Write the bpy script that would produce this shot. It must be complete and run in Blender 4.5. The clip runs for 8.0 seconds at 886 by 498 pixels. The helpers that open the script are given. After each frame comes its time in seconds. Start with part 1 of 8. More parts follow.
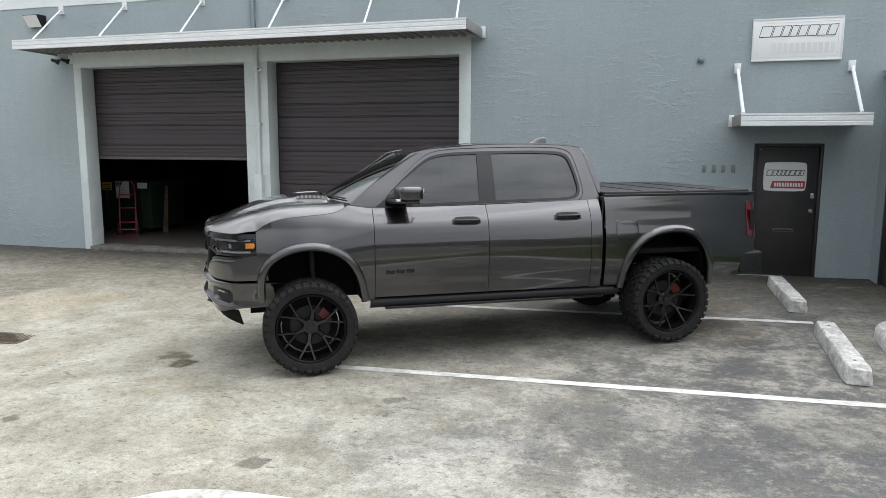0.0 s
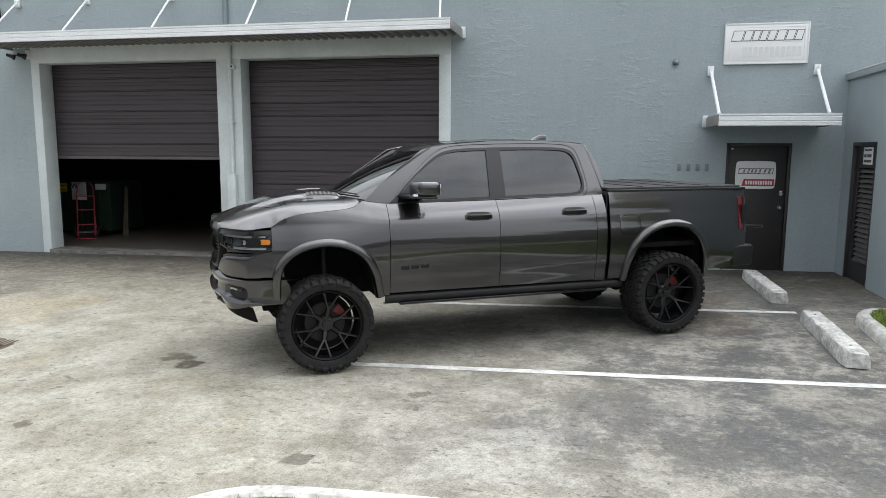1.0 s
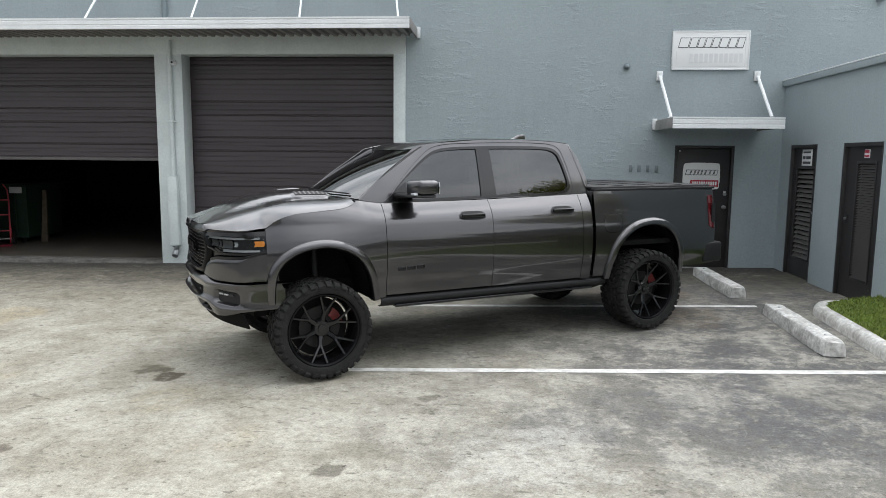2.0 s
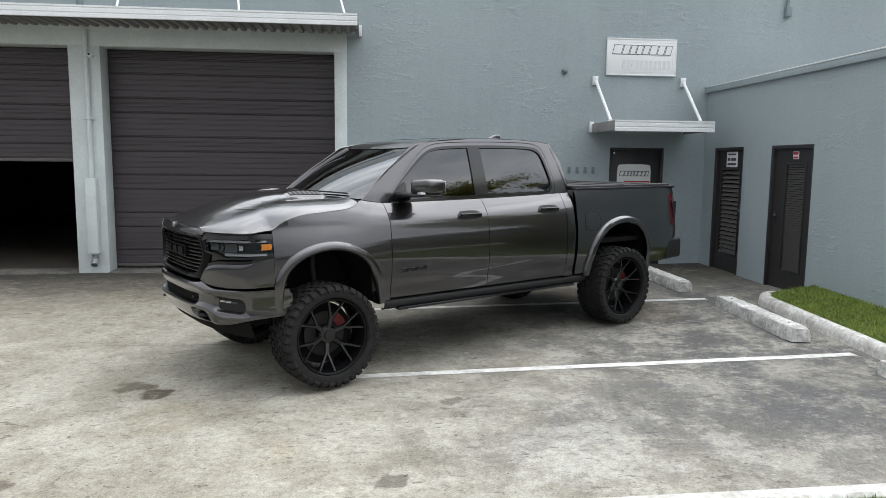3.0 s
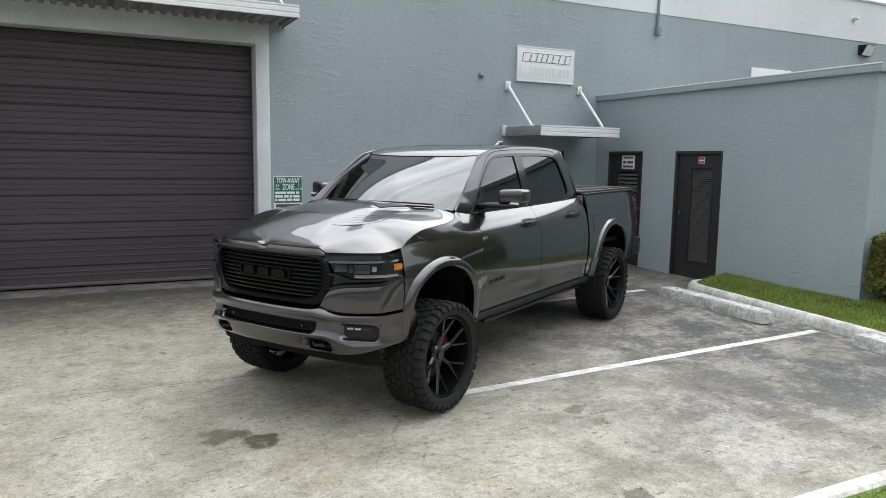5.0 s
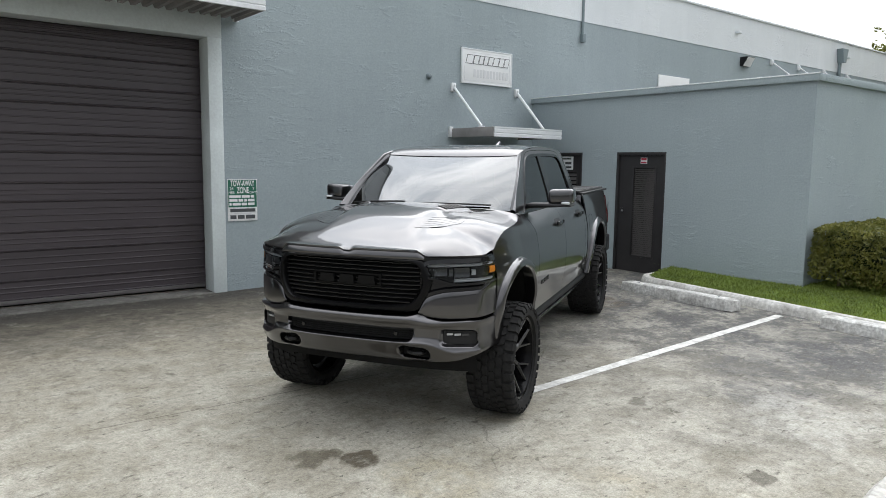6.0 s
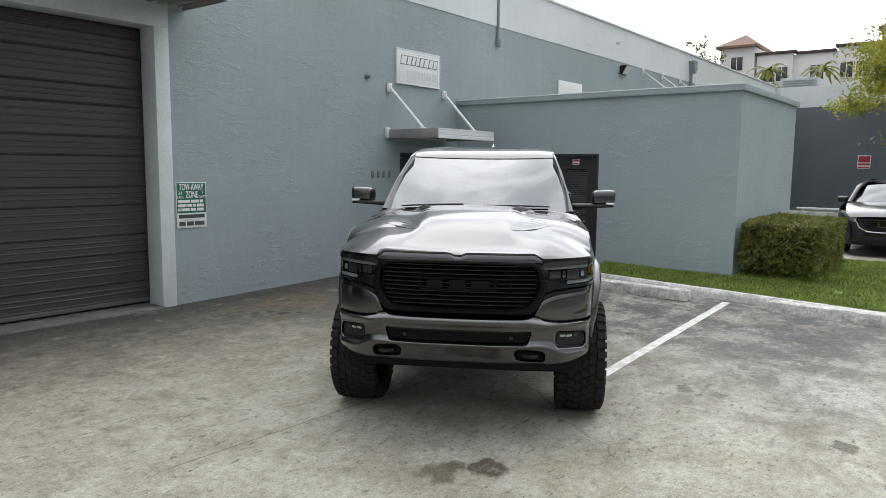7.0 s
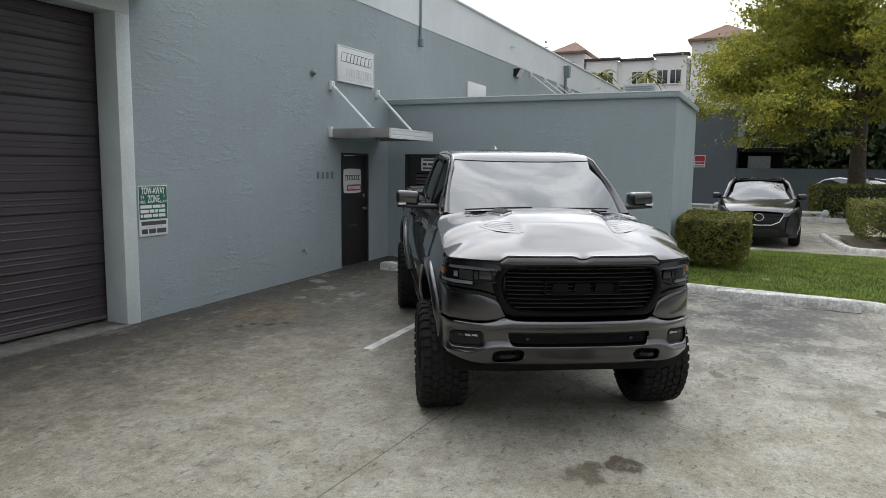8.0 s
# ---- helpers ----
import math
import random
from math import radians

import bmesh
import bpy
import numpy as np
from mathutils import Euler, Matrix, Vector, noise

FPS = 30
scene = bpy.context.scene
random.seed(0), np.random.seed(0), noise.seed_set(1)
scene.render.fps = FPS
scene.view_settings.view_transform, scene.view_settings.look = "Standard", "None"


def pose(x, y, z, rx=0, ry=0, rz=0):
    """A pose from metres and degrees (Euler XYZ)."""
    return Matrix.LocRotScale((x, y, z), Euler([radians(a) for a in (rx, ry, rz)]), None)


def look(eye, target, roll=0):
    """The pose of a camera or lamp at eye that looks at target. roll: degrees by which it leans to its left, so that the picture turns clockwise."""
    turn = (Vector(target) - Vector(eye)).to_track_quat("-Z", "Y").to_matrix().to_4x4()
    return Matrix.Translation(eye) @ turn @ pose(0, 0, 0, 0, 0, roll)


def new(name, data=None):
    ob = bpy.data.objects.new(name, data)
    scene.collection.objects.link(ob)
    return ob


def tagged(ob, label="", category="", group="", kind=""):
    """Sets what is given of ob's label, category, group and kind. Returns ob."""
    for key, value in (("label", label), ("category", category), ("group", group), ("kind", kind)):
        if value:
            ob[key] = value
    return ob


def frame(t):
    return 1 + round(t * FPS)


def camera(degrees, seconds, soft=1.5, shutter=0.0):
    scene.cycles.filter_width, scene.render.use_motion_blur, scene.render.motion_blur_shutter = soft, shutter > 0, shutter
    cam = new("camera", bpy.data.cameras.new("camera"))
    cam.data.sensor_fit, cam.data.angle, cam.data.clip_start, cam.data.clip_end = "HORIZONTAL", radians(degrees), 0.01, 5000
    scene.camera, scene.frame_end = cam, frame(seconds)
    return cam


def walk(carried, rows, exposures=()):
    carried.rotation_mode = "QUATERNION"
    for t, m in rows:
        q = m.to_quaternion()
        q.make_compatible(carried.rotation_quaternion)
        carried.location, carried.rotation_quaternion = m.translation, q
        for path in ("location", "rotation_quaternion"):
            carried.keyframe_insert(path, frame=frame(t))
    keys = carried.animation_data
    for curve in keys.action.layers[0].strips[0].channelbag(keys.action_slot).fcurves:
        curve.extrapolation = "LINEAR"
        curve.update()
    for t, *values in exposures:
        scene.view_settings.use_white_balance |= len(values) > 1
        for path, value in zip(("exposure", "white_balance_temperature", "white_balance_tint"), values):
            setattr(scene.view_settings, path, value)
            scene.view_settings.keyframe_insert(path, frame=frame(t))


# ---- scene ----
cam = camera(64.3, 8.0, 0.4)
PATH = [
    (0, (-0.065, 0.125, 2.12), (-0.629, 2.023, 1.837), 0.2),
    (0.5, (-0.364, -0.003, 2.081), (-0.859, 1.914, 1.802), 0.3),
    (1, (-0.73, -0.089, 2.042), (-1.13, 1.851, 1.77), 0.3),
    (1.5, (-1.095, -0.102, 2.016), (-1.386, 1.858, 1.75), 0.4),
    (3, (-2.703, 0.037, 1.916), (-2.497, 2.011, 1.674), 0.6),
    (3.5, (-3.312, 0.142, 1.964), (-2.947, 2.093, 1.717), 0.7),
    (4, (-4.019, 0.326, 2.004), (-3.484, 2.237, 1.753), 0.8),
    (4.5, (-4.723, 0.604, 2.027), (-4.024, 2.461, 1.773), 0.9),
    (6, (-6.829, 1.963, 1.975), (-5.605, 3.527, 1.736), 0.7),
    (6.5, (-7.509, 2.61, 1.971), (-6.111, 4.021, 1.735), 0.7),
    (7, (-8.147, 3.366, 1.972), (-6.584, 4.593, 1.739), 0.6),
    (7.5, (-8.673, 4.166, 1.982), (-6.978, 5.201, 1.749), 0.6),
    (8, (-9.131, 5.103, 2.002), (-7.323, 5.925, 1.767), 0.6),
]
walk(cam, [(t, look(eye, target, roll)) for t, eye, target, roll in PATH], [(0, -0.26), (1.5, -0.29), (4.5, -0.33), (6.5, -0.46), (7.0, -0.55), (8, -0.79)])

# ---- light ----
SUN_EL, SUN_ROT = 50.0, 56.0
world = bpy.data.worlds.new("overcast_sky")
scene.world = world
world.use_nodes = True
wn, wl = world.node_tree.nodes, world.node_tree.links
wn.clear()
w_out = wn.new("ShaderNodeOutputWorld")
w_bg = wn.new("ShaderNodeBackground")
w_sky = wn.new("ShaderNodeTexSky")
w_sky.sky_type, w_sky.sun_disc = "NISHITA", False
w_sky.sun_elevation, w_sky.sun_rotation = radians(SUN_EL), radians(SUN_ROT)
w_dim = wn.new("ShaderNodeMix")
w_dim.data_type, w_dim.blend_type = "RGBA", "MULTIPLY"
w_dim.inputs[0].default_value = 1.0
w_dim.inputs[7].default_value = (0.12, 0.12, 0.12, 1)
w_co = wn.new("ShaderNodeTexCoord")
w_map = wn.new("ShaderNodeMapping")
w_map.inputs["Scale"].default_value = (1.0, 1.0, 2.4)
w_noise = wn.new("ShaderNodeTexNoise")
w_noise.inputs["Scale"].default_value, w_noise.inputs["Detail"].default_value = 3.4, 7.0
w_noise.inputs["Roughness"].default_value = 0.55
w_ramp = wn.new("ShaderNodeValToRGB")
w_ramp.color_ramp.elements[0].position, w_ramp.color_ramp.elements[0].color = 0.38, (0.68, 0.725, 0.78, 1)
w_ramp.color_ramp.elements[1].position, w_ramp.color_ramp.elements[1].color = 0.62, (1.23, 1.24, 1.255, 1)
w_mix = wn.new("ShaderNodeMix")
w_mix.data_type = "RGBA"
w_mix.inputs[0].default_value = 0.88
wl.new(w_co.outputs["Generated"], w_map.inputs[0])
wl.new(w_map.outputs[0], w_noise.inputs["Vector"])
wl.new(w_noise.outputs["Fac"], w_ramp.inputs[0])
wl.new(w_sky.outputs[0], w_dim.inputs[6])
wl.new(w_dim.outputs[2], w_mix.inputs[6])
w_sep = wn.new("ShaderNodeSeparateXYZ")
w_rise = wn.new("ShaderNodeMapRange")
w_rise.interpolation_type = "SMOOTHSTEP"
w_rise.inputs[1].default_value, w_rise.inputs[2].default_value = 0.0, 0.85
w_rise.inputs[3].default_value, w_rise.inputs[4].default_value = 0.88, 1.46
w_up = wn.new("ShaderNodeMix")
w_up.data_type, w_up.blend_type = "RGBA", "MULTIPLY"
w_up.inputs[0].default_value = 1.0
wl.new(w_co.outputs["Generated"], w_sep.inputs[0])
wl.new(w_sep.outputs[2], w_rise.inputs[0])
wl.new(w_ramp.outputs[0], w_up.inputs[6])
wl.new(w_rise.outputs[0], w_up.inputs[7])
# the veiled sun's broad glow through the cloud
w_dot = wn.new("ShaderNodeVectorMath")
w_dot.operation = "DOT_PRODUCT"
w_dot.inputs[1].default_value = (math.cos(radians(SUN_EL)) * math.sin(radians(SUN_ROT)), math.cos(radians(SUN_EL)) * math.cos(radians(SUN_ROT)), math.sin(radians(SUN_EL)))
w_glow = wn.new("ShaderNodeMapRange")
w_glow.interpolation_type = "SMOOTHSTEP"
w_glow.inputs[1].default_value, w_glow.inputs[2].default_value = 0.1, 1.0
w_glow.inputs[3].default_value, w_glow.inputs[4].default_value = 1.0, 2.7
w_sun = wn.new("ShaderNodeMix")
w_sun.data_type, w_sun.blend_type = "RGBA", "MULTIPLY"
w_sun.inputs[0].default_value = 1.0
wl.new(w_co.outputs["Generated"], w_dot.inputs[0])
wl.new(w_dot.outputs["Value"], w_glow.inputs[0])
wl.new(w_up.outputs[2], w_sun.inputs[6])
wl.new(w_glow.outputs[0], w_sun.inputs[7])
wl.new(w_sun.outputs[2], w_mix.inputs[7])
wl.new(w_mix.outputs[2], w_bg.inputs[0])
w_bg.inputs[1].default_value = 1.26
wl.new(w_bg.outputs[0], w_out.inputs[0])

sun = new("sun", bpy.data.lights.new("sun", "SUN"))
sun.data.energy, sun.data.angle, sun.data.color = 0.6, radians(70), (1.0, 0.97, 0.92)
sun.matrix_world = look((0, 0, 30), (0 + 30 * math.cos(radians(SUN_EL)) * math.sin(radians(SUN_ROT + 180)) / math.sin(radians(SUN_EL)),
                                     30 * math.cos(radians(SUN_EL)) * math.cos(radians(SUN_ROT + 180)) / math.sin(radians(SUN_EL)), 0))


# ---- materials ----
def mat(name, color, rough=0.6, metal=0.0, coat=0.0, var=0.0, vscale=3.0, var2=0.0, vscale2=40.0, bump=0.0, bscale=60.0, bdist=0.004,
        second=None, stretch=(1, 1, 1), alpha_random=0.0, spec=0.5):
    """A painted, moulded or mineral surface: colour that varies at two scales, fine relief."""
    m = bpy.data.materials.new(name)
    m.use_nodes = True
    n, l = m.node_tree.nodes, m.node_tree.links
    b = n["Principled BSDF"]
    b.inputs["Roughness"].default_value, b.inputs["Metallic"].default_value = rough, metal
    b.inputs["Coat Weight"].default_value, b.inputs["Coat Roughness"].default_value = coat, 0.03
    b.inputs["Specular IOR Level"].default_value = spec
    co = n.new("ShaderNodeTexCoord")
    mp = n.new("ShaderNodeMapping")
    mp.inputs["Scale"].default_value = stretch
    l.new(co.outputs["Object"], mp.inputs[0])
    c = (*color, 1)
    b.inputs["Base Color"].default_value = c
    last = None
    if var or second:
        t1 = n.new("ShaderNodeTexNoise")
        t1.inputs["Scale"].default_value, t1.inputs["Detail"].default_value, t1.inputs["Roughness"].default_value = vscale, 6, 0.62
        l.new(mp.outputs[0], t1.inputs["Vector"])
        r1 = n.new("ShaderNodeValToRGB")
        dark = second or tuple(v * (1 - var) for v in color)
        lite = color if second else tuple(min(1, v * (1 + var)) for v in color)
        r1.color_ramp.elements[0].position, r1.color_ramp.elements[0].color = 0.34, (*dark, 1)
        r1.color_ramp.elements[1].position, r1.color_ramp.elements[1].color = 0.66, (*lite, 1)
        l.new(t1.outputs["Fac"], r1.inputs[0])
        last = r1.outputs[0]
    if var2:
        t2 = n.new("ShaderNodeTexNoise")
        t2.inputs["Scale"].default_value, t2.inputs["Detail"].default_value = vscale2, 4
        l.new(mp.outputs[0], t2.inputs["Vector"])
        r2 = n.new("ShaderNodeValToRGB")
        r2.color_ramp.elements[0].position, r2.color_ramp.elements[0].color = 0.3, (1 - var2, 1 - var2, 1 - var2, 1)
        r2.color_ramp.elements[1].position, r2.color_ramp.elements[1].color = 0.7, (1 + var2, 1 + var2, 1 + var2, 1)
        l.new(t2.outputs["Fac"], r2.inputs[0])
        mx = n.new("ShaderNodeMix")
        mx.data_type, mx.blend_type = "RGBA", "MULTIPLY"
        mx.inputs[0].default_value = 1
        mx.inputs[6].default_value = c
        if last:
            l.new(last, mx.inputs[6])
        l.new(r2.outputs[0], mx.inputs[7])
        last = mx.outputs[2]
    if alpha_random:
        oi = n.new("ShaderNodeObjectInfo")
        mr = n.new("ShaderNodeMapRange")
        mr.inputs[3].default_value, mr.inputs[4].default_value = 1 - alpha_random, 1 + alpha_random
        l.new(oi.outputs["Random"], mr.inputs[0])
        mx = n.new("ShaderNodeMix")
        mx.data_type, mx.blend_type = "RGBA", "MULTIPLY"
        mx.inputs[0].default_value = 1
        mx.inputs[6].default_value = c
        if last:
            l.new(last, mx.inputs[6])
        l.new(mr.outputs[0], mx.inputs[7])
        last = mx.outputs[2]
    if last:
        l.new(last, b.inputs["Base Color"])
    if bump:
        t3 = n.new("ShaderNodeTexNoise")
        t3.inputs["Scale"].default_value, t3.inputs["Detail"].default_value = bscale, 5
        l.new(mp.outputs[0], t3.inputs["Vector"])
        bp = n.new("ShaderNodeBump")
        bp.inputs["Strength"].default_value, bp.inputs["Distance"].default_value = bump, bdist
        l.new(t3.outputs["Fac"], bp.inputs["Height"])
        l.new(bp.outputs[0], b.inputs["Normal"])
    return m


def pane_glass(name, tint, ior):
    """Thin glazing: clear tinted body under a mirror-smooth surface."""
    m = bpy.data.materials.new(name)
    m.use_nodes = True
    n, l = m.node_tree.nodes, m.node_tree.links
    n.remove(n["Principled BSDF"])
    fr, tr, gl, mx = (n.new("ShaderNode" + k) for k in ("Fresnel", "BsdfTransparent", "BsdfGlossy", "MixShader"))
    fr.inputs["IOR"].default_value = ior
    tr.inputs["Color"].default_value = (*tint, 1)
    gl.inputs["Roughness"].default_value = 0.02
    gl.inputs["Color"].default_value = (0.96, 0.98, 1.0, 1)
    l.new(fr.outputs[0], mx.inputs[0])
    l.new(tr.outputs[0], mx.inputs[1])
    l.new(gl.outputs[0], mx.inputs[2])
    l.new(mx.outputs[0], n["Material Output"].inputs[0])
    return m


def stucco(name, color, dark):
    """Painted stucco over block: trowel ridges, fine grain, faint damp stains."""
    m = bpy.data.materials.new(name)
    m.use_nodes = True
    n, l = m.node_tree.nodes, m.node_tree.links
    b = n["Principled BSDF"]
    b.inputs["Roughness"].default_value = 0.72
    b.inputs["Specular IOR Level"].default_value = 0.35
    co = n.new("ShaderNodeTexCoord")

    def noise_of(scale, detail, stretch=(1, 1, 1), rough=0.6):
        mp = n.new("ShaderNodeMapping")
        mp.inputs["Scale"].default_value = stretch
        l.new(co.outputs["Object"], mp.inputs[0])
        t = n.new("ShaderNodeTexNoise")
        t.inputs["Scale"].default_value, t.inputs["Detail"].default_value, t.inputs["Roughness"].default_value = scale, detail, rough
        l.new(mp.outputs[0], t.inputs["Vector"])
        return t.outputs["Fac"]

    def ramp(src, p0, c0, p1, c1):
        r = n.new("ShaderNodeValToRGB")
        r.color_ramp.elements[0].position, r.color_ramp.elements[0].color = p0, (*c0, 1)
        r.color_ramp.elements[1].position, r.color_ramp.elements[1].color = p1, (*c1, 1)
        l.new(src, r.inputs[0])
        return r.outputs[0]

    def mul(a, c):
        mx = n.new("ShaderNodeMix")
        mx.data_type, mx.blend_type = "RGBA", "MULTIPLY"
        mx.inputs[0].default_value = 1
        l.new(a, mx.inputs[6])
        l.new(c, mx.inputs[7])
        return mx.outputs[2]

    def scaled(a, k):
        mt = n.new("ShaderNodeMath")
        mt.operation = "MULTIPLY"
        l.new(a, mt.inputs[0])
        mt.inputs[1].default_value = k
        return mt.outputs[0]

    def add(a, c):
        mt = n.new("ShaderNodeMath")
        mt.operation = "ADD"
        l.new(a, mt.inputs[0])
        l.new(c, mt.inputs[1])
        return mt.outputs[0]

    big = ramp(noise_of(0.45, 6), 0.33, dark, 0.62, color)
    streak = ramp(noise_of(2.2, 5, (3.0, 3.0, 0.35)), 0.28, (0.972, 0.975, 0.978), 0.6, (1.012, 1.012, 1.012))
    grain = ramp(noise_of(38, 5), 0.3, (0.93, 0.93, 0.93), 0.7, (1.06, 1.06, 1.06))
    l.new(mul(mul(big, streak), grain), b.inputs["Base Color"])
    ridge = ramp(noise_of(5.5, 6, (0.55, 0.55, 1.9), 0.66), 0.50, (0, 0, 0), 0.60, (1, 1, 1))
    fleck = ramp(noise_of(1.1, 4), 0.50, (0.10, 0.10, 0.10), 0.66, (1, 1, 1))
    height = add(add(scaled(mul(ridge, fleck), 1.3), scaled(noise_of(26, 6, (0.6, 0.6, 1.3)), 0.34)), scaled(noise_of(110, 4), 0.25))
    bp = n.new("ShaderNodeBump")
    bp.inputs["Strength"].default_value, bp.inputs["Distance"].default_value = 0.42, 0.010
    l.new(height, bp.inputs["Height"])
    l.new(bp.outputs[0], b.inputs["Normal"])
    return m


def pavement_material():
    """Worn lot: pale scraped concrete and asphalt with darker stalls, oil spots, patches and cracks."""
    m = bpy.data.materials.new("worn_lot_surface")
    m.use_nodes = True
    n, l = m.node_tree.nodes, m.node_tree.links
    b = n["Principled BSDF"]
    b.inputs["Roughness"].default_value = 0.85
    b.inputs["Specular IOR Level"].default_value = 0.3
    co = n.new("ShaderNodeTexCoord")
    sep = n.new("ShaderNodeSeparateXYZ")
    l.new(co.outputs["Object"], sep.inputs[0])

    def noise_of(scale, detail=6, rough=0.6, stretch=(1, 1, 1), offset=(0, 0, 0)):
        mp = n.new("ShaderNodeMapping")
        mp.inputs["Scale"].default_value, mp.inputs["Location"].default_value = stretch, offset
        l.new(co.outputs["Object"], mp.inputs[0])
        t = n.new("ShaderNodeTexNoise")
        t.inputs["Scale"].default_value, t.inputs["Detail"].default_value, t.inputs["Roughness"].default_value = scale, detail, rough
        l.new(mp.outputs[0], t.inputs["Vector"])
        return t.outputs["Fac"]

    def math2(op, a, c, clamp=False):
        mt = n.new("ShaderNodeMath")
        mt.operation, mt.use_clamp = op, clamp
        for i, v in enumerate((a, c)):
            if isinstance(v, (int, float)):
                mt.inputs[i].default_value = v
            else:
                l.new(v, mt.inputs[i])
        return mt.outputs[0]

    def smooth(v, lo, hi):
        mr = n.new("ShaderNodeMapRange")
        mr.interpolation_type = "SMOOTHSTEP"
        l.new(v, mr.inputs[0])
        mr.inputs[1].default_value, mr.inputs[2].default_value = lo, hi
        return mr.outputs[0]

    def blend(f, a, c):
        mx = n.new("ShaderNodeMix")
        mx.data_type = "RGBA"
        l.new(f, mx.inputs[0])
        for i, v in ((6, a), (7, c)):
            if isinstance(v, tuple):
                mx.inputs[i].default_value = (*v, 1)
            else:
                l.new(v, mx.inputs[i])
        return mx.outputs[2]

    x, y = sep.outputs[0], sep.outputs[1]
    n1 = noise_of(0.55, 7, 0.6)
    n2 = noise_of(1.6, 8, 0.68, (1, 1, 1), (7, 3, 0))
    n3 = noise_of(7.0, 8, 0.7)
    grit = noise_of(70, 4, 0.6)
    grit2 = noise_of(210, 3, 0.6)
    pale = blend(smooth(n2, 0.3, 0.7), (0.250, 0.231, 0.184), (0.420, 0.402, 0.348))
    pale = blend(smooth(noise_of(0.9, 6, 0.6, (1, 1, 1), (2, 9, 0)), 0.58, 0.82), pale, (0.37, 0.325, 0.235))
    tar = blend(smooth(n2, 0.34, 0.66), (0.088, 0.087, 0.087), (0.165, 0.162, 0.156))
    # the stalls by the entry are old asphalt, worn through to pale aggregate
    edge = math2("ADD", math2("MULTIPLY", math2("SUBTRACT", n1, 0.5), 5.5), x)
    stall = smooth(edge, -3.4, 0.9)
    front = smooth(math2("ADD", y, math2("MULTIPLY", math2("SUBTRACT", n2, 0.5), 3.0)), 3.0, 4.8)
    back = smooth(math2("ADD", y, math2("MULTIPLY", math2("SUBTRACT", n1, 0.5), 3.0)), 8.2, 10.6)
    near = math2("MULTIPLY", stall, math2("ADD", math2("MULTIPLY", front, 0.56), 0.46), True)
    worn = smooth(math2("ADD", noise_of(11.0, 9, 0.78), math2("MULTIPLY", math2("SUBTRACT", n2, 0.5), 0.85)), 0.46, 0.60)
    dark = math2("MULTIPLY", near, math2("SUBTRACT", 1.0, math2("MULTIPLY", worn, 0.58)), True)
    deep = math2("MULTIPLY", back, smooth(edge, -4.2, -0.5))
    dark = math2("MAXIMUM", dark, math2("MULTIPLY", deep, 0.93))
    far = smooth(x, 6.0, 8.0)
    dark = math2("MULTIPLY", dark, math2("SUBTRACT", 1.0, math2("MULTIPLY", far, 0.75)))
    dirty = math2("MULTIPLY", smooth(math2("ADD", y, math2("MULTIPLY", math2("SUBTRACT", n1, 0.5), 5.0)), 6.2, 10.8), 0.62)
    pale = blend(dirty, pale, blend(smooth(n3, 0.40, 0.60), (0.125, 0.108, 0.078), (0.275, 0.25, 0.195)))
    dark = math2("MAXIMUM", dark, math2("MULTIPLY", math2("SUBTRACT", 1.0, smooth(y, 0.2, 1.2)), 0.95))
    base = blend(dark, pale, tar)
    speck = blend(smooth(n3, 0.60, 0.74), base, (0.14, 0.135, 0.125))
    base = blend(math2("MULTIPLY", smooth(n2, 0.45, 0.6), 0.55), base, speck)

    # darker brown towards the long wall, darkest in a strip at its foot
    wall_dark = math2("MULTIPLY", smooth(math2("ADD", y, math2("MULTIPLY", math2("SUBTRACT", n2, 0.5), 4.0)), 9.1, 11.2), 0.88)
    base = blend(wall_dark, base, blend(smooth(n3, 0.35, 0.65), (0.058, 0.052, 0.042), (0.125, 0.114, 0.092)))

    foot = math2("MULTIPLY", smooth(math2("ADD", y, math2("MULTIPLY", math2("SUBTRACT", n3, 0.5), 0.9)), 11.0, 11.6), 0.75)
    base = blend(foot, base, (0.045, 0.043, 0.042))

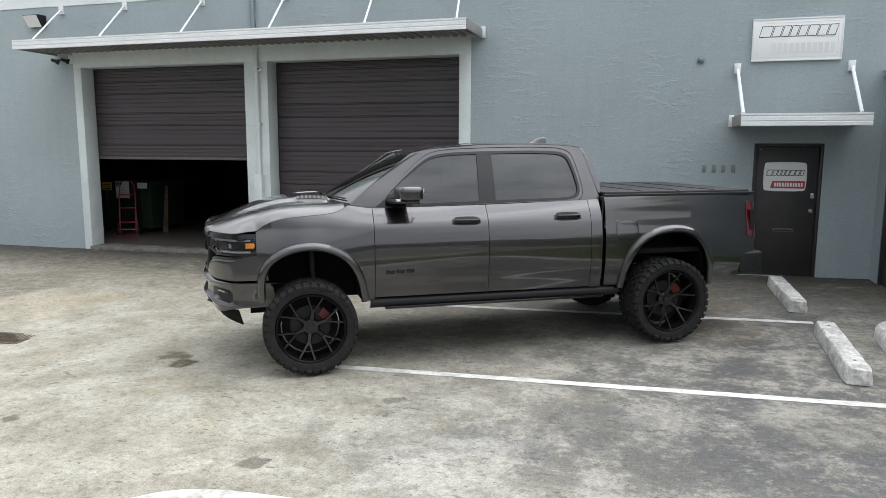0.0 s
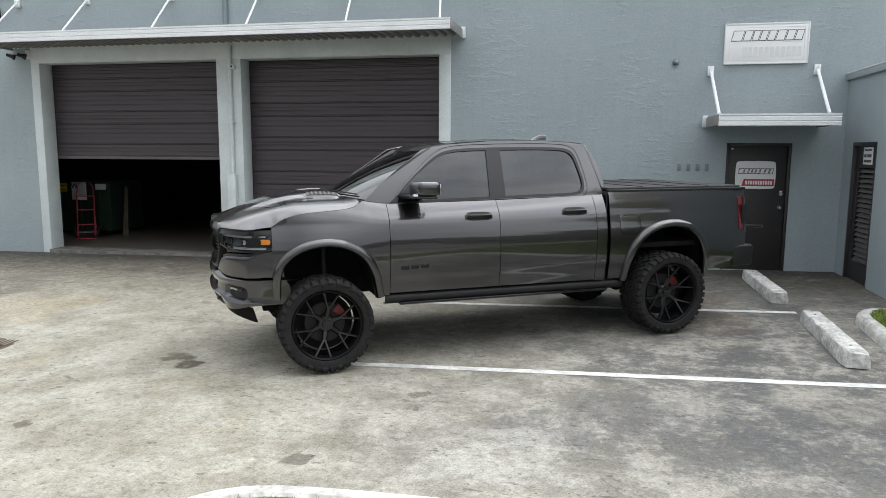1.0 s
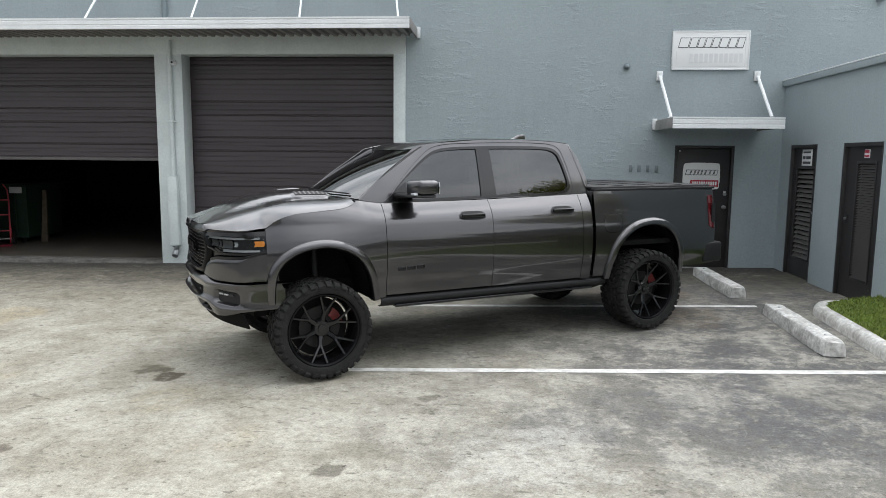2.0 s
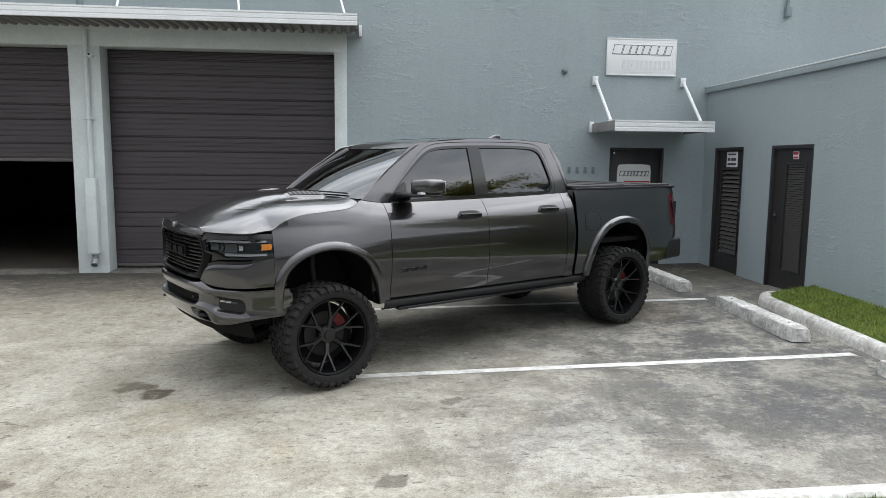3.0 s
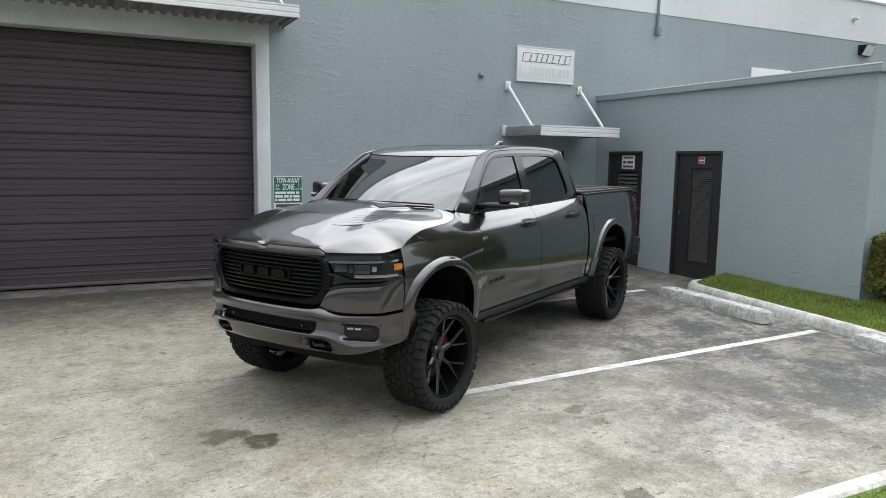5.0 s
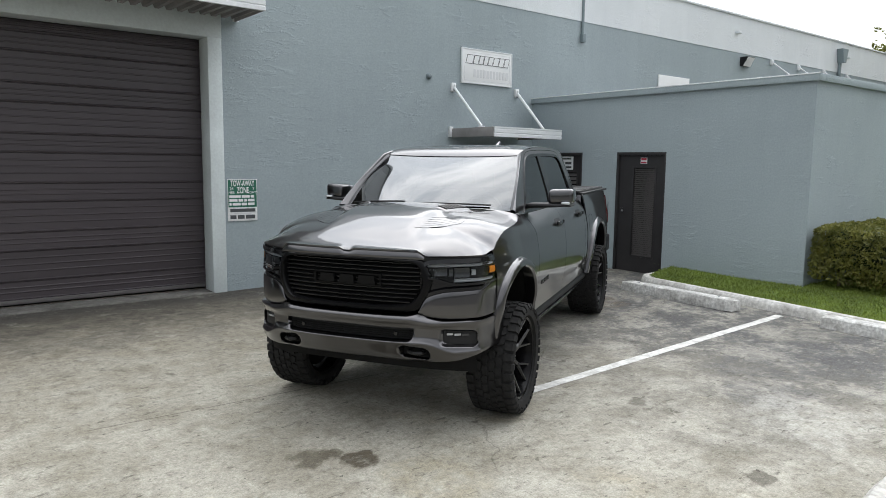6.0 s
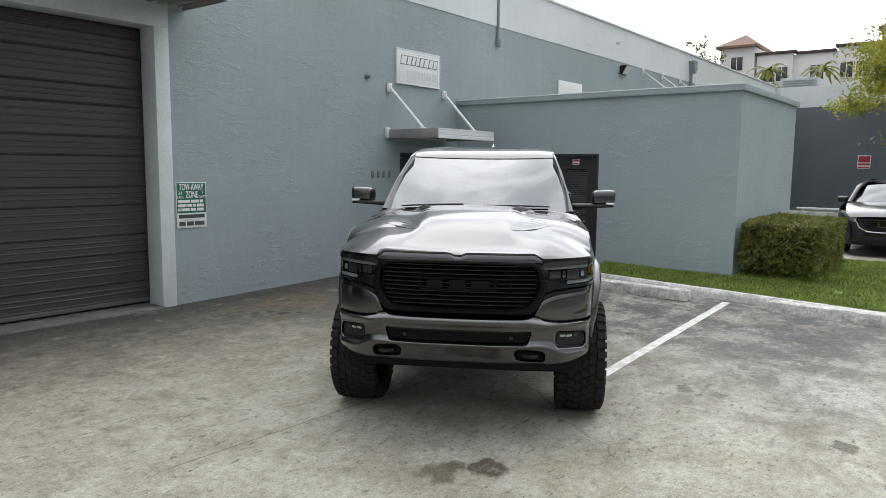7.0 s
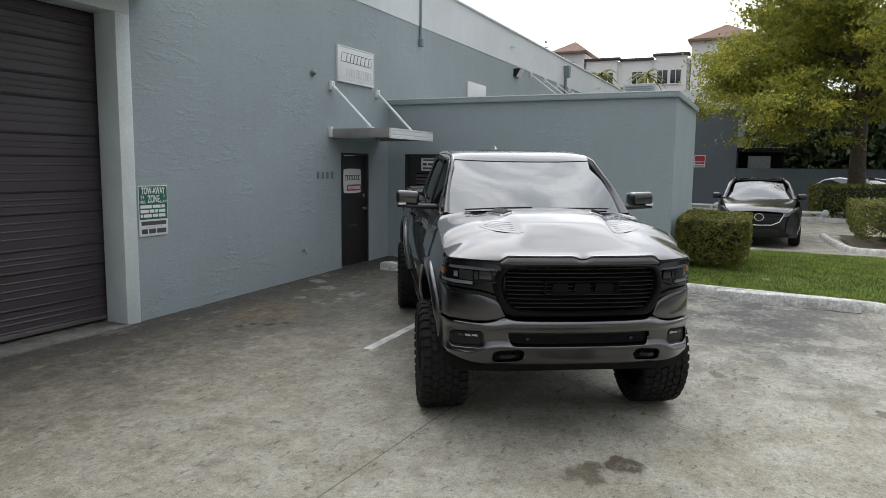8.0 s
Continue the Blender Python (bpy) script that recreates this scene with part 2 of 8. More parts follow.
    # oil spots, damp patches, rust, a dark patch under the truck: x, y, radius, depth of colour, colour
    for px, py, pr, pk, pc in ((-4.44, 5.88, 0.13, 0.95, (0.075, 0.062, 0.042)), (-4.72, 6.08, 0.15, 0.85, (0.105, 0.092, 0.066)),
                               (-4.57, 6.06, 0.08, 0.75, (0.105, 0.092, 0.066)), (-2.57, 4.09, 0.10, 0.8, (0.11, 0.10, 0.08)),
                               (-2.06, 5.41, 0.09, 0.7, (0.12, 0.11, 0.09)), (-4.27, 5.33, 0.35, 0.28, (0.37, 0.32, 0.21)),
                               (-9.6, 8.6, 0.95, 0.75, (0.12, 0.105, 0.085)), (-1.9, 10.9, 0.5, 0.42, (0.18, 0.115, 0.055)), (-2.45, 10.95, 0.3, 0.28, (0.17, 0.12, 0.065)), (-2.62, 10.3, 0.15, 0.35, (0.13, 0.09, 0.055)),
                               (-2.69, 10.67, 0.055, 0.85, (0.035, 0.03, 0.025)), (-2.52, 10.60, 0.06, 0.85, (0.035, 0.03, 0.025)), (-2.46, 10.41, 0.07, 0.85, (0.035, 0.03, 0.025)), (-2.3, 10.29, 0.045, 0.8, (0.035, 0.03, 0.025)),
                               (-0.46, 10.49, 0.22, 0.5, (0.36, 0.36, 0.34)), (0.17, 11.5, 0.13, 0.5, (0.36, 0.36, 0.34)), (-0.22, 11.07, 0.13, 0.4, (0.36, 0.36, 0.34)), (-0.82, 9.8, 0.2, 0.35, (0.36, 0.36, 0.34)), (0.4, 9.5, 0.7, 0.4, (0.22, 0.15, 0.09)),
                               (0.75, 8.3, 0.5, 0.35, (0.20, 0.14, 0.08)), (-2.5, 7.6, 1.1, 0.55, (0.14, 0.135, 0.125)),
                               (-4.9, 4.3, 0.07, 0.8, (0.12, 0.10, 0.08)), (-0.25, 5.35, 0.5, 0.5, (0.10, 0.10, 0.107)), (-1.0, 4.88, 0.38, 0.5, (0.10, 0.10, 0.107)), (-1.32, 4.29, 0.5, 0.6, (0.43, 0.42, 0.385)),
                               (0.8, 5.2, 0.9, 0.35, (0.10, 0.10, 0.105)), (1.2, 5.75, 0.45, 0.5, (0.33, 0.315, 0.27)),
                               (-3.0, 3.95, 0.14, 0.7, (0.45, 0.43, 0.37)), (-8.0, 7.5, 0.9, 0.35, (0.44, 0.36, 0.22))):
        wob = n.new("ShaderNodeVectorMath")
        wob.operation = "MULTIPLY_ADD"
        tn = n.new("ShaderNodeTexNoise")
        tn.inputs["Scale"].default_value, tn.inputs["Detail"].default_value = 0.9 / pr, 5
        l.new(co.outputs["Object"], tn.inputs["Vector"])
        l.new(tn.outputs["Color"], wob.inputs[0])
        wob.inputs[1].default_value = (pr * 2.2, pr * 2.2, 0)
        l.new(co.outputs["Object"], wob.inputs[2])
        flat = n.new("ShaderNodeVectorMath")
        flat.operation = "MULTIPLY"
        l.new(wob.outputs[0], flat.inputs[0])
        flat.inputs[1].default_value = (1, 1, 0)
        ds = n.new("ShaderNodeVectorMath")
        ds.operation = "DISTANCE"
        l.new(flat.outputs[0], ds.inputs[0])
        ds.inputs[1].default_value = (px + pr * 1.1, py + pr * 1.1, 0)
        f = math2("MULTIPLY", math2("SUBTRACT", 1.0, smooth(ds.outputs["Value"], pr * 0.75, pr * 1.15)), pk)
        if pr > 0.19:
            f = math2("MULTIPLY", f, math2("ADD", math2("MULTIPLY", smooth(n3, 0.40, 0.58), 0.8), 0.2))
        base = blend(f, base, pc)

    # trodden-in grime, lighter aggregate and small black drips
    base = blend(math2("MULTIPLY", smooth(noise_of(17, 8, 0.72, (1, 1, 1), (5, 1, 0)), 0.53, 0.66), 0.42), base, (0.105, 0.095, 0.075))
    base = blend(math2("MULTIPLY", smooth(noise_of(34, 6, 0.7, (1, 1, 1), (1, 8, 0)), 0.58, 0.70), 0.26), base, (0.50, 0.49, 0.45))
    base = blend(math2("MULTIPLY", smooth(noise_of(6.5, 4, 0.6, (1, 1.6, 1), (11, 2, 0)), 0.645, 0.69), 0.6), base, (0.07, 0.064, 0.052))

    # small scuffs, short dark drag marks and pale scrapes
    base = blend(math2("MULTIPLY", smooth(noise_of(4.2, 9, 0.74, (1, 1, 1), (3, 14, 0)), 0.52, 0.63), 0.34), base, (0.15, 0.138, 0.112))
    base = blend(math2("MULTIPLY", smooth(noise_of(9.0, 5, 0.6, (0.7, 2.1, 1), (21, 6, 0)), 0.63, 0.68), 0.55), base, (0.085, 0.078, 0.064))
    base = blend(math2("MULTIPLY", smooth(noise_of(24, 3, 0.5, (1, 1, 1), (9, 31, 0)), 0.70, 0.74), 0.75), base, (0.06, 0.055, 0.045))
    base = blend(math2("MULTIPLY", smooth(noise_of(3.0, 9, 0.72, (1, 1.5, 1), (31, 2, 0)), 0.56, 0.68), 0.34), base, (0.47, 0.455, 0.405))
    # long cracks
    vo = n.new("ShaderNodeTexVoronoi")
    vo.feature = "DISTANCE_TO_EDGE"
    vo.inputs["Scale"].default_value = 0.22
    wv = n.new("ShaderNodeVectorMath")
    wv.operation = "MULTIPLY_ADD"
    tn = n.new("ShaderNodeTexNoise")
    tn.inputs["Scale"].default_value, tn.inputs["Detail"].default_value = 1.5, 6
    l.new(co.outputs["Object"], tn.inputs["Vector"])
    l.new(tn.outputs["Color"], wv.inputs[0])
    wv.inputs[1].default_value = (0.7, 0.7, 0)
    l.new(co.outputs["Object"], wv.inputs[2])
    l.new(wv.outputs[0], vo.inputs["Vector"])
    crack = math2("MULTIPLY", math2("SUBTRACT", 1.0, smooth(vo.outputs["Distance"], 0.0006, 0.0022)), smooth(noise_of(0.8, 3, 0.5, (1, 1, 1), (4, 4, 0)), 0.47, 0.56))
    base = blend(math2("MULTIPLY", crack, 0.30), base, (0.09, 0.08, 0.06))
    # sawn joint beside the parked truck
    off = math2("ABSOLUTE", math2("ADD", math2("SUBTRACT", y, 7.40), math2("MULTIPLY", math2("ADD", x, 5.0), 0.057)), 0.0)
    cut = math2("MULTIPLY", math2("SUBTRACT", 1.0, smooth(off, 0.003, 0.009)), math2("MULTIPLY", smooth(x, -6.0, -5.6), math2("SUBTRACT", 1.0, smooth(x, -3.4, -2.8))))
    base = blend(math2("MULTIPLY", cut, 0.65), base, (0.08, 0.07, 0.055))

    gr = n.new("ShaderNodeValToRGB")
    gr.color_ramp.elements[0].position, gr.color_ramp.elements[0].color = 0.36, (0.56, 0.56, 0.55, 1)
    gr.color_ramp.elements[1].position, gr.color_ramp.elements[1].color = 0.62, (1.27, 1.27, 1.27, 1)
    l.new(math2("ADD", math2("MULTIPLY", noise_of(20, 7, 0.75, (1, 1, 1), (5, 1, 0)), 0.40), math2("ADD", math2("MULTIPLY", grit, 0.38), math2("MULTIPLY", grit2, 0.22))), gr.inputs[0])
    mx = n.new("ShaderNodeMix")
    mx.data_type, mx.blend_type = "RGBA", "MULTIPLY"
    mx.inputs[0].default_value = 1
    l.new(base, mx.inputs[6])
    l.new(gr.outputs[0], mx.inputs[7])
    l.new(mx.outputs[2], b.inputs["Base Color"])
    bp = n.new("ShaderNodeBump")
    bp.inputs["Strength"].default_value, bp.inputs["Distance"].default_value = 0.65, 0.006
    l.new(math2("SUBTRACT", math2("ADD", math2("ADD", grit, math2("MULTIPLY", grit2, 0.5)), math2("MULTIPLY", n3, 0.8)), math2("MULTIPLY", crack, 1.5)), bp.inputs["Height"])
    l.new(bp.outputs[0], b.inputs["Normal"])
    return m


def foliage(name, color, dark, scale):
    """Leaves that also let light through."""
    m = mat(name, color, 0.5, second=dark, vscale=scale, var2=0.25, vscale2=scale * 8)
    n, l = m.node_tree.nodes, m.node_tree.links
    b, o = n["Principled BSDF"], n["Material Output"]
    t = n.new("ShaderNodeBsdfTranslucent")
    x = n.new("ShaderNodeMixShader")
    x.inputs[0].default_value = 0.38
    l.new(b.inputs["Base Color"].links[0].from_socket, t.inputs[0])
    l.new(b.outputs[0], x.inputs[1])
    l.new(t.outputs[0], x.inputs[2])
    l.new(x.outputs[0], o.inputs[0])
    return m


M_LOT = pavement_material()
M_WALL = stucco("blue_grey_stucco", (0.338, 0.396, 0.414), (0.300, 0.352, 0.370))
M_BAND = stucco("pale_grey_stucco", (0.74, 0.775, 0.79), (0.66, 0.695, 0.71))
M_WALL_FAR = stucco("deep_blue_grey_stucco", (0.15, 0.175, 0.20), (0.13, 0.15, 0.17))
M_TRIM = mat("white_masonry_paint", (0.60, 0.655, 0.655), 0.6, var=0.08, vscale=1.6, var2=0.05, vscale2=30, bump=0.5, bscale=28, bdist=0.006)
M_WHITE_METAL = mat("white_painted_aluminium", (0.74, 0.76, 0.77), 0.38, var=0.05, vscale=2.5, var2=0.03, bump=0.1, bscale=9)
M_UNDER = mat("darker_grey_awning_metal", (0.24, 0.23, 0.225), 0.6, var=0.15, vscale=3)
M_SLAT = mat("brown_grey_steel_slat", (0.054, 0.045, 0.050), 0.42, var=0.10, vscale=1.3, var2=0.05, vscale2=60, alpha_random=0.07, bump=0.08, bscale=6, stretch=(0.4, 1, 2))
M_DOOR = mat("near_black_door_paint", (0.026, 0.024, 0.025), 0.45, var=0.15, vscale=4, bump=0.1, bscale=25)
M_LOUVER = mat("grey_brown_louver", (0.10, 0.094, 0.092), 0.5, var=0.1)
M_CONC = mat("painted_kerb_concrete", (0.66, 0.655, 0.63), 0.85, second=(0.40, 0.385, 0.355), vscale=4.6, var2=0.24, vscale2=24, bump=0.8, bscale=45, bdist=0.01)
M_SILL = mat("grimy_concrete_sill", (0.17, 0.165, 0.152), 0.9, second=(0.08, 0.076, 0.07), vscale=4, var2=0.2, vscale2=30, bump=0.8, bscale=40, bdist=0.01)
M_STOPPAINT = mat("flaking_white_wheel_stop", (0.66, 0.66, 0.64), 0.85, second=(0.36, 0.35, 0.33), vscale=6.5, var2=0.26, vscale2=30, bump=0.9, bscale=40, bdist=0.012)
M_LINE = mat("worn_white_road_paint", (0.72, 0.72, 0.69), 0.7, second=(0.42, 0.41, 0.39), vscale=9, var2=0.14, vscale2=50, bump=0.4, bscale=80)
M_GRASS = mat("lawn_green", (0.215, 0.285, 0.046), 0.8, second=(0.12, 0.155, 0.03), vscale=2.6, var2=0.3, vscale2=40, alpha_random=0.12)
M_SOIL = mat("lawn_soil", (0.12, 0.18, 0.035), 0.95, second=(0.09, 0.13, 0.03), vscale=4, var2=0.25, vscale2=60, bump=1, bscale=50, bdist=0.02)
M_LEAF = foliage("hedge_leaf", (0.25, 0.245, 0.055), (0.09, 0.105, 0.024), 6.0)
M_LEAF_T = foliage("tree_leaf", (0.46, 0.44, 0.06), (0.13, 0.16, 0.028), 1.0)
M_LEAF_D = foliage("dark_leaf_and_core_shade", (0.05, 0.075, 0.022), (0.02, 0.035, 0.012), 0.8)
M_BARK = mat("brown_bark", (0.09, 0.07, 0.05), 0.9, var=0.3, vscale=8, bump=1, bscale=30, bdist=0.02)
M_PAINT = mat("dark_grey_metallic_paint", (0.062, 0.060, 0.064), 0.28, 1.0, 1.0, var2=0.05, vscale2=900)
M_PAINT.node_tree.nodes["Principled BSDF"].inputs["Coat IOR"].default_value = 1.62
M_LAMPDARK = mat("smoked_reflector", (0.035, 0.036, 0.038), 0.30, 0.2, 0.3)
M_DRL = mat("pale_light_guide", (0.36, 0.37, 0.38), 0.25, 0.1, 0.6)
M_DISC = mat("dusty_brake_steel", (0.014, 0.014, 0.013), 0.6, 0.2)
M_GLOSSBLACK = mat("gloss_black_trim", (0.006, 0.006, 0.007), 0.16, 0.0, 0.15, spec=0.4)
M_GRILLE = mat("black_grille_plastic", (0.005, 0.005, 0.0055), 0.20, spec=0.12)
M_BLACK = mat("satin_black_plastic", (0.011, 0.011, 0.012), 0.5, var=0.1, spec=0.3)
M_DARK = mat("dark_underbody", (0.008, 0.008, 0.008), 0.8, var=0.2, vscale=10, spec=0.1)
M_RUBBER = mat("black_tyre_rubber", (0.017, 0.0167, 0.0166), 0.85, var=0.2, vscale=20, var2=0.1, bump=0.25, bscale=150, bdist=0.001, spec=0.2)
M_RIM = mat("gloss_black_alloy", (0.006, 0.006, 0.007), 0.22, 0.0, 0.25, spec=0.4)
M_CHROME = mat("bright_chrome", (0.62, 0.63, 0.64), 0.10, 1.0)
M_STEEL = mat("brushed_steel", (0.42, 0.42, 0.42), 0.35, 1.0)
M_RED = mat("red_enamel", (0.11, 0.008, 0.009), 0.4, var=0.1)
M_AMBER = mat("amber_lens", (0.85, 0.30, 0.04), 0.2, 0.0, 0.8)
M_TAILRED = mat("red_lamp_lens", (0.085, 0.004, 0.007), 0.15, 0.0, 1.0)
M_LENS = pane_glass("clear_lamp_lens", (0.88, 0.90, 0.91), 1.2)
M_SCREEN = pane_glass("windscreen_glass", (0.08, 0.09, 0.093), 2.1)
M_TINT = pane_glass("tinted_side_glass", (0.04, 0.043, 0.047), 1.72)
M_VINYL = mat("black_vinyl_cover", (0.02, 0.02, 0.021), 0.6, var=0.12, bump=0.25, bscale=250, bdist=0.001)
M_SEAT = mat("dark_seat_cloth", (0.03, 0.028, 0.027), 0.85)
M_SIGN = mat("white_sign_face", (0.80, 0.81, 0.81), 0.4, var=0.02)
M_INK = mat("dark_grey_sign_ink", (0.07, 0.075, 0.08), 0.5)
M_PALEINK = mat("faded_grey_sign_ink", (0.66, 0.67, 0.68), 0.5)
M_SIGNRED = mat("red_sign_ink", (0.42, 0.035, 0.06), 0.5, var=0.05)
M_SIGNGREEN = mat("green_sign_ink", (0.018, 0.13, 0.085), 0.5, var=0.05)
M_SIGNYELLOW = mat("yellow_sign_face", (0.62, 0.47, 0.03), 0.5, var=0.05)
M_NUM = mat("weathered_metal_numeral", (0.20, 0.235, 0.25), 0.5, 0.4)
M_GALV = mat("galvanised_steel", (0.36, 0.38, 0.39), 0.5, 0.7, var=0.12, vscale=12)
M_PIPE = mat("blue_grey_painted_pipe", (0.20, 0.25, 0.265), 0.55, var=0.08)
M_BINGREEN = mat("dark_green_steel", (0.009, 0.028, 0.017), 0.5, var=0.2, vscale=6)
M_ROOM = mat("shade_dark_workshop_wall", (0.045, 0.045, 0.044), 0.9, var=0.2, vscale=2)
M_ROOMFLOOR = mat("shade_dark_sealed_floor", (0.10, 0.09, 0.075), 0.35, var=0.2, vscale=2, var2=0.08)
M_STUCCO_W = mat("white_apartment_stucco", (0.80, 0.79, 0.775), 0.8, var=0.04, vscale=0.4)
M_ROOFTILE = mat("brown_roof_tile", (0.20, 0.125, 0.09), 0.8, var=0.2, vscale=2)
M_ROOFBROWN = mat("dark_brown_parapet", (0.07, 0.05, 0.045), 0.7, var=0.15)
M_PANE = mat("dark_window_pane", (0.03, 0.036, 0.04), 0.08, 0.0, 0.5)
M_ROOFFELT = mat("grey_roof_felt", (0.30, 0.30, 0.30), 0.9, var=0.15)
M_CARPAINT = mat("graphite_car_paint", (0.017, 0.016, 0.020), 0.3, 0.6, 1.0)
M_LAMPGLASS = mat("pale_lamp_reflector", (0.62, 0.65, 0.68), 0.15, 0.4, 1.0)
M_SILVERCAR = mat("silver_car_paint", (0.50, 0.50, 0.51), 0.3, 0.7, 1.0)


# ---- builders ----
def thing(name, m, label, category, group=""):
    ob = new(name)
    ob.matrix_world = m
    ob.empty_display_size = 0.1
    return tagged(ob, label, category, group)


def part(name, bm, material, parent=None, label="", angle=38, solid=0.0, smooth=True):
    """One mesh object, under a thing or a part, in the thing's own coordinates."""
    if smooth:
        lim = radians(angle)
        for f in bm.faces:
            f.smooth = True
        for e in bm.edges:
            if len(e.link_faces) == 2 and e.link_faces[0].normal.angle(e.link_faces[1].normal, 0) > lim:
                e.smooth = False
            elif solid and len(e.link_faces) == 1:
                e.smooth = False
    me = bpy.data.meshes.new(name)
    bm.to_mesh(me)
    bm.free()
    if material:
        me.materials.append(material)
    ob = new(name, me)
    if parent:
        ob.parent = parent
    if label:
        ob["label"] = label
    if solid:
        md = ob.modifiers.new("Solidify", "SOLIDIFY")
        md.thickness, md.offset = solid, -1
    return ob


def structure(name, bm, material, label="", category="", kind="structure", **k):
    ob = part(name, bm, material, **k)
    return tagged(ob, label, category, "", kind)


def box(x0, x1, y0, y1, z0, z1, bevel=0.0, bm=None, seg=2):
    own = bmesh.new()
    bmesh.ops.create_cube(own, size=1)
    for v in own.verts:
        v.co = Vector((x0 + (v.co.x + 0.5) * (x1 - x0), y0 + (v.co.y + 0.5) * (y1 - y0), z0 + (v.co.z + 0.5) * (z1 - z0)))
    if bevel:
        bmesh.ops.bevel(own, geom=own.edges[:], offset=bevel, segments=seg, affect="EDGES", profile=0.5)
    own.normal_update()
    return merge(bm, own)


def merge(bm, own):
    if bm is None:
        return own
    me = bpy.data.meshes.new("tmp")
    own.to_mesh(me)
    own.free()
    bm.from_mesh(me)
    bpy.data.meshes.remove(me)
    bm.normal_update()
    return bm


def patch(f, us, vs, skip=None, bm=None, flip=False):
    """A grid of points f(u, v); skip(i, j) leaves a cell open."""
    bm = bm or bmesh.new()
    rows = [[bm.verts.new(f(u, v)) for v in vs] for u in us]
    for i in range(len(us) - 1):
        for j in range(len(vs) - 1):
            if skip and skip(i, j):
                continue
            q = (rows[i][j], rows[i + 1][j], rows[i + 1][j + 1], rows[i][j + 1])
            bm.faces.new(q[::-1] if flip else q)
    bm.normal_update()
    return bm


def span(a, b, n):
    return [a + (b - a) * i / n for i in range(n + 1)]


def ring(outer, inner, f, bm=None, steps=1, flip=False):
    """A closed band between two outlines of equally many points; f maps each to space."""
    bm = bm or bmesh.new()
    n = len(outer)
    rows = []
    for k in range(steps + 1):
        w = k / steps
        rows.append([bm.verts.new(f(*[a * (1 - w) + b * w for a, b in zip(outer[i], inner[i])])) for i in range(n)])
    for k in range(steps):
        for i in range(n):
            q = (rows[k][i], rows[k][(i + 1) % n], rows[k + 1][(i + 1) % n], rows[k + 1][i])
            bm.faces.new(q[::-1] if flip else q)
    bm.normal_update()
    return bm


def resample(pts, n, closed=True):
    """n points evenly along a polyline, keeping its corners close."""
    p = [Vector(a) for a in pts] + ([Vector(pts[0])] if closed else [])
    d = [0]
    for a, b in zip(p, p[1:]):
        d.append(d[-1] + (b - a).length)
    out = []
    for i in range(n):
        s = d[-1] * i / (n if closed else n - 1)
        k = max(j for j in range(len(d)) if d[j] <= s + 1e-9)
        k = min(k, len(p) - 2)
        w = (s - d[k]) / max(1e-9, d[k + 1] - d[k])
        out.append(tuple(p[k].lerp(p[k + 1], w)))
    return out


def rounded(pts, r=0.3, steps=3):
    """Corner cutting: a smoother outline through the same shape."""
    for _ in range(steps):
        q = []
        for a, b in zip(pts, pts[1:] + pts[:1]):
            q.append(tuple(u * (1 - r) + v * r for u, v in zip(a, b)))
            q.append(tuple(u * r + v * (1 - r) for u, v in zip(a, b)))
        pts = q
        r = 0.25
    return pts


def tube(path, r, n=8, bm=None, close=True):
    """A round bar along a path of points."""
    bm = bm or bmesh.new()
    p = [Vector(a) for a in path]
    rings = []
    for i, c in enumerate(p):
        t = (p[min(i + 1, len(p) - 1)] - p[max(i - 1, 0)]).normalized()
        s = t.cross(Vector((0, 0, 1)) if abs(t.z) < 0.9 else Vector((1, 0, 0))).normalized()
        u = s.cross(t)
        rr = r[i] if isinstance(r, (list, tuple)) else r
        rings.append([bm.verts.new(c + s * (math.cos(2 * math.pi * k / n) * rr) + u * (math.sin(2 * math.pi * k / n) * rr)) for k in range(n)])
    for a, b in zip(rings, rings[1:]):
        for k in range(n):
            bm.faces.new((a[k], a[(k + 1) % n], b[(k + 1) % n], b[k]))
    if close:
        bm.faces.new(rings[0][::-1])
        bm.faces.new(rings[-1])
    bmesh.ops.recalc_face_normals(bm, faces=bm.faces[:])
    return bm


def prism(pts, f0, f1, bm=None):
    """A polygon given in the plane, as a solid between the maps f0 and f1."""
    bm = bm or bmesh.new()
    a = [bm.verts.new(f0(*p)) for p in pts]
    b = [bm.verts.new(f1(*p)) for p in pts]
    bm.faces.new(a)
    bm.faces.new(b[::-1])
    for i in range(len(pts)):
        j = (i + 1) % len(pts)
        bm.faces.new((a[j], a[i], b[i], b[j]))
    bmesh.ops.recalc_face_normals(bm, faces=bm.faces[:])
    return bm


def lathe(profile, n=48, axis="y", bm=None):
    """Turn (along, radius) pairs round an axis through the origin."""
    bm = bm or bmesh.new()
    rows = []
    for k in range(n):
        a = 2 * math.pi * k / n
        row = []
        for t, r in profile:
            c, s = r * math.cos(a), r * math.sin(a)
            row.append(bm.verts.new({"y": (c, t, s), "x": (t, c, s), "z": (c, s, t)}[axis]))
        rows.append(row)
    for k in range(n):
        a, b = rows[k], rows[(k + 1) % n]
        for j in range(len(profile) - 1):
            if profile[j][1] < 1e-6 and profile[j + 1][1] < 1e-6:
                continue
            bm.faces.new((a[j], b[j], b[j + 1], a[j + 1]))
    bmesh.ops.remove_doubles(bm, verts=bm.verts[:], dist=1e-6)
    bmesh.ops.recalc_face_normals(bm, faces=bm.faces[:])
    return bm


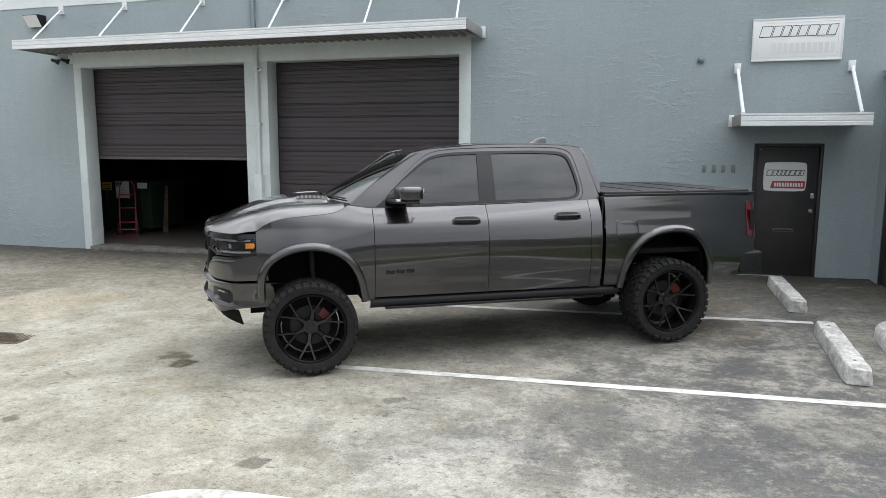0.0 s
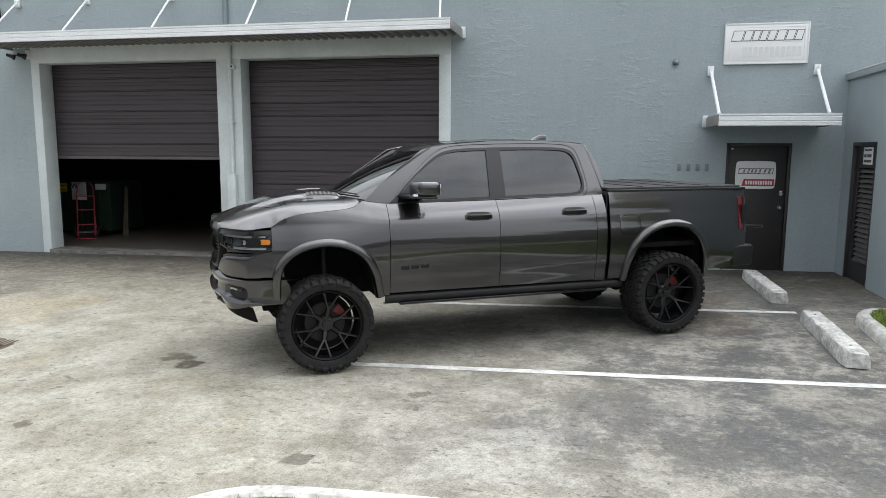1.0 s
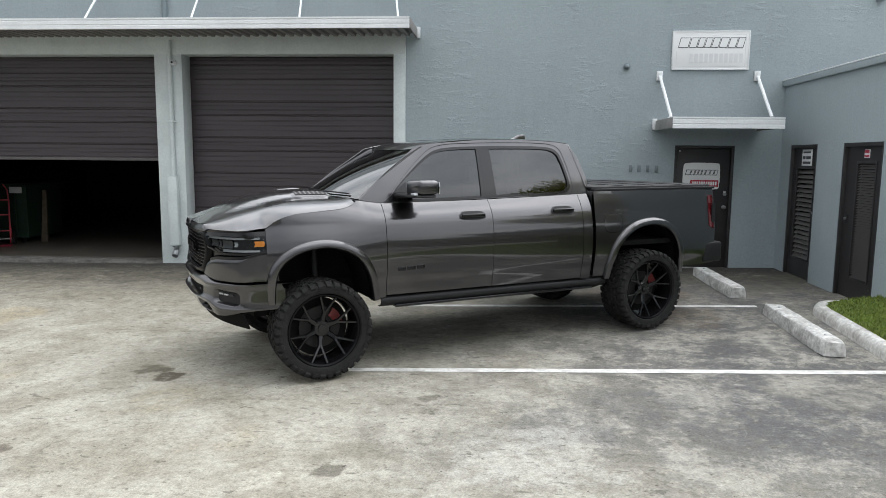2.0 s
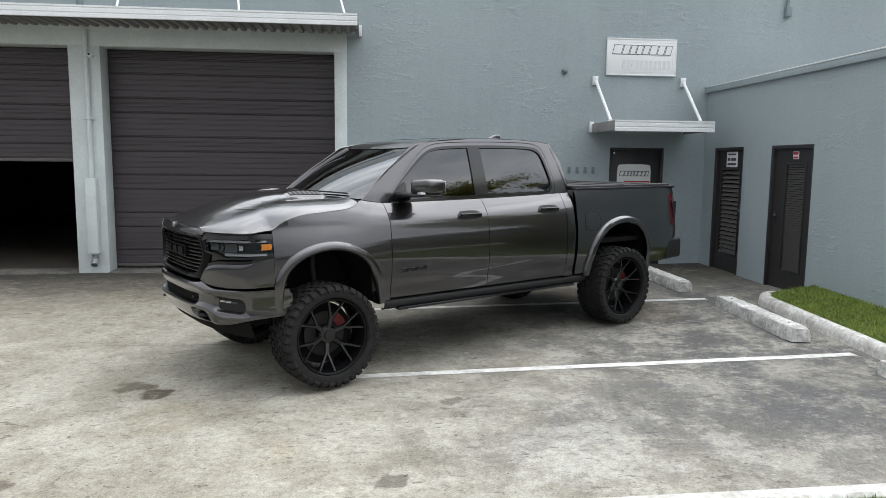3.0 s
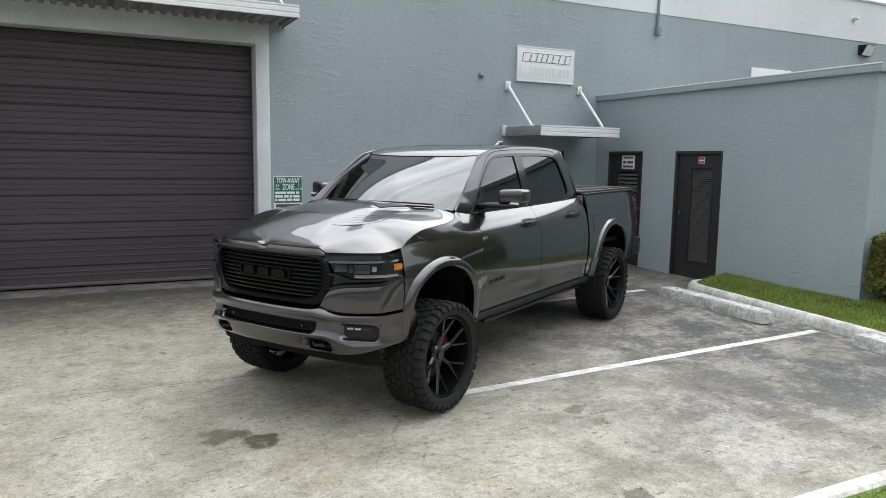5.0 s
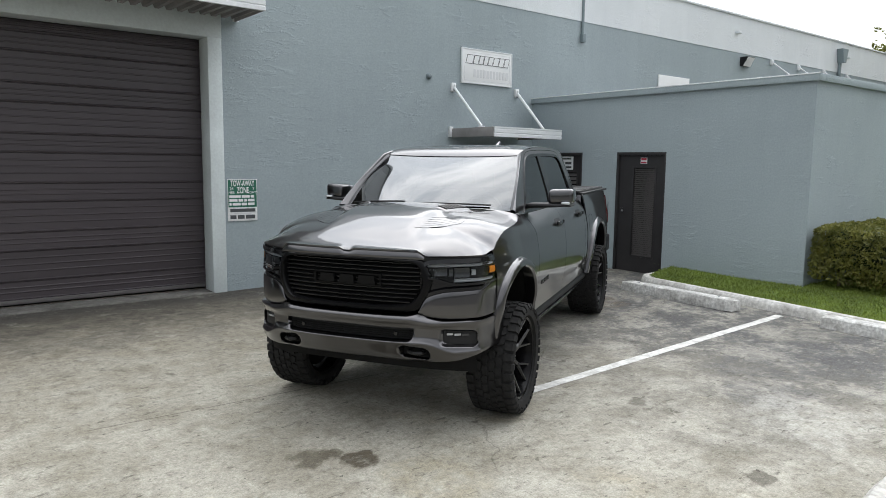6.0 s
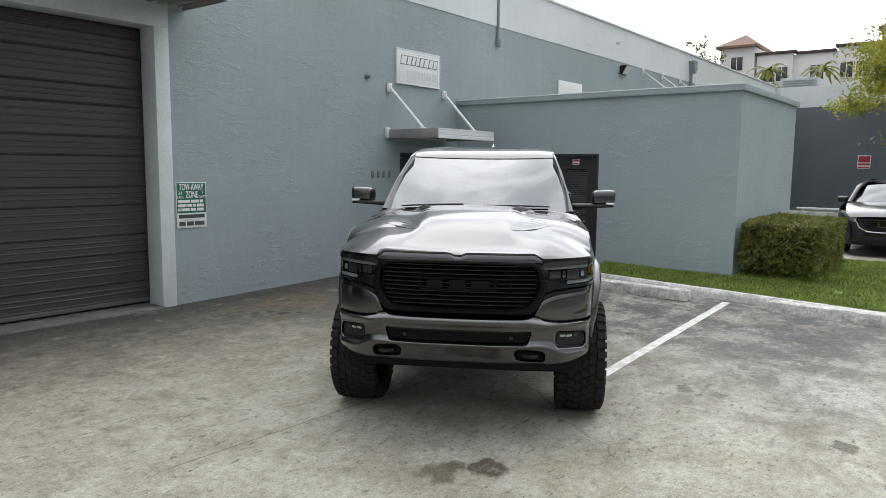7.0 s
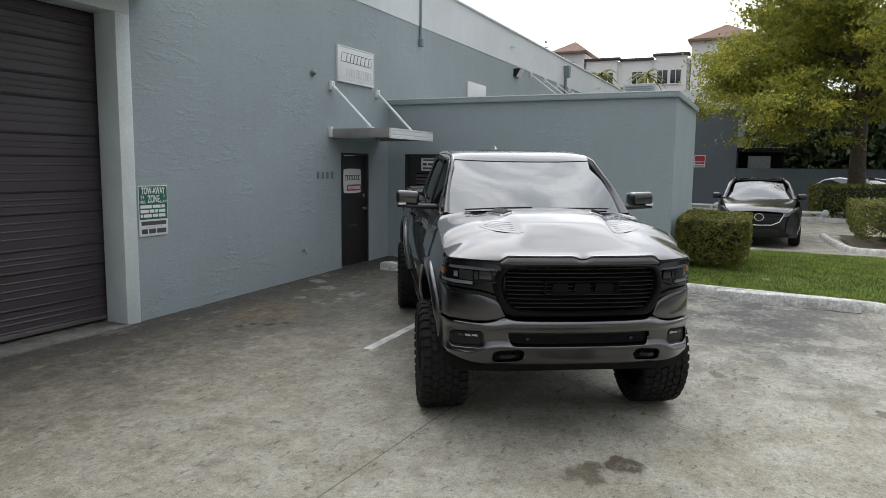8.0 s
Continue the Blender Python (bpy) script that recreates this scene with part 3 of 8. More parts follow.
def text_part(body, size, m, material, parent, name="lettering", label="", width=None, bold=0.0):
    """Words in the built-in font, as a mesh under a thing; m places them in the thing's coordinates."""
    cu = bpy.data.curves.new("words", "FONT")
    cu.body, cu.size, cu.extrude, cu.offset = body, size, 0.0015, bold
    cu.align_x, cu.align_y = "CENTER", "CENTER"
    tmp = bpy.data.objects.new("words", cu)
    scene.collection.objects.link(tmp)
    bpy.context.view_layer.update()
    me = bpy.data.meshes.new_from_object(tmp.evaluated_get(bpy.context.evaluated_depsgraph_get()))
    bpy.data.objects.remove(tmp)
    bm = bmesh.new()
    bm.from_mesh(me)
    bpy.data.meshes.remove(me)
    if width:
        xs = [v.co.x for v in bm.verts]
        k = width / max(1e-6, max(xs) - min(xs))
        for v in bm.verts:
            v.co.x *= k
    bm.transform(m)
    return part(name, bm, material, parent, label, smooth=False)


def grade(x, y):
    """Height of the lot's surface."""
    x, y = min(max(x, -12.0), 4.0), min(max(y, 0.0), 12.0)
    return 0.018 * (x + 4.5) + 0.012 * (y - 5.87) + 0.1 * math.tanh(0.035 * max(0.0, -3 - x) * max(0.0, y - 5.87))


# ---- ground and buildings ----
def ground():
    xs = [-900, -300, -120, -60] + span(-40, -13, 9) + span(-12, 4, 32) + span(5, 40, 12) + [60, 120, 300, 900]
    ys = [-900, -300, -120, -60, -30, -15, -8, -4] + span(0, 12, 24) + [14, 18, 24, 40, 60, 120, 300, 900]
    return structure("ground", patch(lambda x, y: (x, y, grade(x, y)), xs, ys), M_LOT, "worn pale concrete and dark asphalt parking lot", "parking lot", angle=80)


ground()
WY = 11.855  # face of the long wall


def wall_with_holes(name, x0, x1, z0, z1, holes, y0, y1, material, label):
    """A thick wall along x with rectangular openings through it."""
    xs = sorted({x0, x1, *[h[0] for h in holes], *[h[1] for h in holes]})
    zs = sorted({z0, z1, *[h[2] for h in holes], *[h[3] for h in holes]})
    bm = bmesh.new()

    def solid(i, j):
        if not (0 <= i < len(xs) - 1 and 0 <= j < len(zs) - 1):
            return False
        cx, cz = (xs[i] + xs[i + 1]) / 2, (zs[j] + zs[j + 1]) / 2
        return not any(a < cx < b and c < cz < d for a, b, c, d in holes)

    cache = {}

    def v(x, y, z):
        k = (round(x, 4), round(y, 4), round(z, 4))
        if k not in cache:
            cache[k] = bm.verts.new((x, y, z))
        return cache[k]

    for i in range(len(xs) - 1):
        for j in range(len(zs) - 1):
            if not solid(i, j):
                continue
            a, b, c, d = xs[i], xs[i + 1], zs[j], zs[j + 1]
            bm.faces.new((v(a, y0, c), v(b, y0, c), v(b, y0, d), v(a, y0, d)))
            bm.faces.new((v(b, y1, c), v(a, y1, c), v(a, y1, d), v(b, y1, d)))
            if not solid(i - 1, j):
                bm.faces.new((v(a, y1, c), v(a, y0, c), v(a, y0, d), v(a, y1, d)))
            if not solid(i + 1, j):
                bm.faces.new((v(b, y0, c), v(b, y1, c), v(b, y1, d), v(b, y0, d)))
            if not solid(i, j - 1):
                bm.faces.new((v(a, y1, c), v(b, y1, c), v(b, y0, c), v(a, y0, c)))
            if not solid(i, j + 1):
                bm.faces.new((v(a, y0, d), v(b, y0, d), v(b, y1, d), v(a, y1, d)))
    bm.normal_update()
    return structure(name, bm, material, label, "wall", smooth=False)


BAY1, BAY2 = (-11.06, -7.37), (-6.90, -3.265)
BAYTOP = 3.68
wall_with_holes("wall_south", -30, 27.4, -0.4, 4.875, [(BAY1[0], BAY1[1], -0.4, BAYTOP), (BAY2[0], BAY2[1], -0.4, BAYTOP), (1.385, 2.345, 0.165, 2.21)],
                WY, WY + 0.3, M_WALL, "long blue-grey painted stucco warehouse wall")
structure("wall_parapet", box(-30, 27.4, WY - 0.012, WY + 0.3, 4.875, 5.76, 0.0), M_BAND, "pale grey painted upper band of the warehouse wall", "wall", smooth=False)
structure("trim_parapet_cap", box(-30, 27.4, WY - 0.05, WY + 0.34, 5.76, 5.81, 0.01), M_BAND, "thin pale metal cap on the parapet", "trim")
structure("roof_warehouse", box(-30, 40, WY + 0.3, 45, 5.2, 5.4), M_ROOFFELT, "flat grey warehouse roof behind the parapet", "roof", smooth=False)
# workshop behind the open bay; near-black colours carry its interior shade
structure("floor_workshop", box(-16, -2.6, WY + 0.302, 24, -0.2, 0.125), M_ROOMFLOOR, "sealed concrete workshop floor, coloured dark for interior shade", "floor", smooth=False)
structure("wall_workshop_back", box(-16, -2.6, 24, 24.2, 0.1, 5.2), M_ROOM, "back wall of the workshop, coloured dark for its shade", "wall", smooth=False)
structure("wall_workshop_west", box(-16.2, -16, WY + 0.3, 24, 0.1, 5.2), M_ROOM, "side wall of the workshop, coloured dark for its shade", "wall", smooth=False)
structure("wall_workshop_east", box(-2.6, -2.4, WY + 0.3, 24, 0.1, 5.2), M_ROOM, "side wall of the workshop, coloured dark for its shade", "wall", smooth=False)
structure("ceiling", box(-16.2, -2.4, WY + 0.3, 24.2, 4.9, 5.1), M_ROOM, "workshop ceiling, coloured dark for its shade", "ceiling", smooth=False)
structure("wall_lobby", box(0.5, 3.3, 13.0, 13.2, 0.0, 4.8), M_ROOM, "wall behind the entry door, coloured dark for shade", "wall", smooth=False)
# white surrounds of the two bays
TY = WY - 0.03
structure("trim_bay_left", box(-11.235, BAY1[0] + 0.005, TY, WY + 0.306, -0.2, BAYTOP, 0.006), M_TRIM, "white painted jamb beside the open bay", "trim")
structure("trim_bay_middle", box(BAY1[1] - 0.005, BAY2[0] + 0.005, TY, WY + 0.306, -0.2, BAYTOP, 0.006), M_TRIM, "white painted pillar between the two bays", "trim")
structure("trim_bay_right", box(BAY2[1] - 0.005, -3.072, TY, WY + 0.306, -0.2, BAYTOP, 0.006), M_TRIM, "white painted jamb beside the closed bay", "trim")
structure("trim_bay_header", box(-11.237, -3.07, TY - 0.002, WY + 0.307, BAYTOP - 0.005, 4.03, 0.006), M_TRIM, "white painted header over the bays", "trim")
for bx0, bx1 in (BAY1, BAY2):
    structure("trim_threshold", box(bx0 + 0.006, bx1 - 0.006, WY - 0.10, WY + 0.40, -0.1, 0.118, 0.012), M_SILL, "rough pale concrete sill of a bay", "trim")


def roller_door(bx0, bx1, z0, z1, label):
    """Ribbed steel slats of two heights, one above the other."""
    th = thing("roller_door", pose((bx0 + bx1) / 2, WY + 0.345, z0), label, "roller door", "bay doors")
    half = (bx1 - bx0) / 2 + 0.06
    z, k = 0.0, 0
    while z < z1 - z0:
        hgt = min((0.235, 0.385)[k % 2], z1 - z0 - z)
        if hgt < 0.04:
            break
        prof = [(0.0, 0.0), (-0.016, 0.003), (-0.019, 0.014), (-0.004, 0.026)]
        marks = (0.30, 0.55, 0.80) if k % 2 else (0.38, 0.70)
        for q in marks:
            c = 0.026 + (hgt - 0.05) * q
            prof += [(-0.004, c - 0.012), (-0.010, c - 0.005), (-0.010, c + 0.005), (-0.004, c + 0.012)]
        prof += [(-0.004, hgt - 0.014), (0.004, hgt - 0.004), (0.004, hgt)]
        bm = bmesh.new()
        loop = prof + [(0.02, hgt), (0.02, 0.0)]
        ends = []
        for sx in (-half, half):
            ends.append([bm.verts.new((sx, a, z + b)) for a, b in loop])
        for i in range(len(loop)):
            j = (i + 1) % len(loop)
            bm.faces.new((ends[0][i], ends[0][j], ends[1][j], ends[1][i]))
        bmesh.ops.recalc_face_normals(bm, faces=bm.faces[:])
        part("slat", bm, M_SLAT, th, angle=20)
        z += hgt
        k += 1
    part("bottom_bar", box(-half, half, -0.03, 0.03, -0.055, 0.0, 0.008), M_LOUVER, th, "dark weather strip along the foot")
    return th


roller_door(*BAY1, 1.93, 3.68, "brown-grey ribbed steel roller door, half raised")
roller_door(*BAY2, 0.20, 3.68, "brown-grey ribbed steel roller door, fully closed")

# the low wing with its coping
WX, WTOP = 3.08, 3.246


def wing():
    bm = bmesh.new()
    ys = [6.5, 8.80, 9.79, 10.56, 11.485, WY]
    zs = [-0.3, 0.175, 2.215, 3.15]
    holes = {(1, 1), (3, 1)}
    patch(lambda y, z: (WX, y, z), ys, zs, lambda i, j: (i, j) in holes, bm, flip=True)
    patch(lambda y, z: (WX + 0.14, y, z), ys, zs, lambda i, j: (i, j) not in holes, bm, flip=True)
    for a, b in ((8.80, 9.79), (10.56, 11.485)):
        patch(lambda x, z: (x, a, z), [WX, WX + 0.14], [0.175, 2.215], None, bm, flip=True)
        patch(lambda x, z: (x, b, z), [WX, WX + 0.14], [0.175, 2.215], None, bm)
        patch(lambda x, y: (x, y, 2.215), [WX, WX + 0.14], [a, b], None, bm, flip=True)
    patch(lambda x, z: (x, 6.5, z), [WX, 6.62], [-0.3, 3.15], None, bm)
    patch(lambda y, z: (6.62, y, z), [6.5, WY], [-0.3, 3.15], None, bm)
    bmesh.ops.remove_doubles(bm, verts=bm.verts[:], dist=1e-4)
    return structure("wall_wing", bm, M_WALL, "low blue-grey stucco wing beside the entry", "wall", smooth=False)


wing()
structure("roof_wing", box(WX + 0.02, 6.6, 6.52, WY, 3.06, 3.14), M_ROOFFELT, "flat felt roof of the low wing", "roof", smooth=False)
structure("trim_wing_coping_west", box(WX - 0.05, WX + 0.12, 6.45, WY, 3.15, WTOP, 0.008), M_WALL, "blue-grey metal coping along the wing", "trim")
structure("trim_wing_coping_south", box(WX + 0.12, 6.67, 6.45, 6.62, 3.15, WTOP, 0.008), M_WALL, "blue-grey metal coping along the wing", "trim")
structure("trim_wing_drip", box(WX - 0.058, WX - 0.045, 6.44, WY, WTOP - 0.005, WTOP + 0.012, 0.002), M_WHITE_METAL, "pale drip edge on the coping", "trim")


# ---- the pickup ----
def curve(xs, ys):
    """A smooth line through a few knots."""
    xs, ys = np.array(xs, float), np.array(ys, float)
    d = np.diff(ys) / np.diff(xs)
    m = np.concatenate(([d[0]], [0 if a * b <= 0 else 2 * a * b / (a + b) for a, b in zip(d, d[1:])], [d[-1]]))

    def f(x):
        x = min(max(x, xs[0]), xs[-1])
        i = min(int(np.searchsorted(xs, x, side="right")) - 1, len(xs) - 2)
        w = xs[i + 1] - xs[i]
        t = (x - xs[i]) / w
        return float((2 * t**3 - 3 * t**2 + 1) * ys[i] + (t**3 - 2 * t**2 + t) * w * m[i] + (3 * t**2 - 2 * t**3) * ys[i + 1] + (t**3 - t**2) * w * m[i + 1])
    return f


def facing(bm, way):
    """Turn a sheet so that it faces one way."""
    w = Vector(way)
    if sum(f.normal.dot(w) * f.calc_area() for f in bm.faces) < 0:
        bmesh.ops.reverse_faces(bm, faces=bm.faces[:])
    bm.normal_update()
    return bm


def smoothline(pts, n, cut=2):
    """An open line with its corners cut, resampled."""
    for _ in range(cut):
        q = [pts[0]]
        for a, b in zip(pts, pts[1:]):
            q.append(tuple(u * 0.75 + v * 0.25 for u, v in zip(a, b)))
            q.append(tuple(u * 0.25 + v * 0.75 for u, v in zip(a, b)))
        pts = q + [pts[-1]]
    return resample(pts, n, closed=False)


ARCH_F = smoothline([(0.395, 0.70), (0.395, 0.92), (0.335, 1.05), (0.165, 1.15), (-0.08, 1.175), (-0.31, 1.09), (-0.43, 0.91), (-0.475, 0.66)], 44)
ARCH_R = smoothline([(-3.155, 0.66), (-3.20, 0.90), (-3.31, 1.09), (-3.52, 1.21), (-3.80, 1.23), (-4.00, 1.14), (-4.115, 0.92), (-4.12, 0.66)], 44)


def columns(line):
    """Stations across an arch, none closer than a few millimetres."""
    out = []
    for x in sorted(p[0] for p in line)[1:-1]:
        if not out or x - out[-1] > 0.006:
            out.append(x)
    return out


def arch_height(x, line):
    xs = [p[0] for p in line]
    if not min(xs) < x < max(xs):
        return 0.0
    p = sorted(line)
    return float(np.interp(x, [a for a, _ in p], [b for _, b in p]))


low_side = curve([0.55, 0.64, 0.72, 0.82, 0.86, 0.98, 1.09, 1.19, 1.28, 1.37], [0.925, 0.945, 0.960, 0.972, 0.984, 0.995, 0.998, 0.994, 0.983, 0.966])
top_z = curve([-4.72, -2.95, -2.90, -0.62, -0.44, -0.38, -0.30, -0.20, 0.0, 0.20, 0.30, 0.40, 0.47, 0.62, 0.76, 0.92], [1.608, 1.605, 1.572, 1.530, 1.552, 1.560, 1.515, 1.492, 1.476, 1.462, 1.440, 1.398, 1.356, 1.350, 1.345, 1.340])
top_y = curve([-4.72, -2.95, -2.90, -0.62, -0.44, -0.38, -0.30, -0.20, 0.0, 0.20, 0.35, 0.47], [0.918, 0.918, 0.858, 0.842, 0.832, 0.838, 0.880, 0.900, 0.914, 0.926, 0.945, 0.968])


def side_y(x, z):
    zt, yt = top_z(x), top_y(x)
    fore = min(1.0, max(0.0, (x + 0.60) / 0.45))
    tuck = 0.13 * fore * max(0.0, min(z, 1.37) - 1.08)**1.5
    if z <= 1.37:
        y = low_side(z) - tuck
    else:
        s = min(1.0, (z - 1.37) / max(0.02, zt - 1.37))
        y = 0.966 - tuck + (yt - 0.966 + tuck) * (0.5 * s + 0.5 * s**2.0)
    if x > 0.0:
        y *= 1 - 0.050 * (x / 0.47)**2
    if x < -4.25:
        y *= 1 - 0.05 * ((-4.25 - x) / 0.47)**2
    return y


def side_panel(s, xs, bottom, rows=26):
    def f(x, v):
        b, t = bottom(x), top_z(x)
        z = b + (t - b) * v
        return (x, s * side_y(x, z), z)
    return facing(patch(f, xs, span(0, 1, rows)), (0, s, 0))


def nose(y, out=0.955):
    """How far forward the nose reaches at a given width: a gentle sweep, then a tight corner."""
    a = abs(y)
    return out - 0.407 * min(1.1, a / 0.995)**3.43 - 0.20 * max(0.0, (a - 0.88) / 0.07)**2.5


def glass_y(z):
    return 0.838 - 0.178 * max(0.0, (z - 1.53) / 0.56)**1.15


cowl_x = lambda y: -0.455 + 0.255 * (1 - (y / 0.80)**2)
roof_front = lambda y: -1.095 + 0.065 * (1 - (y / 0.68)**2)
rail_z = curve([-2.82, -2.62, -2.2, -1.8, -1.5, -1.2, -1.0], [2.088, 2.112, 2.126, 2.124, 2.110, 2.078, 2.036])


def wheel(truck, x, y, z, s):
    """Off-road tyre with lugs on a deep black rim of six forked spokes; s is the outer side."""
    wb = part("wheel", lathe([(-0.10, 0.09), (-0.10, 0.16), (-0.06, 0.17), (-0.05, 0.09)], 24), M_DARK, truck, "black off-road wheel with forked spokes")
    wb.location = (x, y, z)
    if s < 0:
        wb.rotation_euler = (0, 0, math.pi)
    R, W = 0.424, 0.170
    tyre = lathe([(-W * 0.72, 0.318), (-W * 0.98, 0.335), (-W * 1.04, 0.370), (-W * 1.0, 0.404), (-W * 0.86, R - 0.008), (-W * 0.4, R), (0, R + 0.001), (W * 0.4, R),
                  (W * 0.86, R - 0.008), (W * 1.0, 0.404), (W * 1.04, 0.370), (W * 0.98, 0.335), (W * 0.72, 0.318)], 72)
    n = 36
    st = 2 * math.pi / n

    def lug(pts, h, r0=R - 0.016, k=0.90):
        """A tread block on a four- or five-cornered foot of (angle, across) points."""
        ca, cy_ = sum(p[0] for p in pts) / len(pts), sum(p[1] for p in pts) / len(pts)
        b = [tyre.verts.new((r0 * math.cos(a), y_, r0 * math.sin(a))) for a, y_ in pts]
        t = []
        for a, y_ in pts:
            a, y_ = ca + (a - ca) * k, cy_ + (y_ - cy_) * k
            rr = R + h - 0.010 * (abs(y_) / W)**4
            t.append(tyre.verts.new((rr * math.cos(a), y_, rr * math.sin(a))))
        tyre.faces.new(t)
        for q in range(len(pts)):
            w = (q + 1) % len(pts)
            tyre.faces.new((b[q], b[w], t[w], t[q]))

    for k in range(n):
        a = k * st
        odd = k % 2
        for sg in (-1, 1):
            o = a + (0.5 * st if sg > 0 else 0.0)
            # outer block, middle hook and centre wedge, each skewed against the next
            lug([(o - 0.40 * st, sg * 0.112), (o - 0.36 * st, sg * 0.170), (o + 0.34 * st, sg * 0.170), (o + 0.40 * st, sg * (0.106 + 0.010 * odd))], 0.014)
            m_ = o + 0.42 * st
            lug([(m_ - 0.42 * st, sg * 0.060), (m_ - 0.20 * st, sg * 0.106), (m_ + 0.50 * st, sg * 0.098), (m_ + 0.34 * st, sg * 0.050)], 0.013)
            c_ = o + 0.1 * st
            lug([(c_ - 0.44 * st, sg * 0.006), (c_ - 0.30 * st, sg * 0.046), (c_ + 0.16 * st, sg * 0.054), (c_ + 0.44 * st, sg * (0.030 if odd else 0.040)), (c_ + 0.36 * st, sg * 0.006)], 0.013)
            # shoulder blocks that run down the sidewall
            q = []
            for rr, yy in ((R - 0.004, 0.150), (R + 0.006, 0.168), (0.402, 0.186), (0.380 + 0.014 * odd, 0.186), (0.374, 0.170)):
                for dd in (-0.32 * st, 0.32 * st):
                    q.append(tyre.verts.new((rr * math.cos(o + dd), sg * yy, rr * math.sin(o + dd))))
            for w in range(0, 8, 2):
                tyre.faces.new((q[w], q[w + 1], q[w + 3], q[w + 2]))
            for z_ in (0, 1):
                tyre.faces.new([q[w + z_] for w in (0, 2, 4, 6, 8)])
    bmesh.ops.recalc_face_normals(tyre, faces=tyre.faces[:])
    part("tyre", tyre, M_RUBBER, wb, "black mud-terrain tyre with deep lugs", angle=30)
    # barrel and lip
    part("rim", lathe([(-0.14, 0.318), (-0.14, 0.300), (-0.02, 0.272), (0.10, 0.290), (0.142, 0.303), (0.150, 0.318), (0.145, 0.327), (0.12, 0.318)], 64), M_GRILLE, wb, "gloss black deep rim")
    part("hub", lathe([(0.0, 0.085), (0.045, 0.082), (0.062, 0.066), (0.064, 0.040), (0.078, 0.036), (0.080, 0.0)], 28), M_RIM, wb, "gloss black hub cap")
    for k in range(6):
        a0 = math.pi / 6 + k * math.pi / 3 + 0.15
        bm = bmesh.new()

        def bar(p, q, w0, w1, t0, t1):
            """Tapered bar between two (radius, angle, depth) stations."""
            ends = []
            for (r, a, d), w, th in ((p, w0, t0), (q, w1, t1)):
                c = Vector((r * math.cos(a), d, r * math.sin(a)))
                sd = Vector((-math.sin(a), 0, math.cos(a)))
                ends.append([bm.verts.new(c + sd * u * w + Vector((0, v, 0))) for u, v in ((-1, -th), (-0.55, 0), (0.55, 0), (1, -th), (0.6, -th * 1.8), (-0.6, -th * 1.8))])
            for i in range(6):
                j = (i + 1) % 6
                bm.faces.new((ends[0][i], ends[0][j], ends[1][j], ends[1][i]))
            bm.faces.new(ends[0])
            bm.faces.new(ends[1][::-1])
        bar((0.060, a0, 0.060), (0.155, a0, 0.082), 0.028, 0.023, 0.016, 0.014)
        for sg in (-1, 1):
            bar((0.145, a0 + sg * 0.03, 0.081), (0.306, a0 + sg * 0.24, 0.132), 0.016, 0.012, 0.014, 0.012)
        bmesh.ops.recalc_face_normals(bm, faces=bm.faces[:])
        part("spoke", bm, M_RIM, wb, angle=25)
    # dark disc added in place of the shade inside the wheel
    part("wheel_shade_disc", lathe([(-0.060, 0.05), (-0.060, 0.262), (-0.052, 0.264), (-0.050, 0.05)], 32), M_DARK, wb, "black disc added to darken the wheel behind its spokes")
    part("brake_disc", lathe([(-0.035, 0.06), (-0.035, 0.185), (-0.012, 0.187), (-0.010, 0.06)], 40), M_DISC, wb, "grey steel brake disc")
    cal = bmesh.new()
    patch(lambda a, r: (r * math.cos(a), 0.012, r * math.sin(a)), span(0.15 if s < 0 else math.pi - 0.95, 0.95 if s < 0 else math.pi - 0.15, 8), [0.125, 0.205], None, cal)
    bmesh.ops.solidify(cal, geom=cal.faces[:], thickness=0.05)
    part("brake_caliper", cal, M_RED, wb, "red painted brake caliper")
    return wb


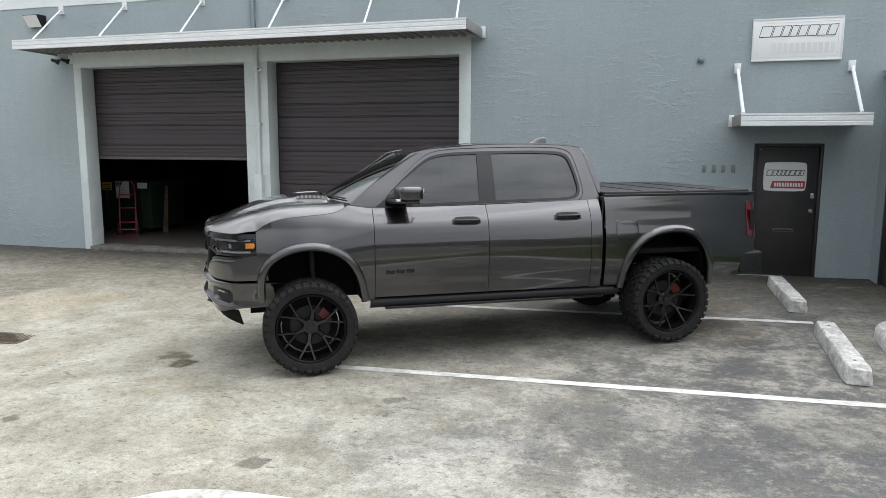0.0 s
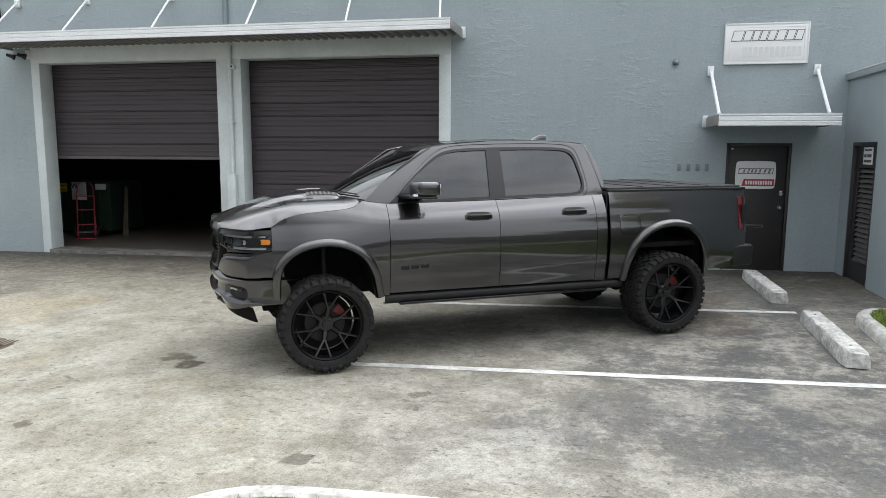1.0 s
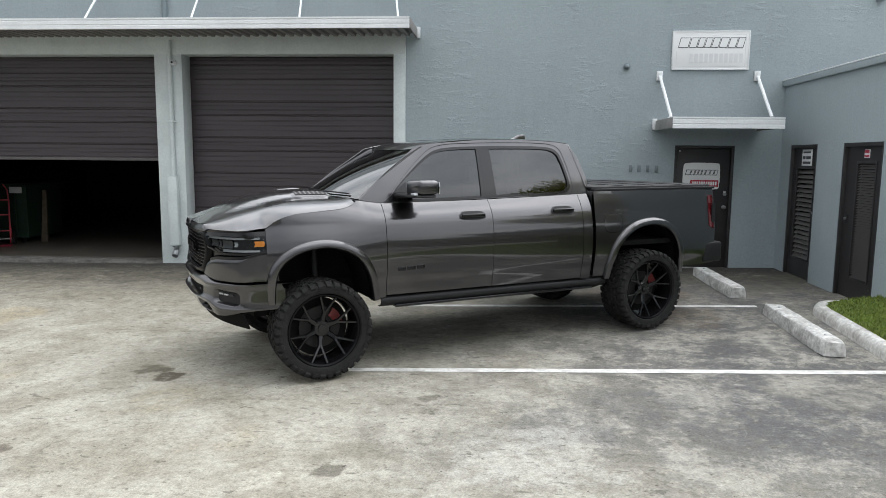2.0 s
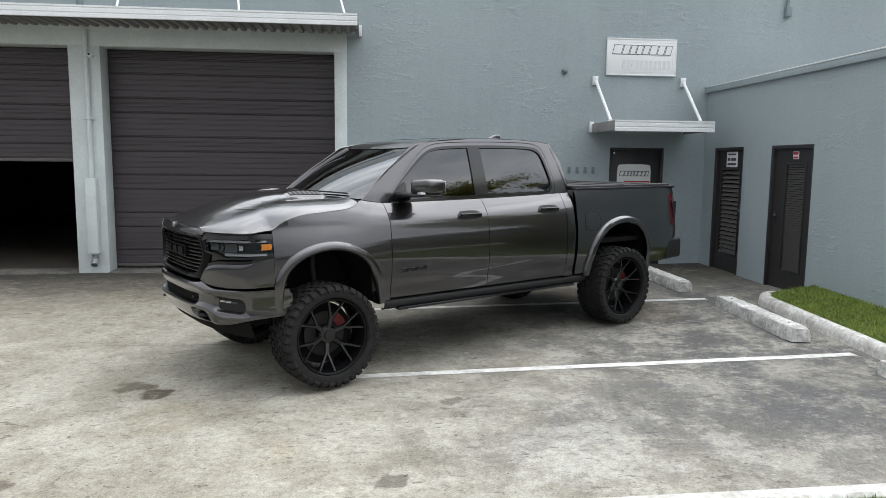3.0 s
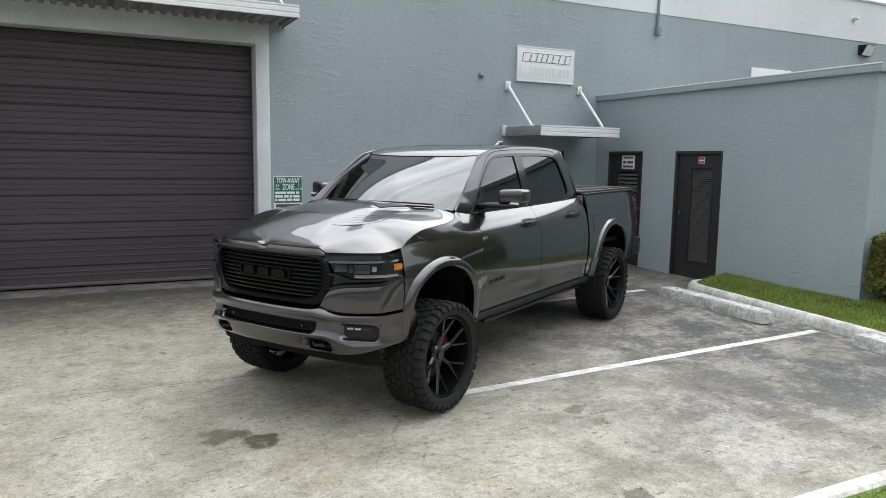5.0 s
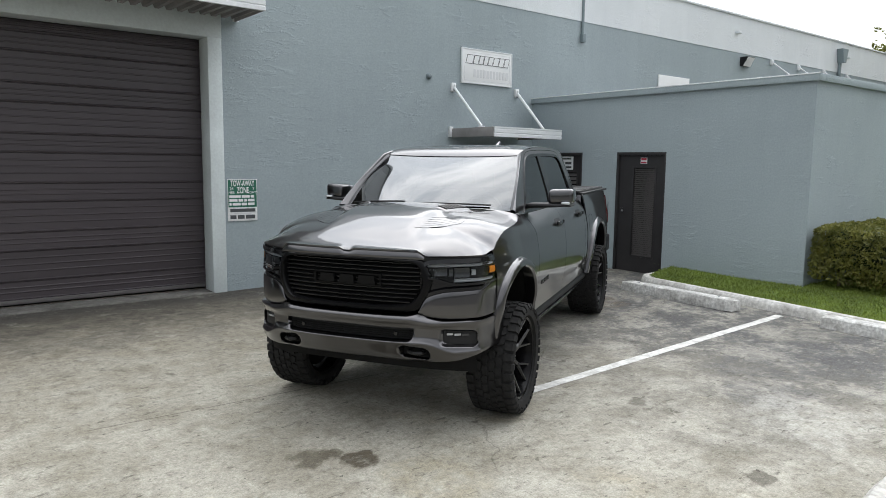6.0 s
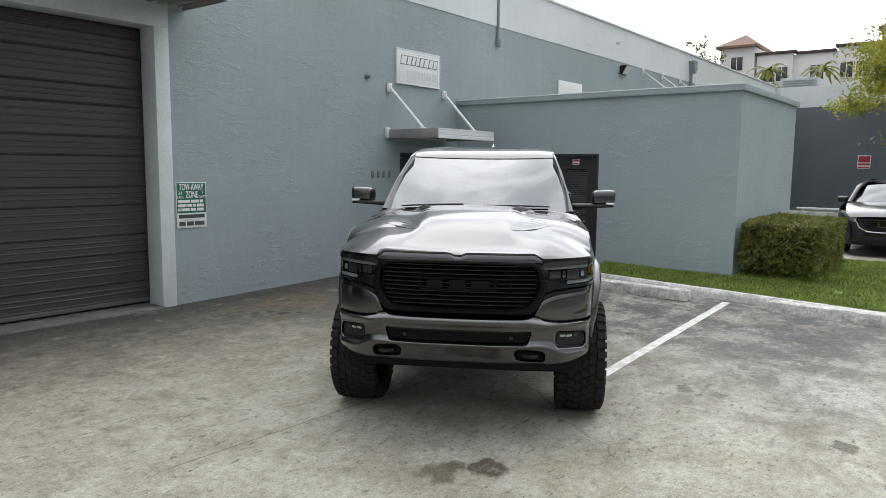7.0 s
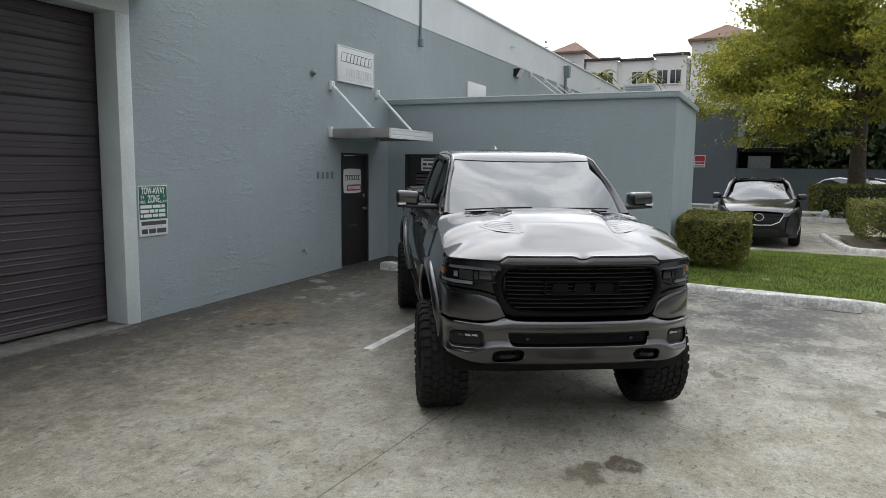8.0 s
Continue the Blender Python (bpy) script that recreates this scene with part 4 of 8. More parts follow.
def pickup():
    T = thing("pickup_truck", pose(-3.53, 6.70, 0.026, 0, 0.34, 210.5), "lifted dark grey crew-cab pickup truck with black wheels, parked", "pickup truck")
    below = lambda b, line: (lambda x: max(b, arch_height(x, line)))

    for s in (1, -1):
        # painted side panels
        fender = side_panel(s, span(-0.600, -0.52, 3) + columns(ARCH_F) + [0.44, 0.450, 0.460],
                            lambda x: max(0.68 if x < 0.35 else 0.905, arch_height(x, ARCH_F)))
        part("fender", fender, M_PAINT, T, solid=0.002)
        fd = part("front_door", side_panel(s, span(-1.7105, -0.6055, 18), lambda x: 0.700), M_PAINT, T, solid=0.012)
        rd = part("rear_door", side_panel(s, span(-2.784, -1.7155, 18), lambda x: 0.700), M_PAINT, T, solid=0.012)
        part("cab_corner", side_panel(s, span(-2.905, -2.789, 4), lambda x: 0.690), M_PAINT, T, solid=0.012)
        bed = side_panel(s, span(-4.70, -4.13, 8) + columns(ARCH_R) + span(-3.15, -2.945, 5),
                         lambda x: max(0.70 if x > -3.7 else 0.735, arch_height(x, ARCH_R)))
        part("bed_side", bed, M_PAINT, T, solid=0.012)
        # flares round the wheels
        for line, nm in ((ARCH_F, "front"), (ARCH_R, "rear")):
            cx = sum(p[0] for p in line) / len(line)
            rows = ((0.000, -0.06), (0.000, 0.020), (0.012, 0.034), (0.040, 0.038), (0.066, 0.028), (0.078, 0.004), (0.080, -0.010))
            n = len(line)

            def flare(k, j):
                p = Vector(line[k])
                t = Vector(line[min(k + 1, n - 1)]) - Vector(line[max(k - 1, 0)])
                o = Vector((t.y, -t.x)).normalized()
                if (p + o - Vector((cx, 0.75))).length < (p - o - Vector((cx, 0.75))).length:
                    o = -o
                off, up = rows[j]
                q = p + o * off
                return (q.x, s * (side_y(q.x, q.y) + up), q.y)
            part("wheel_arch_flare", facing(patch(flare, range(n), range(len(rows))), (0, s, 0)), M_PAINT, T, "dark grey painted wheel arch flare")
            lin = bmesh.new()
            patch(lambda k, w: (line[k][0] + (0.004 if line[k][0] > cx else -0.004), s * w, line[k][1] + 0.006), range(n), span(0.42, 0.94, 4), None, lin)
            part("wheel_well_liner", lin, M_DARK, T, "black wheel well liner", solid=0.006)
        # rocker panel under the doors
        part("rocker_panel", facing(patch(lambda x, a: (x, s * (0.885 + 0.06 * math.sin(a)), 0.640 + 0.055 * math.cos(a)), span(-3.13, -0.56, 8), span(-0.5, 3.4, 10)), (0, s, 0)), M_BLACK, T, "black rocker panel", solid=0.01)
        part("door_step", box(-2.95, -0.70, s * 0.91 - 0.045, s * 0.91 + 0.045, 0.575, 0.604, 0.01), M_GLOSSBLACK, T, "black retracted side step")
        # greenhouse
        win = rounded([(-0.610, 1.530), (-1.13, 1.985), (-1.33, 2.036), (-1.75, 2.050), (-2.30, 2.056), (-2.63, 2.040), (-2.69, 1.86), (-2.735, 1.65), (-2.67, 1.578), (-2.30, 1.572), (-1.70, 1.560), (-1.10, 1.545)], 0.22, 3)
        out = [(-0.40, 1.565), (-0.70, 1.810), (-1.0, 2.036), (-1.2, rail_z(-1.2)), (-1.8, rail_z(-1.8)), (-2.4, rail_z(-2.4)), (-2.60, rail_z(-2.60)), (-2.80, 2.085), (-2.90, 1.92), (-2.965, 1.70), (-2.93, 1.568), (-2.3, 1.556), (-1.5, 1.543), (-0.62, 1.524)]
        n = 96
        wi = resample(win, n)
        oo = resample(out, n)
        k0 = min(range(n), key=lambda i: (Vector(wi[i]) - Vector((-0.68, 1.56))).length)
        wi = wi[k0:] + wi[:k0]
        k0 = min(range(n), key=lambda i: (Vector(oo[i]) - Vector((-0.42, 1.57))).length)
        oo = oo[k0:] + oo[:k0]
        g = lambda x, z, e=0.0: (x, s * (glass_y(z) + e), z)
        part("window_surround", facing(ring(oo, wi, lambda x, z: g(x, z), None, 5), (0, s, 0.3)), M_PAINT, T, solid=0.012)
        cx, cz = -1.75, 1.80
        inn = [(p[0] + (cx - p[0]) * 0.022, p[1] + (cz - p[1]) * 0.075) for p in wi]
        rim_out = [(p[0] + (cx - p[0]) * -0.006, p[1] + (cz - p[1]) * -0.03) for p in wi]
        part("window_trim", facing(ring(rim_out, inn, lambda x, z: g(x, z, 0.006), None, 2), (0, s, 0.3)), M_GLOSSBLACK, T, "black window trim", solid=0.01)
        # seam round the doors' upper frames
        so, si = ([(p[0] + (cx - p[0]) * kx, p[1] + (cz - p[1]) * kz) for p in wi] for kx, kz in ((-0.040, -0.172), (-0.036, -0.150)))
        seam = ring(so, si, lambda x, z: g(x, z, 0.0022))
        bmesh.ops.delete(seam, geom=[f for f in seam.faces if f.calc_center_median().z < 1.545], context="FACES")
        part("door_frame_seam", facing(seam, (0, s, 0.3)), M_DARK, T)
        # two panes with a black post between them
        for nm, a, b in (("front_side_window", -1.665, -0.5), ("rear_side_window", -2.9, -1.825)):
            pts = [p for p in wi]
            cl = []
            for p, q in zip(pts, pts[1:] + pts[:1]):
                if a <= p[0] <= b:
                    cl.append(p)
                for e in (a, b):
                    if (p[0] - e) * (q[0] - e) < 0:
                        w = (e - p[0]) / (q[0] - p[0])
                        cl.append((e, p[1] + (q[1] - p[1]) * w))
            top = [p for p in cl]
            bm = bmesh.new()
            xs = span(min(p[0] for p in top), max(p[0] for p in top), 14)

            def edge(x, up):
                zs = []
                for p, q in zip(top, top[1:] + top[:1]):
                    if min(p[0], q[0]) - 1e-9 <= x <= max(p[0], q[0]) + 1e-9 and abs(p[0] - q[0]) > 1e-9:
                        zs.append(p[1] + (q[1] - p[1]) * (x - p[0]) / (q[0] - p[0]))
                zs = zs or [1.7]
                return max(zs) if up else min(zs)
            patch(lambda x, v: g(x, edge(x, False) * (1 - v) + edge(x, True) * v, -0.008), xs, span(0, 1, 8), None, bm)
            bmesh.ops.remove_doubles(bm, verts=bm.verts[:], dist=1e-4)
            part(nm, facing(bm, (0, s, 0)), M_TINT, T, "dark tinted side window")
        part("door_post", facing(patch(lambda u, v: g(-1.745 + u * (0.085 - 0.01 * v), 1.556 + 0.496 * v, 0.003), span(-1, 1, 3), span(0, 1, 8)), (0, s, 0)), M_GLOSSBLACK, T, "black post between the side windows", solid=0.012)
        # handles
        for d, hx, hz in ((fd, -1.495, 1.398), (rd, -2.540, 1.416)):
            hy = side_y(hx, hz)
            h = part("door_handle", box(hx - 0.125, hx + 0.125, s * (hy + 0.026) - 0.011, s * (hy + 0.026) + 0.011, hz - 0.018, hz + 0.018, 0.009, seg=3), M_GLOSSBLACK, d, "gloss black door handle")
            part("handle_cup", facing(patch(lambda u, v: (hx + u * 0.14, s * (side_y(hx + u * 0.14, hz + v * 0.04) + 0.004), hz + v * 0.04 * (1 - 0.4 * u**4)), span(-1, 1, 8), span(-1, 1, 4)), (0, s, 0)), M_BLACK, d)
        # plain bars where the door badge sits
        for k in range(3):
            bx = -0.705 - k * 0.095
            part("door_badge", box(bx - 0.080, bx, s * side_y(bx, 0.945) - 0.006, s * side_y(bx, 0.945) + 0.006, 0.920 + 0.004 * k, 0.958 + 0.004 * k, 0.003), M_GLOSSBLACK, fd, "black badge bar")
        # mirror
        mir = box(-1.00, -0.80, s * 1.115 - 0.105, s * 1.115 + 0.105, 1.606, 1.738, 0.036, seg=4)
        for v in mir.verts:
            k = (v.co.y * s - 1.01) / 0.21
            v.co.x += -0.05 * k + 0.03
            v.co.z += (0.008 * k if v.co.z > 1.67 else 0.012 * k)
        mb = part("side_mirror", mir, M_PAINT, T, "glossy dark grey side mirror on a black arm")
        low = box(-0.99, -0.78, s * 1.02 - 0.185, s * 1.02 + 0.185, 1.572, 1.618, 0.020, seg=3)
        for v in low.verts:
            k = (v.co.y * s - 0.835) / 0.37
            v.co.x += 0.05 - 0.06 * k
            v.co.z += (0.020 * k if v.co.z < 1.59 else 0.0)
        part("mirror_arm", low, M_BLACK, mb, "black mirror arm")
        part("mirror_glass", box(-1.030, -1.020, s * 1.115 - 0.085, s * 1.115 + 0.085, 1.625, 1.725, 0.003), M_CHROME, mb, "mirror glass facing back")
        part("turn_lamp", box(-0.815, -0.772, s * 1.165 - 0.035, s * 1.165 + 0.038, 1.612, 1.634, 0.008), M_LAMPGLASS, mb, "clear turn signal lamp")
        sail = bmesh.new()
        patch(lambda u, v: g(-0.635 - 0.235 * u, 1.540 + 0.004 * u + 0.175 * u * v, 0.0085), span(0, 1, 6), span(0, 1, 4), None, sail)
        part("mirror_sail", facing(sail, (0, s, 0)), M_GLOSSBLACK, mb, solid=0.006)
        # headlamp: dark housing, bright bars, amber corner, clear lens
        hy = [0.560 + (0.942 - 0.560) * (1 - (1 - w)**1.4) for w in span(0, 1, 34)]
        lo = curve([0.56, 0.59, 0.645, 0.757, 0.942], [1.240, 1.196, 1.184, 1.148, 1.152])
        hi = curve([0.56, 0.60, 0.75, 0.942], [1.262, 1.277, 1.284, 1.286])
        ctop = curve([0.53, 0.575, 0.63, 0.705, 0.90, 0.925, 0.96], [0.952, 1.040, 1.068, 1.085, 1.094, 1.118, 1.150])
        cbot = curve([0.53, 0.58, 0.766, 0.96], [0.944, 0.921, 0.898, 0.906])

        def shell(y, z, dx, dy):
            """A point of the lamp, which follows the body round the corner."""
            return (nose(y) + dx, s * (min(y, side_y(0.45, z) + 0.001) + dy), z)
        rise = lambda y, v: lo(y) * (1 - v) + hi(y) * v
        way = (1, s * 0.5, 0)
        hl = part("headlamp", facing(patch(lambda y, v: shell(y, (ctop(y) - 0.004) * (1 - v) + (1.326 + 0.012 * min(1.0, max(0.0, (0.60 - y) / 0.05))) * v, -0.030 if 0.12 < v < 0.88 else -0.010, -0.008), [0.535] + hy, [0, 0.05, 0.11, 0.16, 0.3, 0.5, 0.7, 0.84, 0.89, 0.95, 1]), way), M_GLOSSBLACK, T, "gloss black headlamp with amber corner", solid=0.02)
        part("lamp_lens", facing(patch(lambda y, v: shell(y, rise(y, v), 0.002 - 0.012 * v, 0.002), hy, span(0, 1, 6)), way), M_LENS, hl, "clear headlamp lens")
        for a, b, z0, z1, mt, lb in ((0.625, 0.70, 1.200, 1.250, M_LAMPDARK, "smoked lamp reflector"), (0.712, 0.735, 1.196, 1.245, M_LAMPDARK, "smoked lamp reflector"), (0.745, 0.83, 1.186, 1.250, M_LAMPDARK, "smoked lamp reflector"),
                                     (0.842, 0.865, 1.200, 1.236, M_DRL, "bright lamp reflector"),
                                     (0.575, 0.932, 1.263, 1.276, M_DRL, "pale light bar"), (0.745, 0.932, 1.156, 1.172, M_DRL, "pale light bar"),
                                     (0.924, 0.938, 1.200, 1.246, M_AMBER, "amber side marker")):
            part("reflector", facing(patch(lambda y, v: shell(y, z0 + (z1 - z0) * v, -0.016 - 0.008 * math.sin(math.pi * v), -0.002), span(a, b, 7), span(0, 1, 4)), way), mt, hl, lb, solid=0.006)
        part("lamp_lower_lip", facing(patch(lambda y, v: shell(y, lo(y) - 0.016 + 0.014 * v, 0.004, 0.004), hy, span(0, 1, 2)), way), M_GLOSSBLACK, hl, solid=0.01)
        part("lamp_upper_lip", facing(patch(lambda y, v: shell(y, hi(y) + 0.002 + 0.030 * v, 0.002 - 0.006 * v, 0.004), hy, span(0, 1, 2)), way), M_GLOSSBLACK, hl, solid=0.01)
        # painted nose corner under the lamp, swept from the grille to the arch
        cy = [0.531 + (0.955 - 0.531) * (1 - (1 - w)**1.5) for w in span(0, 1, 46)]
        part("nose_corner", facing(patch(lambda y, v: (nose(y) + 0.010 * (1 - abs(2 * v - 1)**4) - 0.002, s * min(y, side_y(0.43, 1.0) + 0.012), cbot(y) * (1 - v) + max(cbot(y) + 0.006, ctop(y)) * v), cy, [0, 0.03, 0.08, 0.16, 0.3, 0.5, 0.7, 0.84, 0.92, 0.97, 1]), (1, s * 0.5, 0)), M_PAINT, T, solid=0.015)
        # tail lamp and bumper end
        tl = part("tail_lamp", facing(patch(lambda u, v: (-4.585 - 0.135 * u, s * (side_y(-4.585 - 0.135 * u, 1.15 + 0.36 * v) + 0.007 - 0.02 * u**3), 1.15 + 0.02 * (1 - u) + 0.36 * v - 0.03 * (1 - v) * u), span(0, 1, 5), span(0, 1, 10)), (0, s, 0)), M_TAILRED, T, "dark red tail lamp", solid=0.03)
        part("lamp_insert", facing(patch(lambda u, v: (-4.625 - 0.065 * u, s * (side_y(-4.63 - 0.065 * u, 1.2) + 0.006), 1.215 + 0.22 * v), span(0, 1, 3), span(0, 1, 6)), (0, s, 0)), M_BLACK, tl, solid=0.008)
        part("bumper_end", box(-4.81, -4.53, s * 0.862 - 0.115, s * 0.862 + 0.115, 0.748, 0.985, 0.035, seg=4), M_BLACK, T, "satin black rear bumper corner")
        # frame rail, control arms, shock
        part("frame_rail", box(-4.6, 0.75, s * 0.42 - 0.045, s * 0.42 + 0.045, 0.66, 0.80, 0.01), M_DARK, T)
        part("control_arm", tube([(0.05, s * 0.40, 0.60), (0.0, s * 0.62, 0.50), (-0.02, s * 0.76, 0.46)], 0.035, 8), M_DARK, T)
        part("shock_absorber", tube([(-0.08, s * 0.62, 0.52), (-0.05, s * 0.56, 0.95), (-0.05, s * 0.55, 1.12)], [0.026, 0.034, 0.034], 10), M_BLACK, T, "black shock absorber")
        part("inner_guard", box(-0.52, 0.52, s * 0.40 - 0.02, s * 0.40 + 0.02, 0.62, 1.30), M_DARK, T)

    part("fuel_door", facing(patch(lambda u, v: (-3.182 + 0.118 * math.copysign(abs(u)**0.8, u), side_y(-3.182 + 0.118 * u, 1.262 + 0.098 * v) + 0.0026 - 0.0014 * max(abs(u), abs(v))**8, 1.262 + 0.098 * v), span(-1, 1, 12), span(-1, 1, 12)), (0, 1, 0)), M_PAINT, T, "dark grey fuel filler door", solid=0.002)
    part("fuel_door_gap", facing(ring(rounded([(-0.122, -0.102), (0.122, -0.102), (0.122, 0.102), (-0.122, 0.102)], 0.2, 2), rounded([(-0.118, -0.098), (0.118, -0.098), (0.118, 0.098), (-0.118, 0.098)], 0.2, 2),
                                      lambda u, v: (-3.182 + u, side_y(-3.182 + u, 1.262 + v) + 0.0025, 1.262 + v)), (0, 1, 0)), M_DARK, T)

    # bonnet with a raised centre and two vents
    hc = curve([-0.45, -0.15, 0.15, 0.39, 0.62, 0.75, 0.86, 0.92, 0.95], [1.606, 1.606, 1.592, 1.552, 1.492, 1.450, 1.410, 1.386, 1.372])

    hood_half = lambda x: top_y(x) * (1 - 0.050 * (min(0.5, max(0.0, x)) / 0.47)**2)

    def hood_front(y):
        """Where the bonnet ends: its reach and its height, with the stepped corners over the lamps and the centre notch."""
        k = min(1.0, max(0.0, (abs(y) - 0.51) / 0.075))
        k = k * k * (3 - 2 * k)
        dip = max(0.0, 1 - abs(y) / 0.06)
        return nose(y) - 0.006 * (1 - k) - 0.002 * dip, 1.372 - 0.040 * k - 0.018 * min(1.0, 1.6 * dip)

    def hood_z(x, y):
        edge = top_z(x)
        ctr = hc(x)
        a = min(1.0, abs(y) / hood_half(x))
        z = ctr + (min(edge, ctr) - ctr) * (0.55 * a**2 + 0.45 * a**6)
        wid = 0.36 + 0.05 * min(1, max(0, (0.3 - x) / 0.5))
        dome = 1 / (1 + math.exp((abs(y) - wid) / 0.020))
        k = min(1.0, max(0.0, (0.80 - x) / 0.35))
        valley = 0.010 * math.exp(-((abs(y) - wid - 0.12) / 0.10)**2) * k
        z += 0.022 * dome * k - valley
        xf, zf = hood_front(y)
        b = min(1.0, max(0.0, (abs(y) - 0.36) / 0.46))
        zb = 1.372 - 0.040 * b * b * (3 - 2 * b)
        d = max(0.0, xf - x)
        return zb + (z - zb) * (1 - math.exp(-d / 0.11)) + (zf - zb) * math.exp(-d / 0.022)

    def hood(u, v):
        y = 0.915 * math.sin(u * math.pi / 2)
        xf, _ = hood_front(y)
        xb = max(cowl_x(y) + 0.035, -0.345)
        x = xf + (xb - xf) * v
        y = (hood_half(x) - 0.003) * math.sin(u * math.pi / 2)
        return (x, y, hood_z(x, y) + 0.002)
    hood_ob = part("bonnet", facing(patch(hood, span(-1, 1, 110), [w**1.5 for w in span(0, 1, 52)]), (0, 0, 1)), M_PAINT, T, "dark grey bonnet with raised centre", solid=0.010)
    # front lip and black upper grille frame
    part("bonnet_lip", facing(patch(lambda y, v: (nose(y) - 0.012 + 0.016 * math.sin(v * 2.2), y, hood_front(y)[1] - 0.010 + (1.312 - hood_front(y)[1] + 0.010) * v), span(-0.565, 0.565, 48), span(0, 1, 6)), (1, 0, 0)), M_PAINT, T, "dark grey painted strip under the bonnet edge", solid=0.01)
    for s in (1, -1):
        vx, vy = 0.36, 0.485
        vz = lambda x, y, e: (x, s * y, hood_z(x, y) + e)
        vent = patch(lambda u, v: vz(vx + 0.105 * u - 0.10 * v, vy + 0.125 * v, 0.0035), span(-1, 1, 8), span(-1, 1, 6))
        vt = part("bonnet_vent", facing(vent, (0, 0, 1)), M_PAINT, hood_ob, "dark grey bonnet vent", solid=0.006)
        part("vent_frame", facing(ring(rounded([(-1.18, -1.2), (1.18, -1.2), (1.18, 1.2), (-1.18, 1.2)], 0.12, 2), rounded([(-0.98, -0.95), (0.98, -0.95), (0.98, 0.95), (-0.98, 0.95)], 0.12, 2), lambda u, v: vz(vx + 0.105 * u - 0.10 * v, vy + 0.125 * v, 0.0042), None, 2), (0, 0, 1)), M_PAINT, vt, solid=0.004)
        for q in (-0.6, -0.2, 0.2, 0.6):
            part("vent_slat", facing(patch(lambda u, v: vz(vx + 0.10 * q + 0.010 * v - 0.085 * u, vy + 0.105 * u, 0.0044), span(-1, 1, 5), [-1, 0, 1]), (0, 0, 1)), M_PAINT, vt, solid=0.002)
        pod = bmesh.new()
        px, py = (lambda u, v: -0.06 + 0.165 * u), (lambda u, v: 0.405 - 0.050 * u + 0.060 * v)
        lift = lambda u, v: 0.020 * (1 - u**4)**0.5 * (1 - v**6) * (0.75 - 0.25 * u)
        patch(lambda u, v: (px(u, v), s * py(u, v), hood_z(px(u, v), py(u, v)) + 0.002 + lift(u, v)), span(-1, 1, 12), span(-1, 1, 8), None, pod)
        pd = part("bonnet_scoop", facing(pod, (0, 0, 1)), M_PAINT, hood_ob, "raised bonnet scoop with black mesh", solid=0.006)
        part("scoop_mesh", facing(patch(lambda u, v: (px(u, v), s * py(u, v), hood_z(px(u, v), py(u, v)) + 0.0055 + lift(u, v)), span(-0.80, 0.80, 8), span(-0.62, 0.62, 3)), (0, 0, 1)), M_BLACK, pd, solid=0.004)
        for q in range(7):
            a = -0.72 + 0.24 * q
            part("scoop_rib", facing(patch(lambda u, v: (px(a + 0.05 * u, v), s * py(a, v), hood_z(px(a, v), py(a, v)) + 0.0085 + lift(a, v)), [-1, 1], span(-0.60, 0.60, 3)), (0, 0, 1)), M_LOUVER, pd, solid=0.003)

    # windscreen, roof, wipers
    def roof_rise(x, u, v):
        """Height of the roof skin: a flat crown that turns down to the windscreen."""
        return rail_z(x) + 0.003 * (1 - u * u) + 0.012 * (1 - abs(u)**8) - (0.040 - 0.016 * u**6) * max(0.0, 1 - v / 0.09)**2

    def screen(u, v):
        yb, yt = 0.770 * u, 0.650 * u
        w = 0.955 * u
        zb, zt = 1.565 + 0.032 * (1 - u * u), roof_rise(roof_front(yt), w, 0.0) - 0.006
        xb, xt = cowl_x(yb), roof_front(yt)
        bow = 0.018 * math.sin(math.pi * v)
        return (xb + (xt - xb) * v + bow, yb + (yt - yb) * v + 0.018 * u * math.sin(math.pi * v), zb + (zt - zb) * v + bow)
    part("windscreen", facing(patch(screen, span(-1, 1, 28), span(0, 1, 14)), (1, 0, 1)), M_SCREEN, T, "clear raked windscreen")
    for s in (1, -1):
        def pillar(v, w):
            a = Vector(screen(s, v))
            x = -0.40 - 0.60 * v - 0.09 * v**4
            z = float(np.interp(v, [0, 0.5, 1], [1.565, 1.810, 2.044]))
            b = Vector((x, s * glass_y(z), z))
            return tuple(a.lerp(b, w) + Vector((0.018, s * 0.012, 0.012)) * math.sin(math.pi * w))
        part("windscreen_pillar", facing(patch(pillar, span(0, 1, 14), span(0, 1, 6)), (1, s, 0.6)), M_PAINT, T, "dark grey windscreen pillar", solid=0.012)
    part("windscreen_band", facing(ring([(a, b) for a, b in [(-1, 0), (0, 0), (1, 0), (1, 0.5), (1, 1), (0, 1), (-1, 1), (-1, 0.5)]], [(a, b) for a, b in [(-0.955, 0.06), (0, 0.06), (0.955, 0.06), (0.955, 0.5), (0.955, 0.988), (0, 0.990), (-0.955, 0.988), (-0.955, 0.5)]],
                                        lambda u, v: tuple(Vector(screen(u, v)) + Vector((-0.010, 0, -0.010)))), (1, 0, 1)), M_BLACK, T)

    def roof(u, v):
        y = 0.670 * u
        xf, xb = roof_front(y), -2.805 + 0.02 * u * u
        x = xf + (xb - xf) * v
        y = (glass_y(rail_z(x)) + 0.002) * u
        return (x, y, roof_rise(x, u, v))
    rf = part("roof", facing(patch(roof, [math.sin(a * math.pi / 2) for a in span(-1, 1, 32)], [0, 0.012, 0.025, 0.04, 0.058, 0.075] + span(0.09, 1, 18)), (0, 0, 1)), M_PAINT, T, "dark grey cab roof", solid=0.006)
